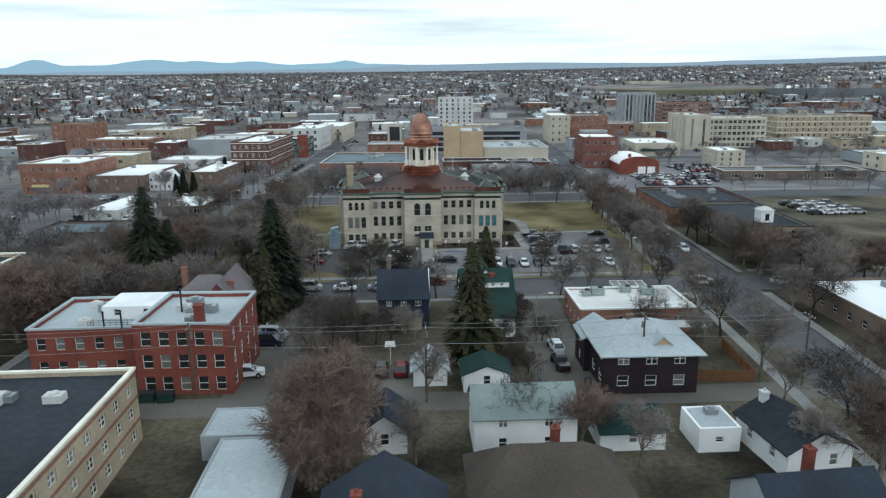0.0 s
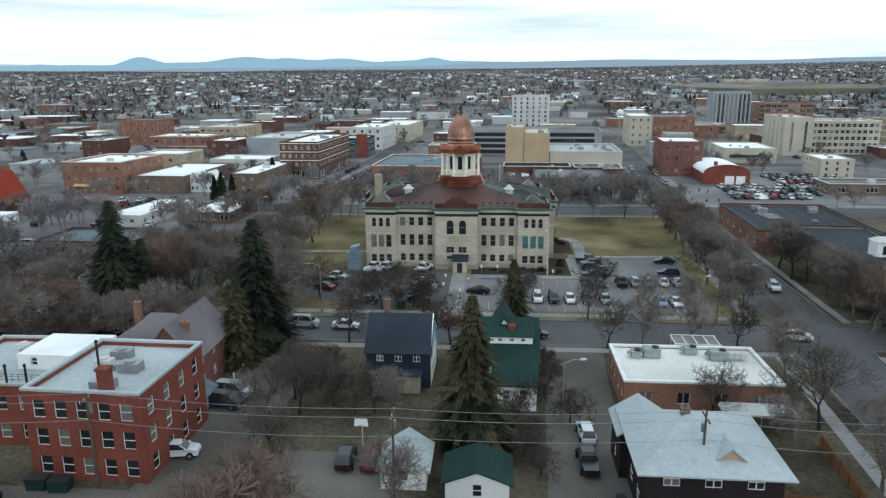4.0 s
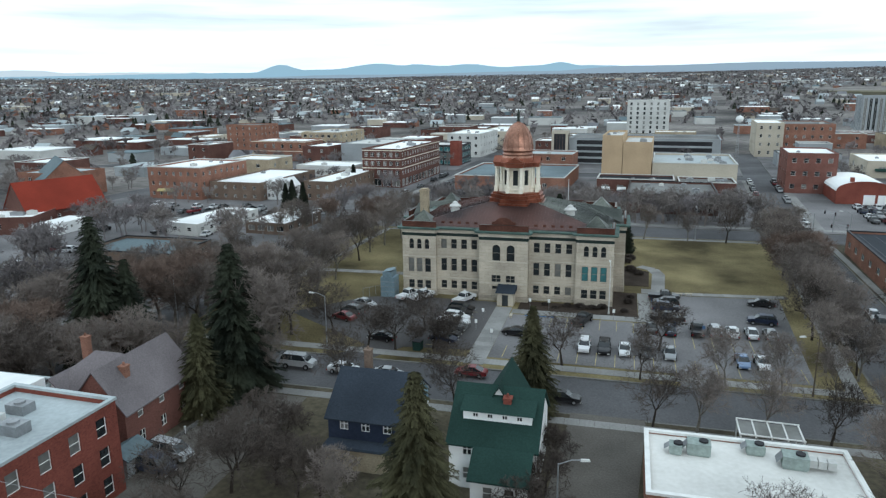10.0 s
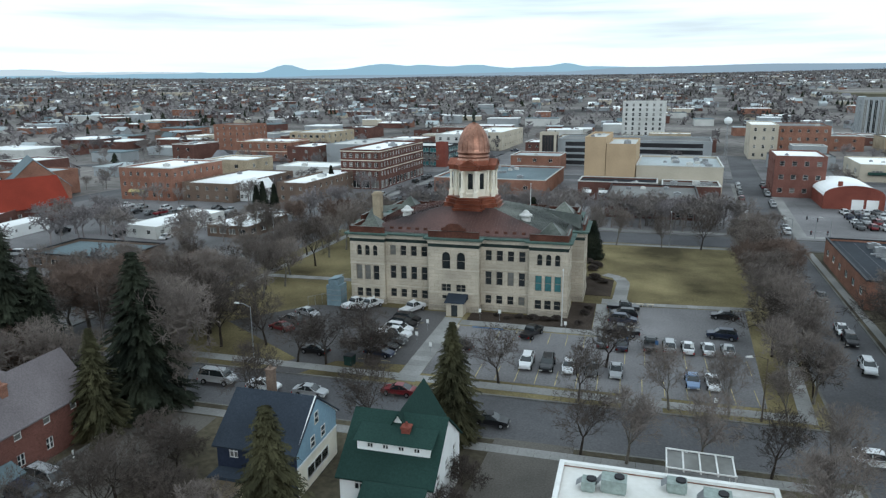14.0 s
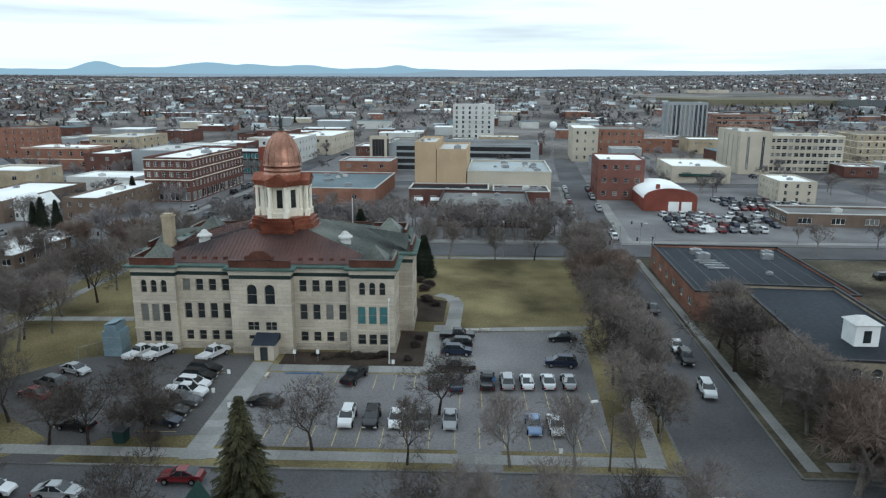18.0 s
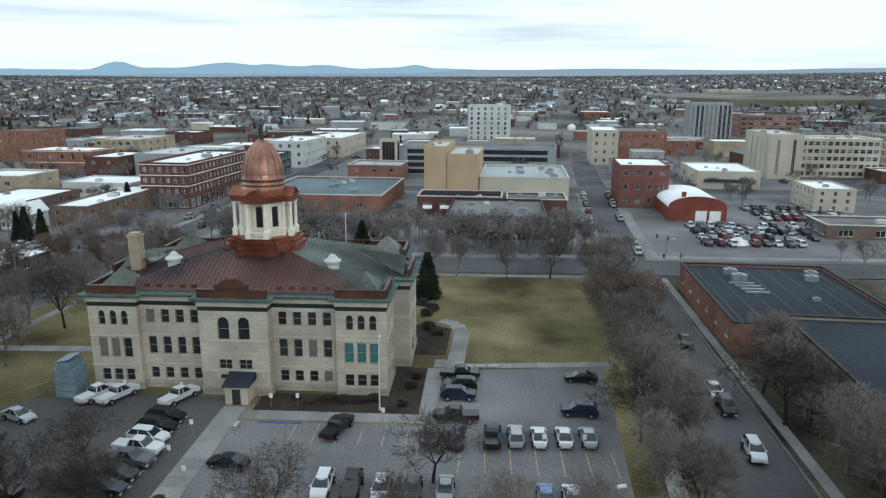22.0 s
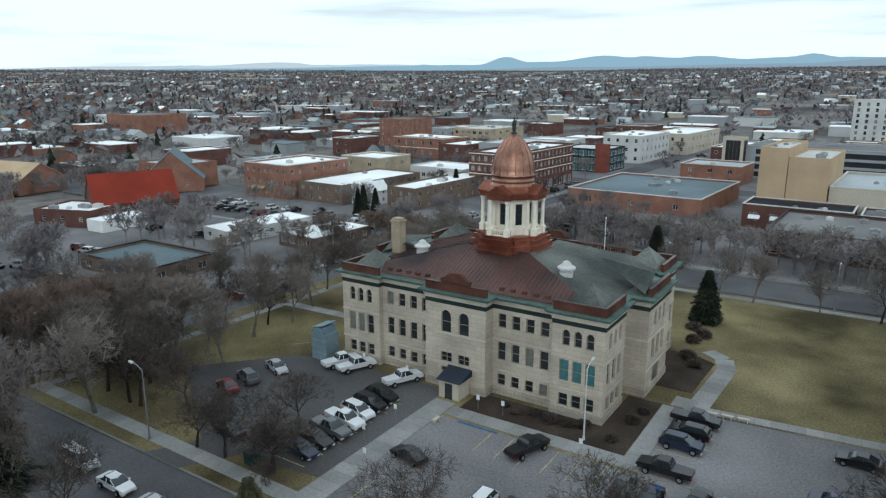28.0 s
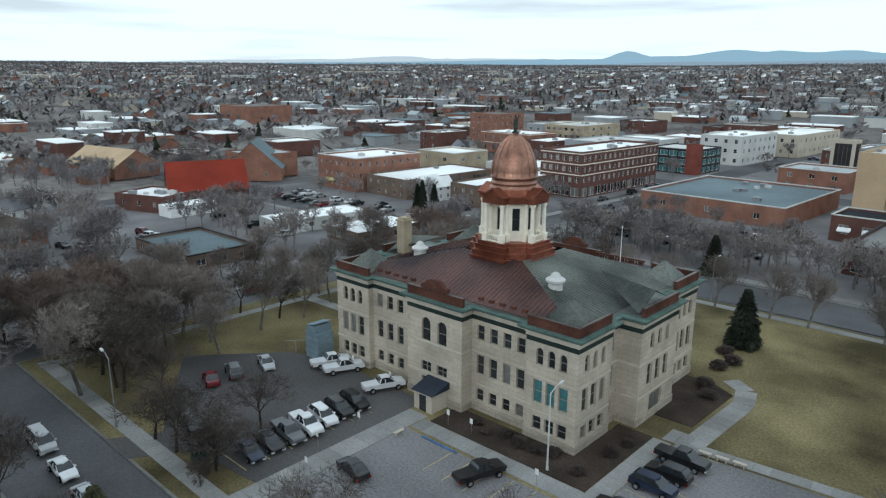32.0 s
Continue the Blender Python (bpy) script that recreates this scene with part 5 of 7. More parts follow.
building("tall brown brick warehouse", -222, 266, 24, 22, 17.5, M_BRICKO, M_TAR, 5, 5, 5, -3, "warehouse", (1.2, 1.5))
building("brick offices with a cream front", -186, 233, 34, 22, 10.5, M_BRICKO, M_WHITEROOF, 2, 6, 4, -3, "offices", (1.6, 2.2), band=M_CREAM, units=3)
building("tan office block with band windows", -180, 285, 26, 40, 12, M_BRICKT, M_PALE, 3, 6, 5, -3, "offices", (2.2, 1.8), style="band", units=3)
building("large grey stuccoed windowless store", -128, 226, 30, 36, 10, M_GREYWALL, M_PALE, 1, 0, 0, -3, "store", units=3)
building("orange brick block on the edge of downtown", -470, 240, 44, 40, 15, M_BRICKO, M_TAR, 3, 0, 0, 0, "warehouse")

# the rest of downtown, block by block
fill = random.Random(61)
LOOKS = [("red brick store with a pale flat roof", M_BRICKD, M_WHITEROOF), ("cream rendered store with a white roof", M_CREAMWALL, M_WHITEROOF), ("orange brick store with a grey roof", M_BRICKO, M_GREYROOF),
         ("tan brick workshop with a white roof", M_BRICKT, M_WHITEROOF), ("grey concrete warehouse with a pale roof", M_GREYWALL, M_PALE), ("white painted store with a flat roof", M_PALE, M_WHITEROOF), ("dark brick shop with a tar roof", M_BRICKD, M_TAR)]
made = 0
for i in range(700):
    x, y = fill.uniform(-300, 340), fill.uniform(84, 440)
    w, d, h = fill.uniform(12, 30), fill.uniform(12, 28), fill.choice((4.5, 5, 6, 7, 9))
    box = (x, y, x + w, y + d)
    if -60 < x < 175 and y < 190 or -130 < x < -50 and y < 130 or -160 < x < -100 and y < 130 or made >= 60:
        continue
    if any(box[0] < f[2] and f[0] < box[2] and box[1] < f[3] and f[1] < box[3] for f in FOOT):
        continue
    if any(abs(y + d / 2 - r) < 9 + d / 2 for r in (70.5, 195, 320, 445)):
        continue
    ym = y + d / 2
    if any(abs(x + w / 2 - r) < 9 + w / 2 for r in (east_x(ym), west_x(ym), 176 + 0.09 * (ym - 4), -173 + 0.06 * (ym - 4), 293 + 0.09 * (ym - 4), -290 + 0.06 * (ym - 4))):
        continue
    label, wall, roof = fill.choice(LOOKS)
    building(label, x, y, w, d, h, wall, roof, 1 if h < 6.5 else 2, fill.choice((2, 3)), fill.choice((0, 2)), -4, "store", (1.8, 1.6), style="band", units=fill.randrange(3), edge=fill.choice((None, M_PALE, M_DARKWALL)), seed=i)
    made += 1


# ---- trees ----
def bare_tree_mesh(rng, height, spread, twigs, fork=0.2, last_level=5, thick=1.0):
    """A leafless tree: a tapered trunk that forks into rising limbs, and a crown of fine twigs."""
    wood, crown = Mesh(), Mesh()

    def aside(d):
        v = Vector((rng.uniform(-1, 1), rng.uniform(-1, 1), rng.uniform(-1, 1)))
        v -= d * v.dot(d)
        return v.normalized() if v.length > 1e-4 else Vector((1, 0, 0))

    def grow(p, d, length, r, level):
        steps = 3 if level < 3 else 2
        q = p.copy()
        for s in range(steps):
            d = (d + aside(d) * (0.10 + 0.05 * level) + Vector((0, 0, 0.05))).normalized()
            e = q + d * (length / steps)
            r2 = r * (0.88 if s < steps - 1 else 0.78)
            (wood if level < 4 else crown).tube(q, e, r, r2, 7 if level < 1 else 5 if level < 3 else 3)
            q, r = e, r2
            if level >= 3:
                for k in range(twigs):
                    t = (d * 0.8 + aside(d) * rng.uniform(0.4, 1.1) + Vector((0, 0, rng.uniform(-0.25, 0.3)))).normalized()
                    m = q + t * (rng.uniform(0.45, 1.0) * height / 13)
                    crown.tube(q, m, 0.021 * thick, 0.012 * thick, 3)
                    t2 = (t + aside(t) * 0.7).normalized()
                    crown.tube(q.lerp(m, 0.5), q.lerp(m, 0.5) + t2 * (0.5 * height / 13), 0.014 * thick, 0.008 * thick, 3)
            elif level > 0 and s < steps - 1:
                grow(q, (d * 0.6 + aside(d) * 0.8 + Vector((0, 0, 0.15))).normalized(), length * 0.55, r * 0.5, level + 2)
        if level < last_level:
            kids = 4 if level == 0 else 3 if level < 3 else 2
            a0 = rng.random() * 6.3
            s0 = aside(d)
            s1 = d.cross(s0)
            for k in range(kids):
                a = a0 + 2 * math.pi * (k + rng.uniform(-0.25, 0.25)) / kids
                side = s0 * math.cos(a) + s1 * math.sin(a)
                nd = (d + side * spread * rng.uniform(0.5, 1.0) + Vector((0, 0, 0.12))).normalized()
                grow(q, nd, length * rng.uniform(0.66, 0.86), r * 0.7, level + 1)

    grow(Vector((0, 0, -0.1)), Vector((rng.uniform(-0.06, 0.06), rng.uniform(-0.06, 0.06), 1)).normalized(), height * fork, height * 0.0165, 0)
    top = max(v[2] for v in crown.v)
    k = height / top
    for ms in (wood, crown):
        ms.v = [(x * k, y * k, z * k) for x, y, z in ms.v]
    return wood, crown


def conifer_mesh(rng, height, radius, ragged=0.25):
    """A spruce: a straight trunk and whorls of drooping boughs clad in needle sprays."""
    wood, green = Mesh(), Mesh()
    wood.tube((0, 0, -0.1), (0, 0, height * 0.98), height * 0.016, 0.03, 7)
    z = height * 0.06
    while z < height * 0.985:
        f = 1 - z / height
        rr = radius * (f ** 0.66) * rng.uniform(1 - ragged, 1.08) + 0.12
        n = max(6, int(10 + 11 * f))
        a0 = rng.random() * 6.3
        for k in range(n):
            a = a0 + 2 * math.pi * k / n + rng.uniform(-0.2, 0.2)
            ln = rr * rng.uniform(0.7, 1.12)
            droop = rng.uniform(0.12, 0.42)
            ca, sa = math.cos(a), math.sin(a)
            tip = (ca * ln, sa * ln, z - ln * droop)
            if ln > 1.0:
                wood.tube((0, 0, z), tip, 0.035, 0.012, 3)
            m = max(3, int(ln * 4.6))
            for s in range(m):
                u = (s + 0.6) / m
                c = Vector((ca * ln * u, sa * ln * u, z - ln * droop * u * u))
                w = (0.24 + 0.26 * (1 - u) + 0.16 * rng.random()) * (0.7 + 0.5 * f)
                for side in (-1, 1):
                    t = Vector((ca * 0.75 - side * sa, sa * 0.75 + side * ca, -0.32 + rng.uniform(-0.3, 0.22)))
                    e = c + t * w
                    o = Vector((-sa * side * 0.1 - ca * 0.16, ca * side * 0.1 - sa * 0.16, 0.0)) * (w + 0.35)
                    green.poly(tuple(c + o + Vector((0, 0, 0.05))), tuple(c - o * 0.6), tuple(e - o * 0.3 - Vector((0, 0, 0.12))), tuple(e + o * 0.6))
        z += height * 0.0165 + 0.12 * rng.random()
    return wood, green


TREES = {}


def tree_kind(key, make, wood_m, crown_m, label, category="tree", name="bare_tree"):
    w, c = make
    ob = thing(name, label, category, (0, 0, -400))
    part("trunk", w, wood_m, ob)
    part("crown", c, crown_m, ob)
    TREES[key] = ob


for k in range(3):
    tree_kind(("elm", k), bare_tree_mesh(random.Random(10 + k), 12.0, 0.95, 2, 0.22), M_BARK, M_TWIG, "leafless street tree with a wide crown of fine grey-brown twigs")
for k in range(2):
    tree_kind(("ash", k), bare_tree_mesh(random.Random(20 + k), 12.0, 0.68, 2, 0.22), M_BARKP, M_TWIGG, "leafless grey tree with an upright twiggy crown")
tree_kind(("birch", 0), bare_tree_mesh(random.Random(31), 12.0, 0.8, 3, 0.14), M_BARKP, M_TWIGR, "leafless tree with a soft reddish crown of twigs")
tree_kind(("small", 0), bare_tree_mesh(random.Random(41), 7.0, 1.1, 2, 0.18), M_BARK, M_TWIG, "small dark leafless ornamental tree", name="bare_tree")
for k in range(2):
    tree_kind(("spruce", k), conifer_mesh(random.Random(50 + k), 20.0, 6.3), M_BARK, M_NEEDLE, "tall dark green spruce", name="spruce")
tree_kind(("spruce", 2), conifer_mesh(random.Random(57), 20.0, 6.0, 0.4), M_BARK, M_NEEDLEY, "tall spruce with olive-tinged sparse boughs", name="spruce")
tree_kind(("spruce", 3), conifer_mesh(random.Random(58), 9.0, 2.6, 0.2), M_BARK, M_NEEDLE, "short dense dark evergreen", name="spruce")
SIZE = {"elm": 12.0, "ash": 12.0, "birch": 12.0, "small": 7.0, "spruce": 20.0}
used = set()


def tree(kind, k, x, y, h, turn=None, wide=1.0):
    rng = random.Random(int(x * 31 + y * 17))
    src = TREES[(kind, k)]
    s = h / (9.0 if (kind, k) == ("spruce", 3) else SIZE[kind])
    turn = rng.uniform(0, 360) if turn is None else turn
    m = pose(x, y, 0, 0, 0, turn)
    if (kind, k) in used:
        ob = copy_thing(src, m)
    else:
        ob = src
        ob.matrix_basis = m
        used.add((kind, k))
    ob.scale = (s * wide, s * wide, s)
    return ob


rt = random.Random(7)
LITE = [bare_tree_mesh(random.Random(70 + k), 12.0, 0.9, 2, 0.22, 3, 3.2) for k in range(4)]
GROVE = {0: Mesh(), 1: Mesh()}


def bare(x, y, h, wide=1.0):
    if any(f[0] + 0.5 < x < f[2] - 2.5 and f[1] + 0.5 < y < f[3] - 0.5 for f in FOOT):
        return
    if y > 64 or x < -72 or x > 98:
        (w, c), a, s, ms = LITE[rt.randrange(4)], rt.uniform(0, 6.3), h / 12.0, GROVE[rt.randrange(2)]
        ca, sa = math.cos(a) * s * wide, math.sin(a) * s * wide
        for src in (w, c):
            n = len(ms.v)
            ms.v.extend([(x + ca * p[0] - sa * p[1], y + sa * p[0] + ca * p[1], s * p[2]) for p in src.v])
            ms.f.extend([tuple(n + i for i in q) for q in src.f])
        return
    kind, k = rt.choice((("ash", 0), ("ash", 1), ("elm", 2), ("ash", 0), ("ash", 1), ("birch", 0), ("elm", 0)))
    tree(kind, k, x, y, h, None, wide)


# spruces round the houses
tree("spruce", 0, -52.4, -44.2, 22.8, wide=0.9)
tree("spruce", 1, -49.2, -42.0, 16.0)
tree("spruce", 1, -28.5, -47.2, 20.6, wide=1.02)
tree("spruce", 2, -28.6, -55.2, 13.4, wide=1.0)
tree("spruce", 2, 5.8, -76.4, 18.2)
tree("spruce", 2, 11.2, -45.4, 14.2, wide=1.0)
tree("spruce", 3, 21.9, 45, 9.2, wide=1.1)
tree("spruce", 3, 3.0, 80.5, 8.6, wide=1.1)
for x, y, h in ((-84, 88, 9), (-87, 86, 10), (-90, 87, 8.5), (-84, 134, 10)):
    tree("spruce", 3, x, y, h, wide=0.8)
# courthouse forecourt and lawns
for x, y, h in ((-12.0, -29.2, 8.5), (-6.4, -27.6, 7.5), (13.6, -29.6, 8.6), (27.5, -20.4, 8.6), (-9.8, -20.0, 7.5)):
    tree("elm", rt.randrange(3), x, y, h, None, 1.2)
for k, x, y, h, w in (("ash", -25.9, -44.6, 17.0, 0.9), ("elm", -30.9, -26.8, 11.5, 1.1), ("elm", -24.4, -24.4, 9.5, 1.1), ("elm", 53.6, -24.0, 8.0, 1.0), ("elm", 69.6, -5.2, 11.5, 1.25), ("elm", 70.6, 4.0, 10.5, 1.2), ("ash", -34.0, -31.0, 13.0, 1.1), ("elm", -36.0, -22.0, 12.0, 1.1), ("elm", -47.5, -27.5, 12.0, 1.1), ("elm", -41.1, -21.5, 12.5, 1.2), ("ash", -43.4, -12.5, 12.5, 1.2), ("elm", -38.5, -26.5, 11.0, 1.2), ("elm", -5.6, -28.1, 7.5, 1.2), ("elm", -16.4, -29.5, 8.0, 1.2), ("ash", -33.0, -12.0, 10.0, 1.1), ("elm", -40.0, 3.2, 10.0, 1.0)):
    tree(k, 0, x, y, h, None, w)
tree("small", 0, -9.6, -26.0, 3.4)
tree("small", 0, -4.2, -30.6, 3.0)
for i in range(12):
    y = -24 + i * 7.6
    bare(49.4 + 0.09 * (y + 35) + rt.uniform(-0.8, 0.8), y + rt.uniform(-2, 2), rt.uniform(9.5, 13), 1.0)
for i in range(12):
    y = -26 + i * 7.4
    bare(52.6 + 0.09 * (y + 35) + rt.uniform(-0.6, 0.6), y + rt.uniform(-2, 2), rt.uniform(8.5, 12), 1.0)
for i in range(11):
    bare(-41 + rt.uniform(-2.5, 2) + i * 0.5, -27 + i * 8.3, rt.uniform(10, 13.5), 1.0)
for i in range(5):
    bare(rt.uniform(-42, -32), -28 + i * 3.4 + rt.uniform(-2, 2), rt.uniform(9, 12.5), 1.0)
for i in range(12):
    bare(-48.6 + 0.066 * i * 8, -24 + i * 8, rt.uniform(9, 13))
for i in range(11):
    bare(-32 + i * 8.6 + rt.uniform(-2, 2), 60 + rt.uniform(-1, 1), rt.uniform(8, 11))
for i in range(9):
    bare(14 + i * 5.6 + rt.uniform(-2, 2), 84 + rt.uniform(-3, 9), rt.uniform(8.5, 11))
# near street, both sides
for x in (-45, -38.5, -24, -14.5, 1.2, 26.5, 31.5, 37.5, 44, 50):
    bare(x + rt.uniform(-1, 1), -45.8 + rt.uniform(-0.8, 0.6), rt.uniform(7.5, 11.5))
for x in (24.5, 35.5, 42.5, 49):
    bare(x, -32.2, rt.uniform(6, 9.0))
# yards
for x, y, h, k in ((-18.5, -74, 8.5, "elm"), (-15.8, -70, 9.5, "elm"), (-17.4, -66, 8, "elm"), (-9, -69, 7, "elm"), (-4, -71, 7.5, "ash"), (-13.6, -101, 12.6, "birch"), (-11.4, -105.5, 11.0, "birch"),
                   (-13.2, -109, 10.5, "birch"), (-1.5, -90, 9, "ash"), (9.0, -101.8, 9.5, "elm"), (15.5, -103, 8, "birch"), (17.5, -70, 4.5, "small"), (12.4, -76, 4, "small"), (10.6, -72, 4.5, "small"),
                   (34, -69.5, 8.5, "elm"), (45.5, -85, 12, "ash"), (46.5, -70, 11.5, "elm"), (47.5, -58, 10.5, "ash"), (48.5, -100, 12, "elm"), (44, -112, 11, "birch"), (-11, -113, 9.5, "birch"),
                   (-3, -105, 8, "ash"), (40, -75, 7, "ash"), (14.9, -63, 5.5, "small"), (15.0, -57, 5, "small"), (-14.8, -60, 6, "small"), (-20, -57, 5, "small"), (21, -107, 8, "ash"),
                   (-12, -67.5, 6, "small"), (-16.5, -79, 6, "small"), (13.4, -67, 5, "small"), (-6.5, -69, 5.5, "small"), (11.5, -79, 3.5, "small"), (13.2, -82, 3.5, "small"), (38.5, -110, 8, "ash"), (43, -95, 9, "ash")):
    tree(k, 0 if k != "elm" else rt.randrange(3), x, y, h, None, 1.05)
for i in range(46):
    bare(rt.uniform(-100, -66), rt.uniform(-88, -30), rt.uniform(9, 13), 1.1)
for i in range(18):
    bare(rt.uniform(-71, -56), rt.uniform(-66, -32), rt.uniform(9, 13), 1.15)
for i in range(16):
    bare(rt.uniform(-66, -42), rt.uniform(-58, -46), rt.uniform(8, 12), 1.1)
for i in range(6):
    tree("birch", 0, rt.uniform(-62, -52), rt.uniform(-30, -12), rt.uniform(9, 12))
# right side of the east street, in front of the annex and beyond
for i in range(8):
    y = -44 + i * 7.4
    bare(70.2 + 0.05 * (y + 35) + rt.uniform(-0.6, 0.8), y + rt.uniform(-2, 2), rt.uniform(8.5, 12), 1.1)
for i in range(14):
    bare(rt.uniform(74, 104), rt.uniform(-44, -17), rt.uniform(7, 10), 1.15)
for i in range(16):
    tree(("birch", "birch", "elm")[i % 3], 0, rt.uniform(71.5, 92), rt.uniform(-42, -16), rt.uniform(5, 8.5), None, 1.25)
for i in range(20):
    bare(rt.uniform(58, 95), rt.uniform(-130, -50), rt.uniform(9, 12.5), 1.1)
for i in range(44):
    bare(rt.uniform(-125, -66), rt.uniform(-31, 3) if i % 2 else rt.uniform(24, 60), rt.uniform(7, 11.5), 1.05)
for i in range(22):
    bare(rt.uniform(-70, -62), rt.uniform(-10, 120), rt.uniform(7, 11))
for i in range(22):
    bare(rt.uniform(-36, 10), rt.uniform(82, 126), rt.uniform(6, 9))
for i in range(44):
    bare(rt.uniform(-245, -186), rt.uniform(-40, 130), rt.uniform(8, 11.5), 1.1)
for i in range(26):
    bare(rt.uniform(-186, -128), rt.uniform(-36, 16), rt.uniform(7, 10), 1.1)
for i in range(10):
    bare(rt.uniform(115, 170), rt.uniform(66, 92), rt.uniform(6, 9))

def on_street(x, y):
    return any(abs(y - c) < 10 for c in (-39, 70.5, 195, 320)) or abs(x - west_x(y)) < 8 or abs(x - east_x(y)) < 8 or abs(x + 173 - 0.06 * (y - 4)) < 8 or abs(x - 176 - 0.09 * (y - 4)) < 8


for i in range(230):
    x, y = rt.uniform(-330, -62), rt.uniform(-34, 330)
    if i % 4 == 3:
        x, y = rt.uniform(-60, 330), rt.uniform(80, 330)
    if not on_street(x, y) and not (80 < x < 174 and 84 < y < 160) and not any(f[0] - 2 < x < f[2] + 2 and f[1] - 2 < y < f[3] + 2 for f in FOOT):
        bare(x, y, rt.uniform(5.5, 9.5), 1.1)
for i in range(60):
    x, y = rt.uniform(-300, 330), rt.uniform(196, 420)
    if not any(f[0] < x < f[2] and f[1] < y < f[3] for f in FOOT):
        bare(x, y, rt.uniform(6, 10))
for i in range(260):
    x, y = rt.uniform(-165, -62), rt.uniform(-30, 200)
    if i % 3 == 1:
        x, y = rt.uniform(-40, 65), rt.uniform(79, 100)
    elif i % 3 == 2:
        x, y = rt.uniform(80, 300), rt.uniform(160, 330)
    if not on_street(x, y) and not any(f[0] - 2 < x < f[2] + 2 and f[1] - 2 < y < f[3] + 2 for f in FOOT):
        bare(x, y, rt.uniform(6.5, 10.5), 1.1)
for k, ms in GROVE.items():
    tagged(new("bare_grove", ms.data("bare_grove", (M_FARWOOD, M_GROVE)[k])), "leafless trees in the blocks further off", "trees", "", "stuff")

# ---- vehicles ----
PAINTS = {"white": (0.62, 0.63, 0.64), "silver": (0.33, 0.34, 0.35), "black": (0.008, 0.008, 0.010), "red": (0.16, 0.012, 0.016), "blue": (0.14, 0.22, 0.36), "dark blue": (0.012, 0.02, 0.045), "grey": (0.09, 0.095, 0.10)}
PAINT_M = {c: mat("car_paint_" + c.replace(" ", "_"), v, 0.28, 0.08, 1.0, 4.0, spec=0.6) for c, v in PAINTS.items()}
M_LAMP = mat("lamp_glass", (0.5, 0.5, 0.48), 0.2, 0.1, 2.0, 8.0)
M_LAMPR = mat("tail_lamp", (0.25, 0.01, 0.01), 0.25, 0.1, 2.0, 8.0)
SHAPES = {  # side outline of the body, glasshouse (x along, z up), width
    "car": (4.6, 1.8, [(-2.28, 0.34), (2.2, 0.3), (2.3, 0.42), (2.29, 0.6), (2.18, 0.72), (1.75, 0.83), (1.05, 0.93), (-1.5, 0.97), (-1.95, 0.98), (-2.22, 0.93), (-2.3, 0.7), (-2.32, 0.5)],
            [(1.15, 0.91), (0.75, 1.2), (0.3, 1.42), (-0.2, 1.47), (-0.8, 1.44), (-1.3, 1.22), (-1.75, 0.96)]),
    "suv": (4.7, 1.9, [(-2.32, 0.4), (2.25, 0.36), (2.36, 0.5), (2.35, 0.78), (2.22, 0.95), (1.8, 1.04), (1.15, 1.12), (-2.2, 1.15), (-2.34, 1.05), (-2.38, 0.7)],
            [(1.25, 1.1), (0.85, 1.4), (0.45, 1.66), (-0.4, 1.74), (-1.7, 1.7), (-2.05, 1.45), (-2.26, 1.13)]),
    "pickup": (5.7, 1.95, [(-2.83, 0.55), (2.72, 0.5), (2.86, 0.65), (2.85, 0.95), (2.7, 1.12), (1.9, 1.2), (1.35, 1.24), (-0.8, 1.24), (-0.82, 1.16), (-2.85, 1.16), (-2.88, 0.8)],
               [(1.45, 1.22), (1.1, 1.55), (0.7, 1.82), (0.1, 1.89), (-0.5, 1.85), (-0.72, 1.6), (-0.8, 1.22)]),
    "van": (5.2, 2.0, [(-2.58, 0.42), (2.45, 0.38), (2.6, 0.55), (2.58, 0.9), (2.35, 1.1), (1.6, 1.28), (-2.5, 1.28), (-2.6, 0.9)],
            [(1.85, 1.24), (1.5, 1.65), (1.1, 1.98), (0.2, 2.07), (-2.2, 2.06), (-2.45, 1.8), (-2.57, 1.28)]),
}
CAR_MESH = {}


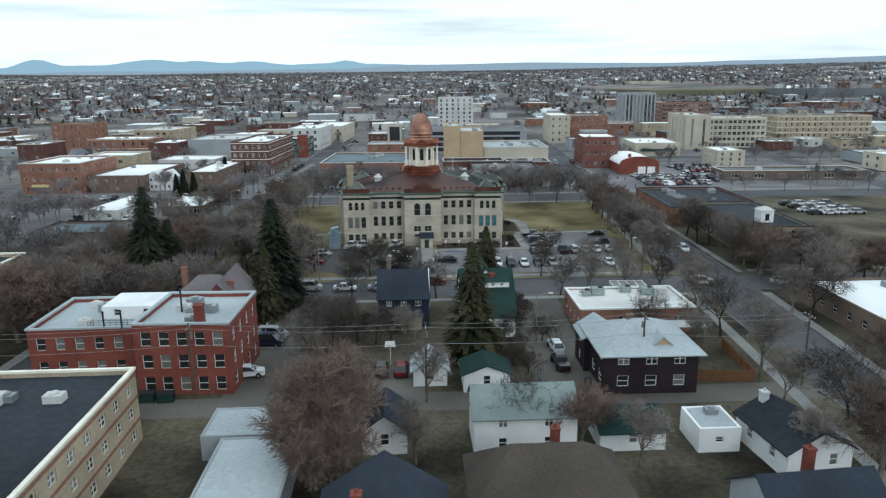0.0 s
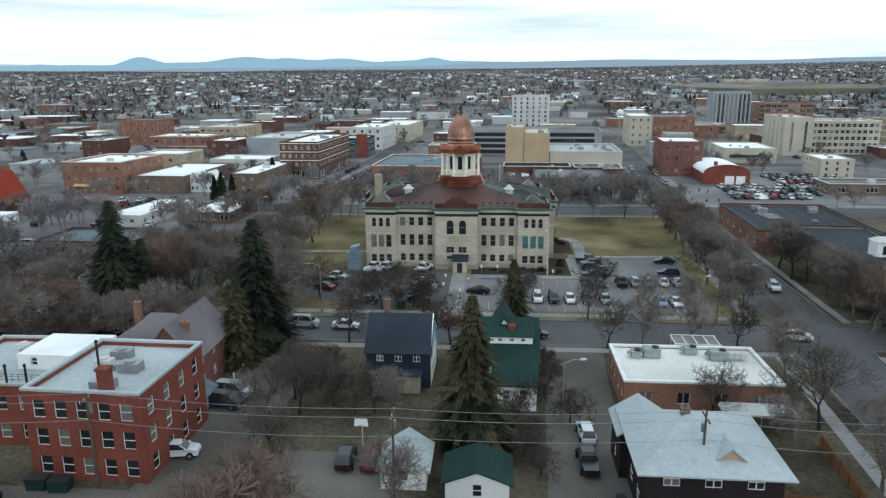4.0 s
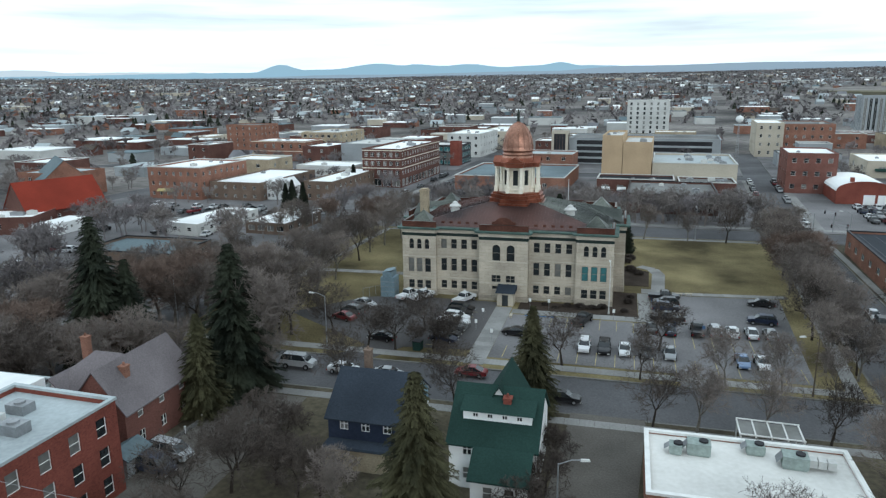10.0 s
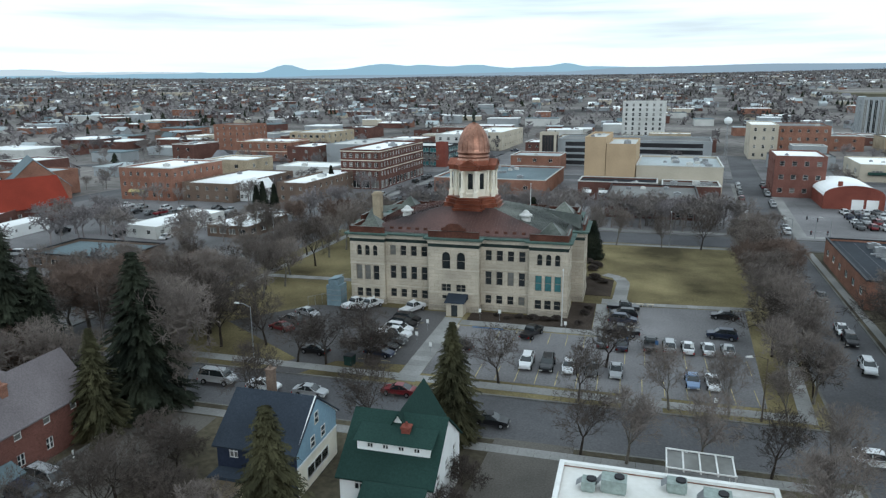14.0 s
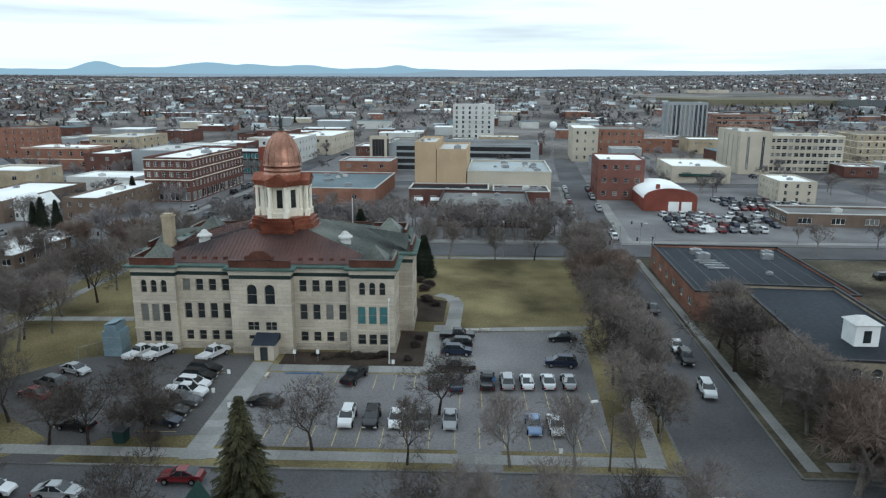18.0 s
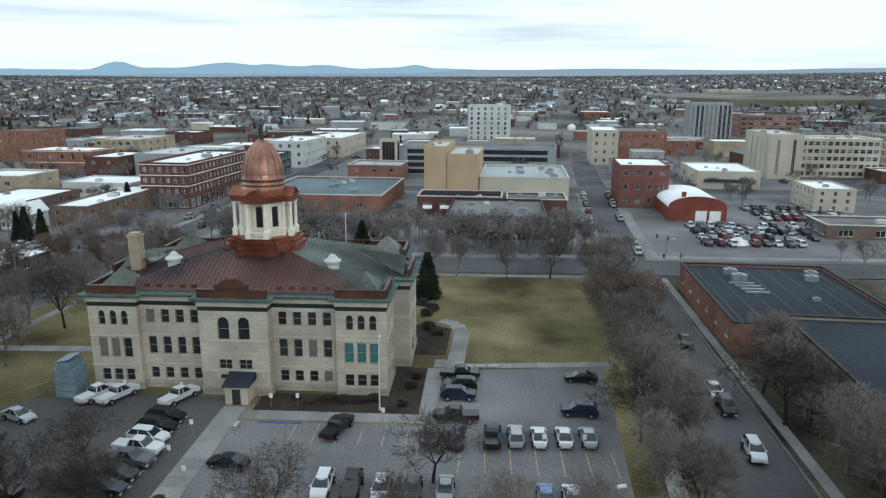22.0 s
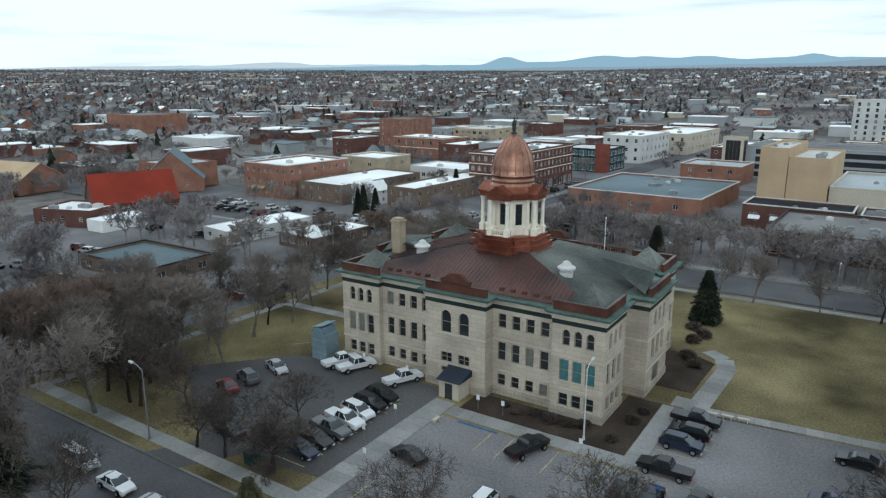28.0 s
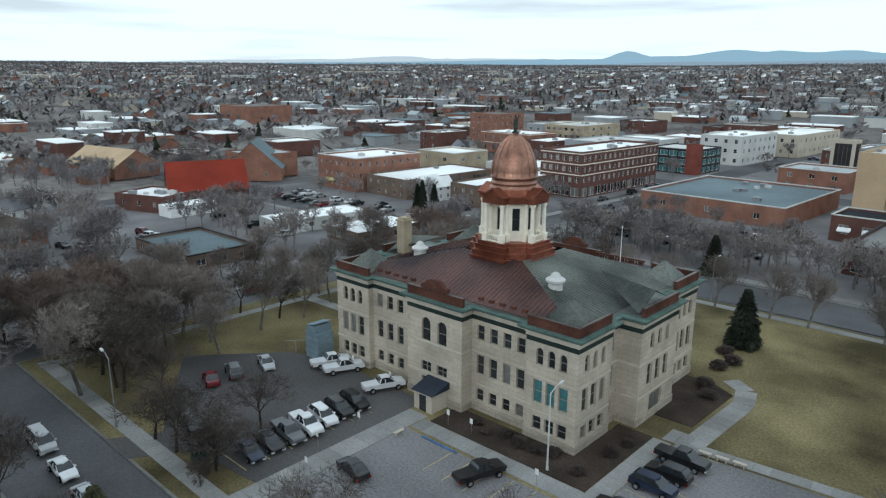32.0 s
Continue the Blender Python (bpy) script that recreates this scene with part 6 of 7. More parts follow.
def car_meshes(kind):
    if kind in CAR_MESH:
        return CAR_MESH[kind]
    ln, wd, body, cab = SHAPES[kind]
    hw = wd / 2

    def hull(pts, w_low, w_high, ms):
        n = len(pts)
        z0, z1 = min(p[1] for p in pts), max(p[1] for p in pts)
        def w_at(z):
            return w_low + (w_high - w_low) * (z - z0) / (z1 - z0)
        i = len(ms.v)
        for s in (-1, 1):
            ms.v.extend([(x, s * w_at(z) * (1 - 0.16 * (abs(x) / (ln / 2)) ** 5), z) for x, z in pts])
        ms.f.append(tuple(i + k for k in range(n)))
        ms.f.append(tuple(i + n + n - 1 - k for k in range(n)))
        for k in range(n):
            j = (k + 1) % n
            ms.f.append((i + j, i + k, i + n + k, i + n + j))
        return ms

    b = hull(body, hw, hw * 0.93, Mesh())
    (xa, za), (xb, zb), (xm_, zm_), (xc, zc), (xd, zd) = cab[0], cab[2], cab[3], cab[4], cab[6]
    g = hull(cab, hw * 0.9, hw * 0.72, Mesh())
    r = Mesh()
    r.prism([(xc - 0.02, -hw * 0.70), (xb + 0.02, -hw * 0.70), (xb + 0.16, 0), (xb + 0.02, hw * 0.70), (xc - 0.02, hw * 0.70)], min(zb, zc) - 0.08, zm_ + 0.025, 0.9)
    for s in (-1, 1):
        r.tube((xb, s * hw * 0.74, zb - 0.04), (xa, s * hw * 0.9, za), 0.05, 0.05, 4)
        r.tube((xc, s * hw * 0.74, zc - 0.04), (xd, s * hw * 0.9, zd), 0.07, 0.07, 4)
        xm = (xb + xc) / 2 - 0.1
        r.tube((xm, s * hw * 0.75, zb - 0.04), (xm, s * hw * 0.91, za), 0.05, 0.05, 4)
    if kind == "pickup":
        bed = Mesh().box(-2.7, -hw * 0.8, 1.125, -0.9, hw * 0.8, 1.13)
    else:
        bed = None
    wr = 0.33 if kind == "car" else 0.38
    ty = Mesh()
    i0 = 0
    n = 14
    for yy in (-0.11, 0.11):
        ty.v.extend([(wr * math.cos(2 * math.pi * k / n), yy, wr * math.sin(2 * math.pi * k / n)) for k in range(n)])
    for k in range(n):
        ty.f.append((k, n + k, n + (k + 1) % n, (k + 1) % n))
    ty.f.append(tuple(range(n)))
    ty.f.append(tuple(range(2 * n - 1, n - 1, -1)))
    ri = Mesh()
    for yy in (-0.115, 0.115):
        ri.poly(*[(wr * 0.6 * math.cos(2 * math.pi * k / 10), yy, wr * 0.6 * math.sin(2 * math.pi * k / 10)) for k in range(10)])
    f, rl = Mesh(), Mesh()
    zf = body[2][1]
    f.box(ln / 2 - 0.12, hw * 0.5, zf - 0.12, ln / 2 + 0.02, hw * 0.9, zf + 0.05)
    rl.box(-ln / 2 - 0.02, hw * 0.6, zf, -ln / 2 + 0.1, hw * 0.92, zf + 0.2)
    mi = Mesh().box(xa - 0.25, hw * 0.92, za, xa - 0.05, hw * 1.08, za + 0.14)
    CAR_MESH[kind] = (b, g.data("window_glass", M_GLASS), r, bed, ty.data("wheel", M_TYRE), ri.data("rim", M_RIM), f.data("headlight", M_LAMP), rl.data("tail_light", M_LAMPR), mi, wr)
    return CAR_MESH[kind]


CARS = {}


def car(kind, colour, x, y, turn, group="parked cars", z=0.03):
    """A parked vehicle, its nose towards turn (0 is east)."""
    far = y > 60 or x < -66 or x > 78
    key = (kind, colour, far)
    m = pose(x, y, z, 0, 0, turn)
    if key in CARS:
        ob = copy_thing(CARS[key], m)
        ob["group"] = group
        return ob
    b, g, r, bed, ty, ri, hl, tl, mi, wr = car_meshes(kind)
    names = {"car": "saloon car", "suv": "sport utility vehicle", "pickup": "pickup truck", "van": "van"}
    ob = thing({"car": "car", "suv": "suv", "pickup": "pickup_truck", "van": "van"}[kind], f"{colour} {names[kind]} parked on asphalt", {"car": "car", "suv": "car", "pickup": "pickup truck", "van": "van"}[kind], (x, y, z), turn, group)
    paint = PAINT_M[colour]
    body = part("body", b, paint, ob)
    part("window_glass", g, None, ob, "dark tinted glass")
    part("cabin_frame", r, paint, ob)
    if bed:
        part("load_bed", bed, M_TYRE, body, "dark load bed")
    ln, wd = SHAPES[kind][:2]
    for sx in (-0.3, 0.31):
        for sy in (-1, 1):
            w = part("wheel", ty, None, ob, at=pose(ln * sx, sy * (wd / 2 - 0.08), wr))
            if not far:
                part("rim", ri, None, w)
    for s in (0, 1) if not far else ():
        flip = Matrix.Diagonal((1, -1, 1, 1)) if s else Matrix.Identity(4)
        for nm, d, mm in (("headlight", hl, None), ("tail_light", tl, None), ("mirror", mi, paint)):
            part(nm, d, mm, ob, at=flip)
    CARS[key] = ob
    return ob


rc = random.Random(21)
# courthouse car park, east part
for k, (x, c, kd) in enumerate(((36.9, "black", "pickup"), (39.6, "silver", "suv"), (42.3, "white", "car"), (45.2, "white", "car"), (48.0, "silver", "car"))):
    car(kd, c, x - 3.1, -11.4 + 0.15 * k, 90 if k else 88)
car("car", "blue", 38.9, -23.6, -90)
car("car", "white", 41.5, -23.6, -88)
for x, c, kd in ((16.4, "white", "suv"), (19.4, "black", "suv"), (22.4, "white", "car"), (25.6, "grey", "car"), (28.9, "silver", "car")):
    car(kd, c, x, -22.6, -90)
for x, y, c, kd, a in ((29.5, 6.3, "black", "pickup", 0), (29.6, 2.7, "black", "suv", 180), (29.5, -0.4, "dark blue", "suv", 0), (29.4, -6.6, "black", "pickup", 180), (26.7, -11.5, "grey", "car", 90), (29.6, -12.2, "dark blue", "car", 88)):
    car(kd, c, x, y, a)
car("pickup", "black", 15.4, -10.4, 72)
car("car", "black", 5.2, -18.7, 170)
car("suv", "dark blue", 44.8, -4.2, 175)
car("car", "black", 46.4, 6.2, 176)
# west part
for x, c in ((-18.0, "white"), (-15.2, "white"), (-7.0, "white")):
    car("pickup", c, x, -3.2, 66)
car("car", "silver", -24.5, -9.6, -20)
car("car", "red", -25.4, -17.6, 160)
car("suv", "grey", -25.2, -14.3, 160)
for k, (c, kd) in enumerate((("black", "suv"), ("black", "suv"), ("white", "suv"), ("white", "pickup"), ("grey", "pickup"), ("black", "car"), ("dark blue", "car"))):
    car(kd, c, -6.2 + 0.1 * k, -8.8 - k * 2.55, -8)
car("car", "black", -15.5, -25.6, 172)
# streets
car("van", "silver", -23.7, -38.9, 0)
car("car", "white", -16.5, -39.2, 0)
car("car", "silver", -9.6, -39.4, 0)
car("car", "red", 1.5, -36.2, 180)
for x, y, c, kd in ((63.0, -12.8, "white", "suv"), (63.7, -1.6, "black", "suv"), (63.8, 3.4, "white", "car"), (65.2, 22, "black", "car"), (62.0, 58, "white", "pickup"), (57, 46, "red", "car")):
    car(kd, c, x, y, -95)
car("suv", "red", -55.4, 8.6, 84)
car("car", "black", 14.8, -41.4, 0)
# yards and alley
car("suv", "white", -26.5, -80.5, 10)
car("van", "silver", -26.0, -65.5, -8)
car("van", "dark blue", -26.0, -68.5, -8)
car("suv", "black", -7.6, -80.6, 92)
car("suv", "red", -4.8, -80.6, 88)
car("suv", "white", 18.9, -73.6, 92)
car("pickup", "black", 18.3, -79.6, 92)
car("car", "dark blue", 31.5, -98, 70)
car("suv", "white", 56.0, -40.5, 0)
car("car", "silver", 72.0, -41.5, 0)
# north lots
for i in range(44):
    gx, gy = 92 + (i % 11) * 3.0 + rc.uniform(-0.2, 0.2), (96, 104, 112, 120)[i // 11]
    if rc.random() < 0.72:
        car(rc.choice(("car", "suv", "pickup", "suv")), rc.choice(("white", "silver", "black", "grey", "red", "dark blue", "white")), gx + (gy - 96) * 0.09, gy + rc.uniform(-0.5, 0.5), 90, "cars in the downtown lot")
for i in range(30):
    gx, gy = 122 + (i % 10) * 3.0, (134, 143, 152)[i // 10]
    if rc.random() < 0.8:
        car(rc.choice(("car", "suv", "pickup")), rc.choice(("white", "silver", "black", "grey", "red", "dark blue")), gx, gy, 90, "cars in the downtown lot")
for i in range(26):
    gx, gy = -32 + (i % 9) * 4.6 + rc.uniform(-1, 1), (100, 109, 118)[i // 9]
    if rc.random() < 0.6:
        car(rc.choice(("car", "suv", "van")), rc.choice(("white", "silver", "black", "grey", "dark blue")), gx, gy, rc.choice((0, 10, 180)), "cars in the store lot")
for i in range(16):
    y = 85 + i * 6.4
    for s in (-1, 1):
        if rc.random() < 0.5:
            car(rc.choice(("car", "suv")), rc.choice(("white", "silver", "black", "grey", "red")), east_x(y) + s * 4.6, y, 85, "cars along the street")
        if rc.random() < 0.4:
            car(rc.choice(("car", "suv")), rc.choice(("white", "silver", "black", "grey")), west_x(y) + s * 4.8, y, 86, "cars along the street")
for i in range(28):
    car(rc.choice(("car", "suv", "pickup")), rc.choice(("white", "silver", "black", "grey", "red")), -140 + (i % 14) * 5 + rc.uniform(-1, 1), (72, 80)[i // 14] + rc.uniform(-1, 1) if rc.random() < 0.8 else 40, rc.choice((80, 95)), "cars in the west lots")
for i in range(12):
    car(rc.choice(("car", "suv")), rc.choice(("white", "silver", "black", "red")), -118 + (i % 6) * 4.4, -2 + (i // 6) * 16 + rc.uniform(-2, 2), rc.choice((10, 190)), "cars in the west lots")
for i in range(16):
    car(rc.choice(("suv", "car", "suv")), rc.choice(("white", "silver", "white", "grey", "black")), 121 + (i % 4) * 4.6, 30 + (i // 4) * 5.4, 5, "cars behind the annex")

for i in range(40):
    x, y = rc.uniform(-165, -66), rc.uniform(84, 190)
    if i % 2:
        x, y = rc.uniform(-300, 320), rc.uniform(200, 330)
    if any(f[0] - 1 < x < f[2] + 1 and f[1] - 1 < y < f[3] + 1 for f in FOOT):
        continue
    car(rc.choice(("car", "suv", "pickup", "van")), rc.choice(("white", "silver", "black", "grey", "red", "dark blue")), x, y, rc.choice((86, 92, 178, 0)), "cars downtown")

# ---- the far town, benches and mountains ----
rf_ = random.Random(99)


def in_core(x, y):
    if 205 < y and -300 < x < 330:
        return on_street(x, y) or any(f[0] - 14 < x < f[2] + 10 and f[1] - 14 < y < f[3] + 12 for f in FOOT)
    return -200 < x < 320 and -160 < y < 330


roofs = {"white": (Mesh(), M_WHITEROOF), "grey": (Mesh(), M_GREYROOF), "dark": (Mesh(), M_SHINGLE), "brown": (Mesh(), M_SHINGLEN), "teal": (Mesh(), M_BLUEROOF)}
bodies = {"pale": (Mesh(), M_CREAMWALL), "white": (Mesh(), M_PALE), "brick": (Mesh(), M_BRICKO), "red": (Mesh(), M_BRICKD), "grey": (Mesh(), M_GREYWALL)}


def on_river(x, y):
    return ((x - 790) / 250) ** 2 + ((y - 880) / 220) ** 2 < 1


def far_box(x, y, w, d, h, body, roof, pitched):
    z = terrain(x, y)
    b, r = bodies[body][0], roofs[roof][0]
    b.box(x - w / 2, y - d / 2, z, x + w / 2, y + d / 2, z + h)
    if pitched:
        e = 0.5
        r.poly((x - w / 2 - e, y - d / 2 - e, z + h - 0.2), (x + w / 2 + e, y - d / 2 - e, z + h - 0.2), (x + w / 2 + e, y, z + h + d * 0.32), (x - w / 2 - e, y, z + h + d * 0.32))
        r.poly((x + w / 2 + e, y + d / 2 + e, z + h - 0.2), (x - w / 2 - e, y + d / 2 + e, z + h - 0.2), (x - w / 2 - e, y, z + h + d * 0.32), (x + w / 2 + e, y, z + h + d * 0.32))
        b.poly((x + w / 2, y - d / 2, z + h), (x + w / 2, y + d / 2, z + h), (x + w / 2, y, z + h + d * 0.3))
        b.poly((x - w / 2, y + d / 2, z + h), (x - w / 2, y - d / 2, z + h), (x - w / 2, y, z + h + d * 0.3))
    else:
        r.box(x - w / 2 - 0.2, y - d / 2 - 0.2, z + h, x + w / 2 + 0.2, y + d / 2 + 0.2, z + h + 0.4)


for i in range(4000):
    dist = 230 + 3300 * rf_.random() ** 0.75
    ang = rf_.uniform(radians(2), radians(178))
    x, y = dist * math.cos(ang), dist * math.sin(ang) - 60
    if in_core(x, y) or (y < -30) or (x > 700 and y < 700) or (350 < x < 700 and 900 < y < 1500) or on_river(x, y):
        continue
    town = dist < 900 and -560 < x < 620
    if town and rf_.random() < 0.55 or rf_.random() < 0.06:
        w, d, h = rf_.uniform(12, 36), rf_.uniform(12, 28), rf_.uniform(4, 8)
        far_box(x, y, w, d, h, rf_.choice(("pale", "white", "brick", "red", "grey", "grey", "red")), rf_.choice(("white", "white", "white", "white", "grey", "teal")), False)
    elif dist > 1500 and rf_.random() < 0.05:
        far_box(x, y, rf_.uniform(40, 120), rf_.uniform(20, 40), 7, rf_.choice(("white", "pale", "grey")), rf_.choice(("white", "grey")), False)
    else:
        far_box(x, y, rf_.uniform(8, 12), rf_.uniform(8, 11), rf_.uniform(3.0, 5), rf_.choice(("white", "pale", "grey", "brick", "red", "brick")), rf_.choice(("grey", "dark", "brown", "white", "grey", "dark", "teal", "grey")), True)
for key, (ms, m) in bodies.items():
    tagged(new("far_houses", ms.data("far_houses", m)), f"far {key} walls of houses and stores across the town", "houses", "", "stuff")
for key, (ms, m) in roofs.items():
    tagged(new("far_roofs", ms.data("far_roofs", m)), f"far {key} roofs across the town", "roofs", "", "stuff")

woods = {"bare": (Mesh(), M_FARWOOD), "dark": (Mesh(), M_FARTWIG), "green": (Mesh(), M_NEEDLE)}
for i in range(64000):
    dist = 200 + 4450 * rf_.random() ** 0.72
    ang = rf_.uniform(radians(0), radians(182))
    x, y = dist * math.cos(ang), dist * math.sin(ang) - 60
    if in_core(x, y) or y < -40 or (dist < 620 and -330 < x < 480 and rf_.random() < 0.72) or (350 < x < 700 and 900 < y < 1500) or on_river(x, y):
        continue
    kind = rf_.choices(("bare", "dark", "green"), (6, 4, 0.9))[0]
    z, ms = terrain(x, y), woods[kind][0]
    if kind == "green":
        h, r = rf_.uniform(6, 11.5), rf_.uniform(2.6, 4.4)
        for k in range(3):
            ms.prism([(x + r * (1 - k * 0.25) * math.cos(a), y + r * (1 - k * 0.25) * math.sin(a)) for a in (0.3 + k, 2.4 + k, 4.5 + k)], z + h * (0.08 + 0.28 * k), z + h * (0.55 + 0.22 * k), 0.05)
    else:
        h, r = rf_.uniform(6.5, 12), rf_.uniform(3.2, 5.6)
        for k in range(7):
            a, u = rf_.uniform(0, 6.3), rf_.random()
            c = Vector((x + r * 0.6 * u * math.cos(a), y + r * 0.6 * u * math.sin(a), z + h * rf_.uniform(0.3, 0.85)))
            s = r * rf_.uniform(0.4, 0.75)
            p = [c + Vector((rf_.uniform(-1, 1), rf_.uniform(-1, 1), rf_.uniform(-1, 1))) * s for q in range(3)]
            ms.poly(*[q[:] for q in p])
for key, (ms, m) in woods.items():
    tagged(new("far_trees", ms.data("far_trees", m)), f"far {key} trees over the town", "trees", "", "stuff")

# Emission only: a backdrop surface that gives its own light, whatever the sky does.
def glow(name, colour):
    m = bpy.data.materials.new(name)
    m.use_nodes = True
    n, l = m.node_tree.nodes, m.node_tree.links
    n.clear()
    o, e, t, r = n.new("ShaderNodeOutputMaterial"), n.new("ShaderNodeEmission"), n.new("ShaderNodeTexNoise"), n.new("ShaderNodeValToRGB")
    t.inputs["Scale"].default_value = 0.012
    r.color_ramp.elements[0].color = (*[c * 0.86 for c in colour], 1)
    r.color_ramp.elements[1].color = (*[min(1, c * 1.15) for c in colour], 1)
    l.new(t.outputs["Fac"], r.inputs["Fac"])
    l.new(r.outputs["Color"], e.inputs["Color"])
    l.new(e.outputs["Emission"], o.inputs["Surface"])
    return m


def skyline(name, r, heights, material, label, rough, seed):
    """A ridge far behind the town; heights: (bearing in degrees, elevation in degrees), joined by straight slopes."""
    ms, pts = Mesh(), []
    for k in range(301):
        a = -88 + 176 * k / 300
        shown = a - 1.2
        for (a0, e0), (a1, e1) in zip(heights, heights[1:]):
            if a0 <= a <= a1:
                u = (a - a0) / (a1 - a0)
                e = e0 + (e1 - e0) * u * u * (3 - 2 * u)
        e += rough * noise.noise(Vector((a * 0.9, seed, 0)))
        e += 0.95 - 0.22 * min(1.0, max(0.0, (a + 24) / 19)) - 0.55 * min(1.1, max(0.0, a / 30))
        w = radians(shown)
        pts.append((r * math.sin(w) + 20, r * math.cos(w) - 110, 40 + r * math.tan(radians(e))))
    for (xa, ya, za), (xb, yb, zb) in zip(pts, pts[1:]):
        ms.poly((xa, ya, -20), (xb, yb, -20), (xb, yb, zb), (xa, ya, za))
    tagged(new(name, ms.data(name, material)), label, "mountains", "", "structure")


# The ridges glow by themselves; the haze of distance is put into their colours.
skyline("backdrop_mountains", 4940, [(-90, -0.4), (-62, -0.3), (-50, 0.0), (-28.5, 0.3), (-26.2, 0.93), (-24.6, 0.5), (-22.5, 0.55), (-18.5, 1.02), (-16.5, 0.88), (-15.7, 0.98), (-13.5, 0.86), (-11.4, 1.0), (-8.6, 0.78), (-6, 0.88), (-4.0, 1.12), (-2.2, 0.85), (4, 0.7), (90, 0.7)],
        glow("hazy_blue_mountain_glow", (0.29, 0.49, 0.63)), "self-lit hazy blue mountain backdrop on the skyline", 0.04, 3.0)
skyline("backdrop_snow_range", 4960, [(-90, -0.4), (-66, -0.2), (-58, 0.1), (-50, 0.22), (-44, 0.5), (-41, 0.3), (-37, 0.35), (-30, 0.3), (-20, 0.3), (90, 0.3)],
        glow("pale_snowy_range_glow", (0.55, 0.68, 0.77)), "self-lit pale snowy range far off", 0.06, 7.0)
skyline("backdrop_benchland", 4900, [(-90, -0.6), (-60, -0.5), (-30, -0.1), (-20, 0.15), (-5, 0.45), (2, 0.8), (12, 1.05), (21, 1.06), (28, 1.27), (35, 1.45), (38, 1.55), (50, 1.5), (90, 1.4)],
        glow("haze_blue_benchland_glow", (0.28, 0.395, 0.50)), "self-lit haze-blue benchland backdrop behind the town", 0.02, 11.0)
lake = Mesh()
lake.prism([(810 + 230 * math.cos(2 * math.pi * k / 24), 930 + 150 * math.sin(2 * math.pi * k / 24)) for k in range(24)], 12, 28)
slab("water", lake, mat("river_water", (0.30, 0.33, 0.35), 0.03, 0.1, 0.05, 1.0, metal=0.6, spec=0.9), "bright calm river beyond downtown", "river")
field = Mesh()
field.prism([(400, 980), (650, 980), (660, 1450), (380, 1450)], 15, 26)
slab("field", field, mat("winter_field", (0.16, 0.145, 0.10), 0.95, 0.2, 0.05, 1.0), "open dry grass field on the hill", "field")
for key, src in TREES.items():
    if key not in used:
        for o in (*src.children_recursive, src):
            bpy.data.objects.remove(o)


# ---- street furniture, cables, roof gear and yard clutter ----
def street_lamp(x, y, h, turn, material, label="tall steel street lamp with a single arm"):
    ob = thing("street_lamp", label, "street lamp", (x, y, 0), turn, "street lamps")
    part("pole", Mesh().cyl(0, 0, -0.1, h, 0.11, 0.06, 8).cyl(0, 0, 0, 0.5, 0.17, 0.15, 8), material, ob)
    arm_ = Mesh().tube((0, 0, h - 0.1), (1.1, 0, h + 0.35), 0.05, 0.045, 6).tube((1.1, 0, h + 0.35), (2.2, 0, h + 0.4), 0.045, 0.04, 6)
    part("arm", arm_, material, ob)
    part("lamp_head", Mesh().prism([(1.9, -0.16), (2.75, -0.12), (2.75, 0.12), (1.9, 0.16)], h + 0.28, h + 0.46, 0.8), M_PALE, ob, "pale lamp head")
    return ob


for x, y, h, t, m in ((-22.5, -31.3, 8.6, 175, M_STEEL), (19.6, -4.4, 8.8, 95, M_PALE), (16.6, -69.5, 7.5, 10, M_STEEL), (46.1, -32.6, 8.0, 200, M_POLE), (-50.0, -30, 8.5, 130, M_STEEL),
                      (67.0, 59.6, 8.5, 200, M_STEEL), (75.6, 61, 8.5, 160, M_STEEL), (-48, 58, 8.5, 20, M_STEEL), (-58, 40, 8.5, 0, M_STEEL), (10, 62.2, 8.0, 90, M_STEEL), (40, 62.4, 8, 90, M_STEEL)):
    street_lamp(x, y, h, t, m)


def utility_pole(x, y, h, turn=0):
    ob = thing("utility_pole", "weathered timber utility pole with crossarm and transformer", "utility pole", (x, y, 0), turn, "utility poles")
    part("pole", Mesh().cyl(0, 0, -0.1, h, 0.17, 0.11, 8), M_POLE, ob)
    part("crossarm", Mesh().box(-1.2, -0.06, h - 0.7, 1.2, 0.06, h - 0.55), M_POLE, ob)
    part("transformer", Mesh().cyl(0.42, 0, h - 2.3, h - 1.4, 0.26, 0.26, 10), M_STEEL, ob, "grey transformer drum")
    for u in (-1.1, -0.4, 0.4, 1.1):
        part("insulator", Mesh().cyl(u, 0, h - 0.55, h - 0.35, 0.05, 0.03, 6), M_PALE, ob)
    return ob


POLES = [(-66, -88.6, 10.5), (-31.9, -87.0, 10.5), (-1.4, -87.4, 10.0), (27.8, -87.0, 10.5), (49.5, -88.4, 10.5)]
for x, y, h in POLES:
    utility_pole(x, y, h, 90)
for k, off in enumerate((-1.0, 0.0, 1.0)):
    wire = Mesh()
    for (xa, ya, ha), (xb, yb, hb) in zip(POLES, POLES[1:]):
        last = None
        for i in range(9):
            u = i / 8
            p = (xa + (xb - xa) * u, ya + (yb - ya) * u + off * 0.9, ha + (hb - ha) * u - 0.4 - 0.9 * 4 * u * (1 - u) * 0.6 - (2.5 if k == 1 else 0))
            if last:
                wire.tube(last, p, 0.02, 0.02, 4)
            last = p
    tagged(new("overhead_cable", wire.data("overhead_cable", M_STEEL)), "thin overhead cable strung along the alley", "cable")


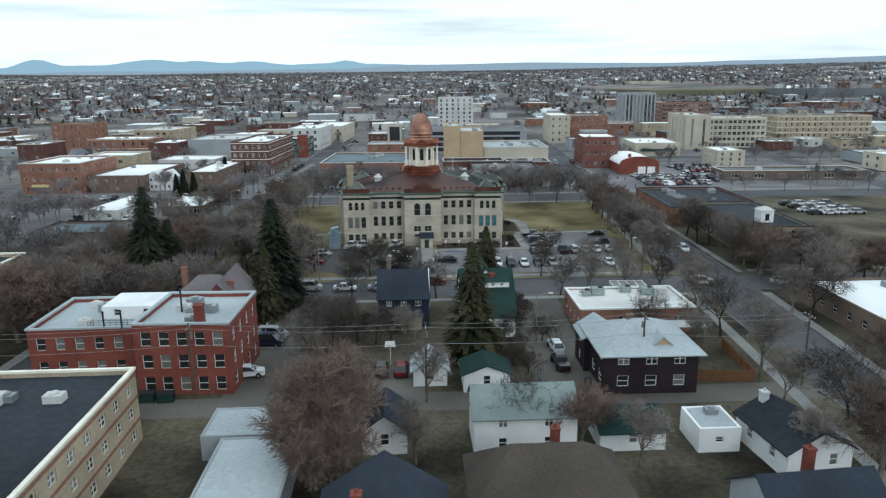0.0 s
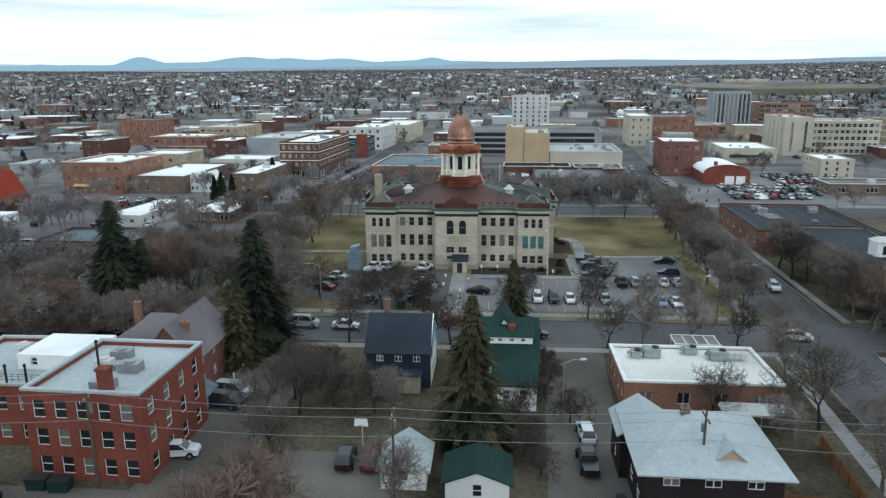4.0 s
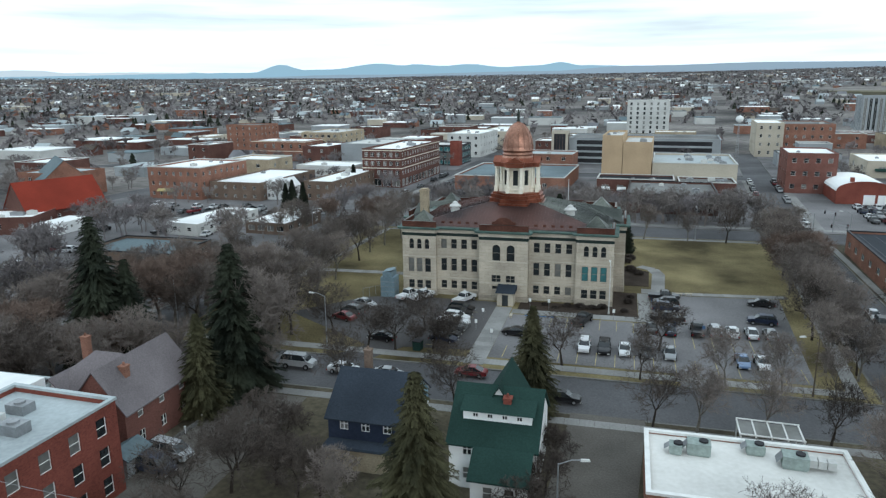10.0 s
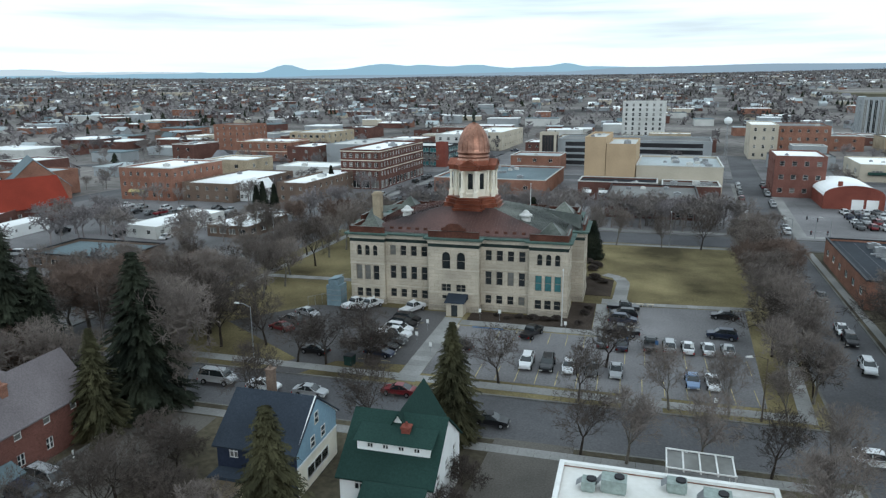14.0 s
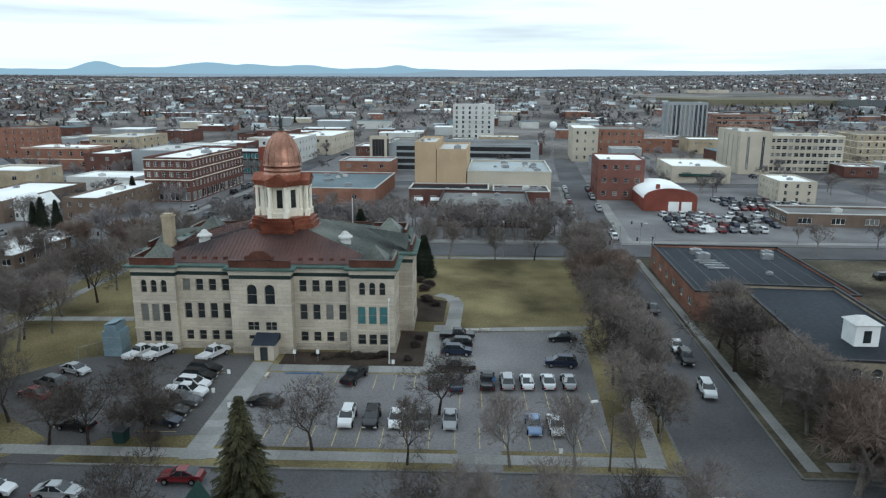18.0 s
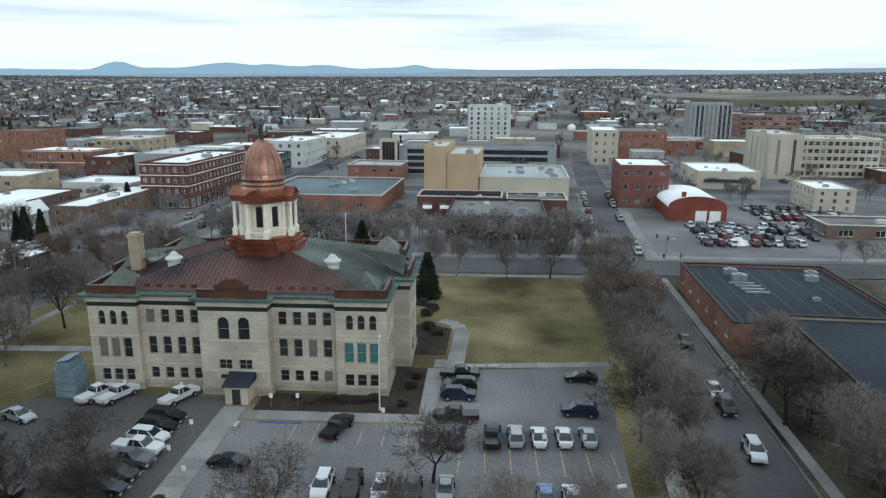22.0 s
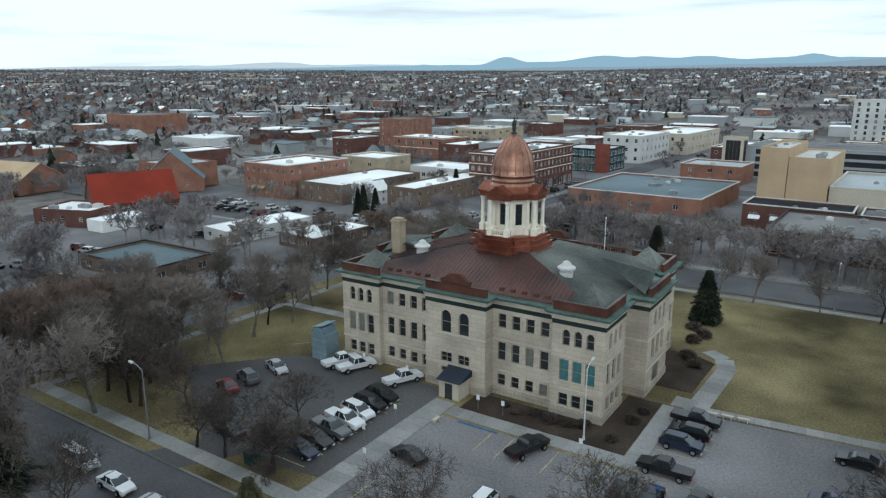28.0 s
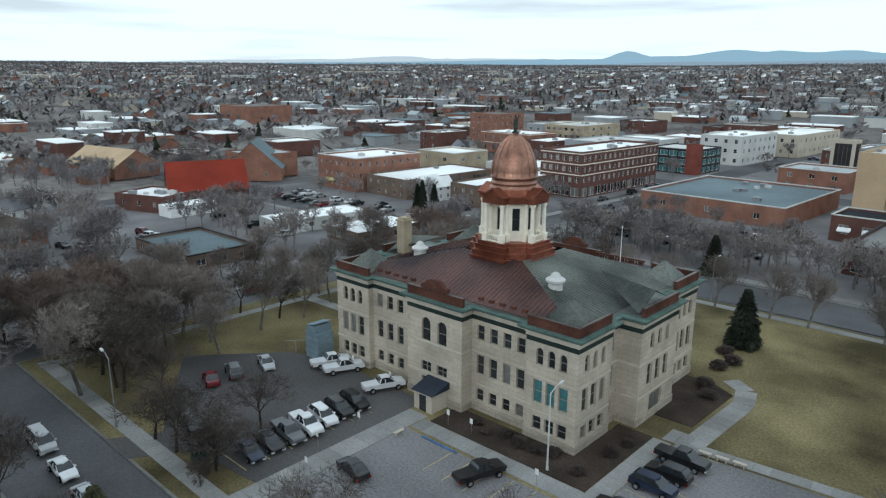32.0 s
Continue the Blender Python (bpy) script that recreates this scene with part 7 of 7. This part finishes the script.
def board_fence(ax, ay, bx, by, h, material, label):
    ob = thing("fence", label, "fence", (ax, ay, 0), math.degrees(math.atan2(by - ay, bx - ax)))
    ln = math.hypot(bx - ax, by - ay)
    n = int(ln / 0.32)
    bd = Mesh().box(0, -0.02, 0.08, 0.29, 0.02, h).data("board", material)
    ps = Mesh().box(-0.06, 0.02, 0, 0.06, 0.14, h + 0.1).data("post", material)
    for i in range(n):
        part("board", bd, None, ob, at=pose(i * ln / n, 0, 0))
    for i in range(int(ln / 2.4) + 1):
        part("post", ps, None, ob, at=pose(min(ln, i * 2.4), 0, 0))
    for z in (0.4, h - 0.3):
        part("rail", Mesh().box(0, 0.02, z, ln, 0.07, z + 0.1), material, ob)


board_fence(33.9, -86.0, 43.6, -86.9, 1.7, M_WOOD, "cedar board fence along the alley")
board_fence(43.6, -86.9, 44.8, -74.0, 1.7, M_WOOD, "cedar board fence beside the pavement")
board_fence(-16.4, -84.5, -16.2, -79.0, 1.5, M_POLE, "grey board fence beside the drive")

wl_ = thing("low_wall", "low concrete wall with white posts along the drive", "wall", (-30.0, -86.0, 0), math.degrees(math.atan2(42, 3.4)))
part("wall", Mesh().box(0, -0.12, 0, 42, 0.12, 0.45), M_KERB, wl_)
pst = Mesh().box(-0.08, -0.2, 0, 0.08, -0.06, 0.95).data("post", M_WHITE)
for i in range(14):
    part("post", pst, None, wl_, at=pose(1.0 + i * 3.1, 0, 0))

sh = thing("lift_housing", "blue-grey clad lift housing with a sloped cap", "lift housing", (-22.2, -1.9, 0), 0)
M_LIFT = mat("blue_grey_cladding", (0.20, 0.28, 0.32), 0.4, 0.15, 1.0, 8.0, 0.0, 0.2)
part("wall", Mesh().box(-1.4, -1.4, 0, 1.4, 1.4, 3.9), M_LIFT, sh)
part("cap", Mesh().box(-0.9, -1.5, 3.9, 0.9, 1.5, 5.0).poly((-0.95, -1.55, 5.0), (0.95, -1.55, 5.4), (0.95, 1.55, 5.4), (-0.95, 1.55, 5.0)), M_LIFT, sh)
for z in (1.0, 2.0, 3.0):
    part("frame_bar", Mesh().box(-1.45, -1.45, z, 1.45, -1.4, z + 0.08).box(1.4, -1.45, z, 1.45, 1.45, z + 0.08), M_STEEL, sh)
fn = thing("wire_fence", "thin steel mesh fence round the lift housing", "fence", (-26.8, -4.6, 0), 50)
for i in range(6):
    part("post", Mesh().cyl(i * 1.4, 0, 0, 1.8, 0.04, 0.04, 6), M_STEEL, fn)
part("rail", Mesh().tube((0, 0, 1.8), (7, 0, 1.8), 0.03, 0.03, 5), M_STEEL, fn)


def rooftop_unit(x, y, z, w, d, h, turn, duct):
    ob = thing("rooftop_unit", "grey-green rooftop air handler on the white roof", "air handler", (x, y, z), turn, "air handlers")
    part("cabinet", Mesh().box(-w / 2, -d / 2, 0.2, w / 2, d / 2, h).box(-w / 2 + 0.1, -d / 2 + 0.1, 0, w / 2 - 0.1, d / 2 - 0.1, 0.2), mat("unit_paint", (0.26, 0.31, 0.29), 0.6, 0.2, 1.0, 8.0) if not bpy.data.materials.get("unit_paint") else bpy.data.materials["unit_paint"], ob)
    part("fan", Mesh().cyl(w * 0.2, 0, h, h + 0.18, 0.45, 0.45, 14), M_DARKWALL, ob, "dark fan cowl")
    part("hood", Mesh().poly((-w / 2 - 0.5, -d * 0.4, 0.5), (-w / 2 - 0.5, d * 0.4, 0.5), (-w / 2, d * 0.4, h * 0.9), (-w / 2, -d * 0.4, h * 0.9)), M_STEEL, ob)
    if duct:
        for i in range(duct):
            part("duct", Mesh().box(w / 2 + i * 0.8, -0.45, 0.35, w / 2 + i * 0.8 + 0.72, 0.45, 1.1), M_PALE, ob)


rooftop_unit(29.4, -58.3, 4.0, 2.2, 1.6, 1.3, -2, 0)
rooftop_unit(27.2, -58.7, 4.0, 1.2, 1.3, 1.0, -2, 0)
rooftop_unit(34.8, -57.0, 4.0, 1.7, 1.4, 1.0, -2, 0)
rooftop_unit(38.0, -58.8, 4.0, 2.3, 1.7, 1.3, -4, 3)
cn = thing("glazed_canopy", "white framed glass canopy beside the office", "canopy", (37.4, -50.6, 0), -2)
for i in range(5):
    part("beam", Mesh().box(-3.2 + i * 1.55, -1.9, 3.3, -3.05 + i * 1.55, 1.9, 3.5), M_TRIM, cn)
for yy in (-1.9, 1.8):
    part("beam", Mesh().box(-3.2, yy, 3.5, 3.2, yy + 0.12, 3.62), M_TRIM, cn)
for i in range(4):
    part("pane", Mesh().box(-3.05 + i * 1.55, -1.8, 3.36, -1.65 + i * 1.55, 1.8, 3.4), M_BLIND, cn)
for sx in (-3.1, 3.0):
    for sy in (-1.8, 1.7):
        part("post", Mesh().box(sx, sy, 0, sx + 0.12, sy + 0.12, 3.3), M_TRIM, cn)
pc = thing("carport", "flat pale carport roof behind the office", "carport", (39.0, -70.6, 0), -2)
part("roof", Mesh().box(-4.2, -1.6, 2.6, 4.2, 1.6, 2.75), M_PALE, pc)
for sx in (-4.0, 0, 3.9):
    part("post", Mesh().box(sx, -1.5, 0, sx + 0.12, -1.38, 2.6), M_STEEL, pc)

hoop = thing("basketball_hoop", "white fan-shaped basketball backboard on a pole", "basketball hoop", (-6.4, -77.4, 0), 180)
part("pole", Mesh().cyl(0, 0, 0, 3.0, 0.06, 0.06, 8).tube((0, 0, 3.0), (0, 0.6, 3.3), 0.05, 0.05, 6), M_PALE, hoop)
part("backboard", Mesh().prism([(-0.8, 0.6), (0.8, 0.6), (0.8, 0.66), (-0.8, 0.66)], 3.0, 3.9, 0.85), M_WHITE, hoop)
part("ring", Mesh().tube((-0.22, 0.7, 3.15), (0.22, 0.7, 3.15), 0.02, 0.02, 5).tube((-0.22, 0.7, 3.15), (0, 1.1, 3.15), 0.02, 0.02, 5).tube((0.22, 0.7, 3.15), (0, 1.1, 3.15), 0.02, 0.02, 5), M_BRICK, hoop)


def traffic_signal(x, y, turn):
    ob = thing("traffic_signal", "dark traffic signal on a steel pole", "traffic signal", (x, y, 0), turn, "traffic signals")
    part("pole", Mesh().cyl(0, 0, 0, 5.2, 0.1, 0.08, 8), M_STEEL, ob)
    part("mast_arm", Mesh().tube((0, 0, 5.1), (4.2, 0, 5.5), 0.07, 0.04, 6), M_STEEL, ob)
    for u in (0.0, 3.6):
        hd = part("signal_head", Mesh().box(u - 0.18, -0.28, 4.5, u + 0.18, -0.1, 5.5), M_DARKWALL, ob)
        part("lens", Mesh().cyl(u, -0.2, 5.16, 5.34, 0.12, 0.12, 8), M_LAMPR, hd)


for x, y, t in ((75.4, 62.2, 180), (64.2, 79.2, 0), (77.0, 79.8, 120), (62.8, 61.2, 300), (-58, 61.5, 0), (-44.5, 78.5, 180)):
    traffic_signal(x, y, t)


def bench(x, y, turn):
    ob = thing("bench", "small concrete bench beside the walk", "bench", (x, y, 0.03), turn, "benches")
    part("seat", Mesh().box(-0.7, -0.22, 0.4, 0.7, 0.22, 0.5), M_STONE2, ob)
    for u in (-0.5, 0.4):
        part("leg", Mesh().box(u, -0.18, 0, u + 0.12, 0.18, 0.4), M_STONE2, ob)


for x, y, t in ((30.6, 9.6, 3), (32.4, 9.8, 3), (34.2, 10.0, 3), (3.0, -10.0, 90)):
    bench(x, y, t)


def sign_post(x, y, turn, material):
    ob = thing("sign_post", "small parking sign on a thin steel post", "sign", (x, y, 0), turn, "parking signs")
    part("post", Mesh().cyl(0, 0, 0, 1.9, 0.03, 0.03, 6), M_STEEL, ob)
    part("plate", Mesh().box(-0.22, -0.05, 1.35, 0.22, -0.03, 2.0), material, ob)


for x, y, m in ((5.6, -4.4, M_WHITE), (9.0, -4.2, M_WHITE), (20.5, -7.6, M_WHITE), (34.6, -13.0, M_BLUE), (39.6, -13.0, M_WHITE), (44.2, -12.8, M_WHITE), (30.2, -12.0, M_BLUE), (41.0, -31.6, M_WHITE), (-1.6, -12.0, M_WHITE), (-1.6, -18, M_WHITE),
                (-7.2, -1.8, M_WHITE), (-15.0, -1.6, M_WHITE), (53.2, -20.5, M_SHINGLEG), (1.8, -22.0, M_WHITE), (36.5, -46.0, M_WHITE)):
    sign_post(x, y, 0, m)


def bin_(x, y, w, d, h, material, label):
    ob = thing("refuse_bin", label, "bin", (x, y, 0.02), (x * 13) % 30 - 15, "bins")
    part("body", Mesh().prism([(-w / 2, -d / 2), (w / 2, -d / 2), (w / 2, d / 2), (-w / 2, d / 2)], 0, h, 1.1), material, ob)
    part("lid", Mesh().box(-w * 0.57, -d * 0.57, h, w * 0.57, d * 0.57, h + 0.1), M_DARKWALL, ob)


for x, y, w, d, h in ((-38, -87.4, 1.9, 1.2, 1.2), (-35.5, -87.6, 1.9, 1.2, 1.2), (-41, -90.8, 2.2, 1.4, 1.3), (24.0, -88.6, 0.7, 0.7, 1.1), (26.2, -88.8, 0.7, 0.7, 1.1), (-12.5, -86.6, 0.8, 0.8, 1.1), (20.6, -86.8, 0.7, 0.7, 1.1), (-8.6, -28.4, 1.2, 1.2, 1.4)):
    bin_(x, y, w, d, h, M_SHINGLEG if w > 1 else M_DARKWALL, "dark green refuse bin in the alley")

sp = Mesh()
for k in range(60):
    a, r = rc.uniform(0, 6.3), 3.2 * rc.random() ** 0.6
    px, py = 100.5 + r * math.cos(a), 98.5 + r * math.sin(a) * 0.8
    s = 0.9
    sp.prism([(px + s * math.cos(q), py + s * math.sin(q)) for q in (0.2, 1.5, 2.9, 4.1, 5.3)], 0, 0.4 + 1.5 * (1 - r / 3.3), 0.25)
tagged(new("snow_pile", sp.data("snow_pile", M_WHITE)), "ploughed heap of old snow in the car park", "snow pile")


def awning(x, y, w, z, turn, material, label):
    ob = thing("awning", label, "awning", (x, y, z), turn, "awnings")
    part("canvas", Mesh().poly((0, -1.0, 0), (w, -1.0, 0), (w, 0, 0.8), (0, 0, 0.8)).poly((0, -1.0, 0), (0, 0, 0.8), (0, 0, 0)).poly((w, -1.0, 0), (w, 0, 0), (w, 0, 0.8)).poly((0, -1.0, -0.25), (w, -1.0, -0.25), (w, -1.0, 0), (0, -1.0, 0)), material, ob)


for i in range(4):
    awning(13.6 + i * 5.6, 132.4 - i * 0.2, 3.0, 2.9, -2, M_WHITE, "white canvas window awning")
awning(124.5, 204.6, 18, 3.2, -5, M_SHINGLEG, "long dark teal shop awning")
awning(-147.5, 96.7, 7, 3.0, -3, M_LINEY, "yellow canvas motel awning")
mast = thing("radio_mast", "slim lattice mast with a pale round dish", "mast", (66.5, 186, 0))
for sx, sy in ((-0.9, -0.5), (0.9, -0.5), (0, 1.0)):
    part("leg", Mesh().tube((sx, sy, 0), (sx * 0.25, sy * 0.25, 24), 0.09, 0.05, 5), M_STEEL, mast)
for i in range(12):
    u = 1 - i / 12 * 0.75
    part("brace", Mesh().tube((-0.9 * u, -0.5 * u, i * 2), (0.9 * u, -0.5 * u, i * 2 + 1.6), 0.04, 0.04, 4).tube((0.9 * u, -0.5 * u, i * 2), (0, u, i * 2 + 1.6), 0.04, 0.04, 4), M_STEEL, mast)
part("dish", Mesh().lathe(0, -0.8, [(0.1, 24.0), (1.3, 24.7), (1.6, 25.6), (1.3, 26.5), (0.1, 27.1)], 16), M_WHITE, mast, "pale round dish")

# details of the green-roofed and navy houses
dm_ = thing("clerestory", "white strip dormer with small windows on the green roof", "dormer", (9.8, -61.1, -0.3))
w_ = Mesh()
hs_ = row(4, 7.0, 0.6, 7.25, 7.75, "band", 0.5)
wall_face(w_, (-3.5, -0.6), (3.5, -0.6), 6.6, 8.0, hs_, 0.1)
w_.poly((-3.5, 1.6, 6.6), (-3.5, -0.6, 6.6), (-3.5, -0.6, 8.0), (-3.5, 1.6, 8.0)).poly((3.5, -0.6, 6.6), (3.5, 1.6, 6.6), (3.5, 1.6, 8.0), (3.5, -0.6, 8.0))
part("wall", w_, M_WHITE, dm_)
part("roof", Mesh().poly((-3.8, -0.9, 7.98), (3.8, -0.9, 7.98), (3.8, 2.2, 8.9), (-3.8, 2.2, 8.9)), M_SHINGLEG, dm_)
put_windows(dm_, (-3.5, -0.6), (3.5, -0.6), hs_, reveal=0.05)
M_PALEBLUE = mat("pale_blue_siding", (0.22, 0.34, 0.42), 0.7, 0.15, 0.6, 10.0)
gb = thing("gable_panel", "pale blue sided gable end with white trim", "gable", (-0.16, -56.8, 0))
part("siding", Mesh().poly((0, -4.6, 3.4), (0, 4.6, 3.4), (0, 4.6, 5.3), (0, 0.0, 8.75), (0, -4.6, 5.3)), M_PALEBLUE, gb)
part("lower_siding", Mesh().poly((0, -4.6, 0.1), (0, 4.6, 0.1), (0, 4.6, 3.4), (0, -4.6, 3.4)), M_CREAM, gb)
part("trim", Mesh().tube((0.05, -4.9, 5.1), (0.05, 0, 8.95), 0.1, 0.1, 4).tube((0.05, 4.9, 5.1), (0.05, 0, 8.95), 0.1, 0.1, 4).box(-0.02, -4.6, 3.35, 0.06, 4.6, 3.5), M_WHITE, gb)
hs_ = [(1.2, 6.0, 2.1, 7.3, "sash"), (3.0, 3.9, 4.0, 5.1, "sash"), (5.4, 3.9, 6.4, 5.1, "sash"), (2.0, 1.0, 7.0, 2.4, "band")]
put_windows(gb, (0.0, -4.6), (0.0, 4.6), [(h[0] + (2.9 if h[1] > 5.5 else 0), h[1], h[2] + (2.9 if h[1] > 5.5 else 0), h[3], h[4]) for h in hs_], reveal=-0.05)
# railing on the north parapet and the flagpole
rl_ = thing("roof_flagpole", "white flagpole on the courthouse roof", "flagpole", (9.5, 27.6, 13.5))
part("pole", Mesh().cyl(0, 0, 0, 6.0, 0.07, 0.05, 8).cyl(0, 0, 6.0, 6.15, 0.1, 0.1, 8), M_WHITE, rl_)
for x0, x1 in ((-12.9, -5.0), (5.0, 12.9)):
    bt = thing("roof_balustrade", "red stone balustrade on the roof edge", "balustrade", (x0, 28.4, 14.25))
    ln = x1 - x0
    bm_ = Mesh().lathe(0, 0, [(0.1, 0), (0.14, 0.2), (0.08, 0.5), (0.1, 0.6)], 8).data("baluster", M_PARAPET)
    for i in range(int(ln / 0.4)):
        part("baluster", bm_, None, bt, at=pose(0.2 + i * 0.4, 0, 0))
    part("rail", Mesh().box(0, -0.15, 0.6, ln, 0.15, 0.75), M_PARAPET, bt)
# shrubs against the walls
shrub = bare_tree_mesh(random.Random(88), 2.2, 1.3, 3, 0.1, 4, 1.2)
sm = shrub[1].data("shrub", M_TWIG)
for x, y, s in ((14.5, -2.2, 0.9), (16.5, -2.4, 0.8), (18.4, -1.8, 0.9), (12.2, -1.8, 0.7), (8.0, -2.0, 0.6), (23.0, 3.0, 0.8), (23.4, 6.0, 0.7), (25.0, 24.0, 1.0), (23.5, 27.0, 1.1), (22.6, 34, 1.1), (23.4, 37, 1.2), (21.4, 40, 1.1), (22.4, -2.6, 0.7), (10, -3, 0.5)):
    ob = tagged(new("shrub", sm), "leafless reddish shrub in a bare bed", "shrub", "shrubs")
    ob.matrix_basis = pose(x, y, 0.03, 0, 0, x * 40) @ Matrix.Diagonal((s * 0.85, s * 0.85, s * 0.5, 1))
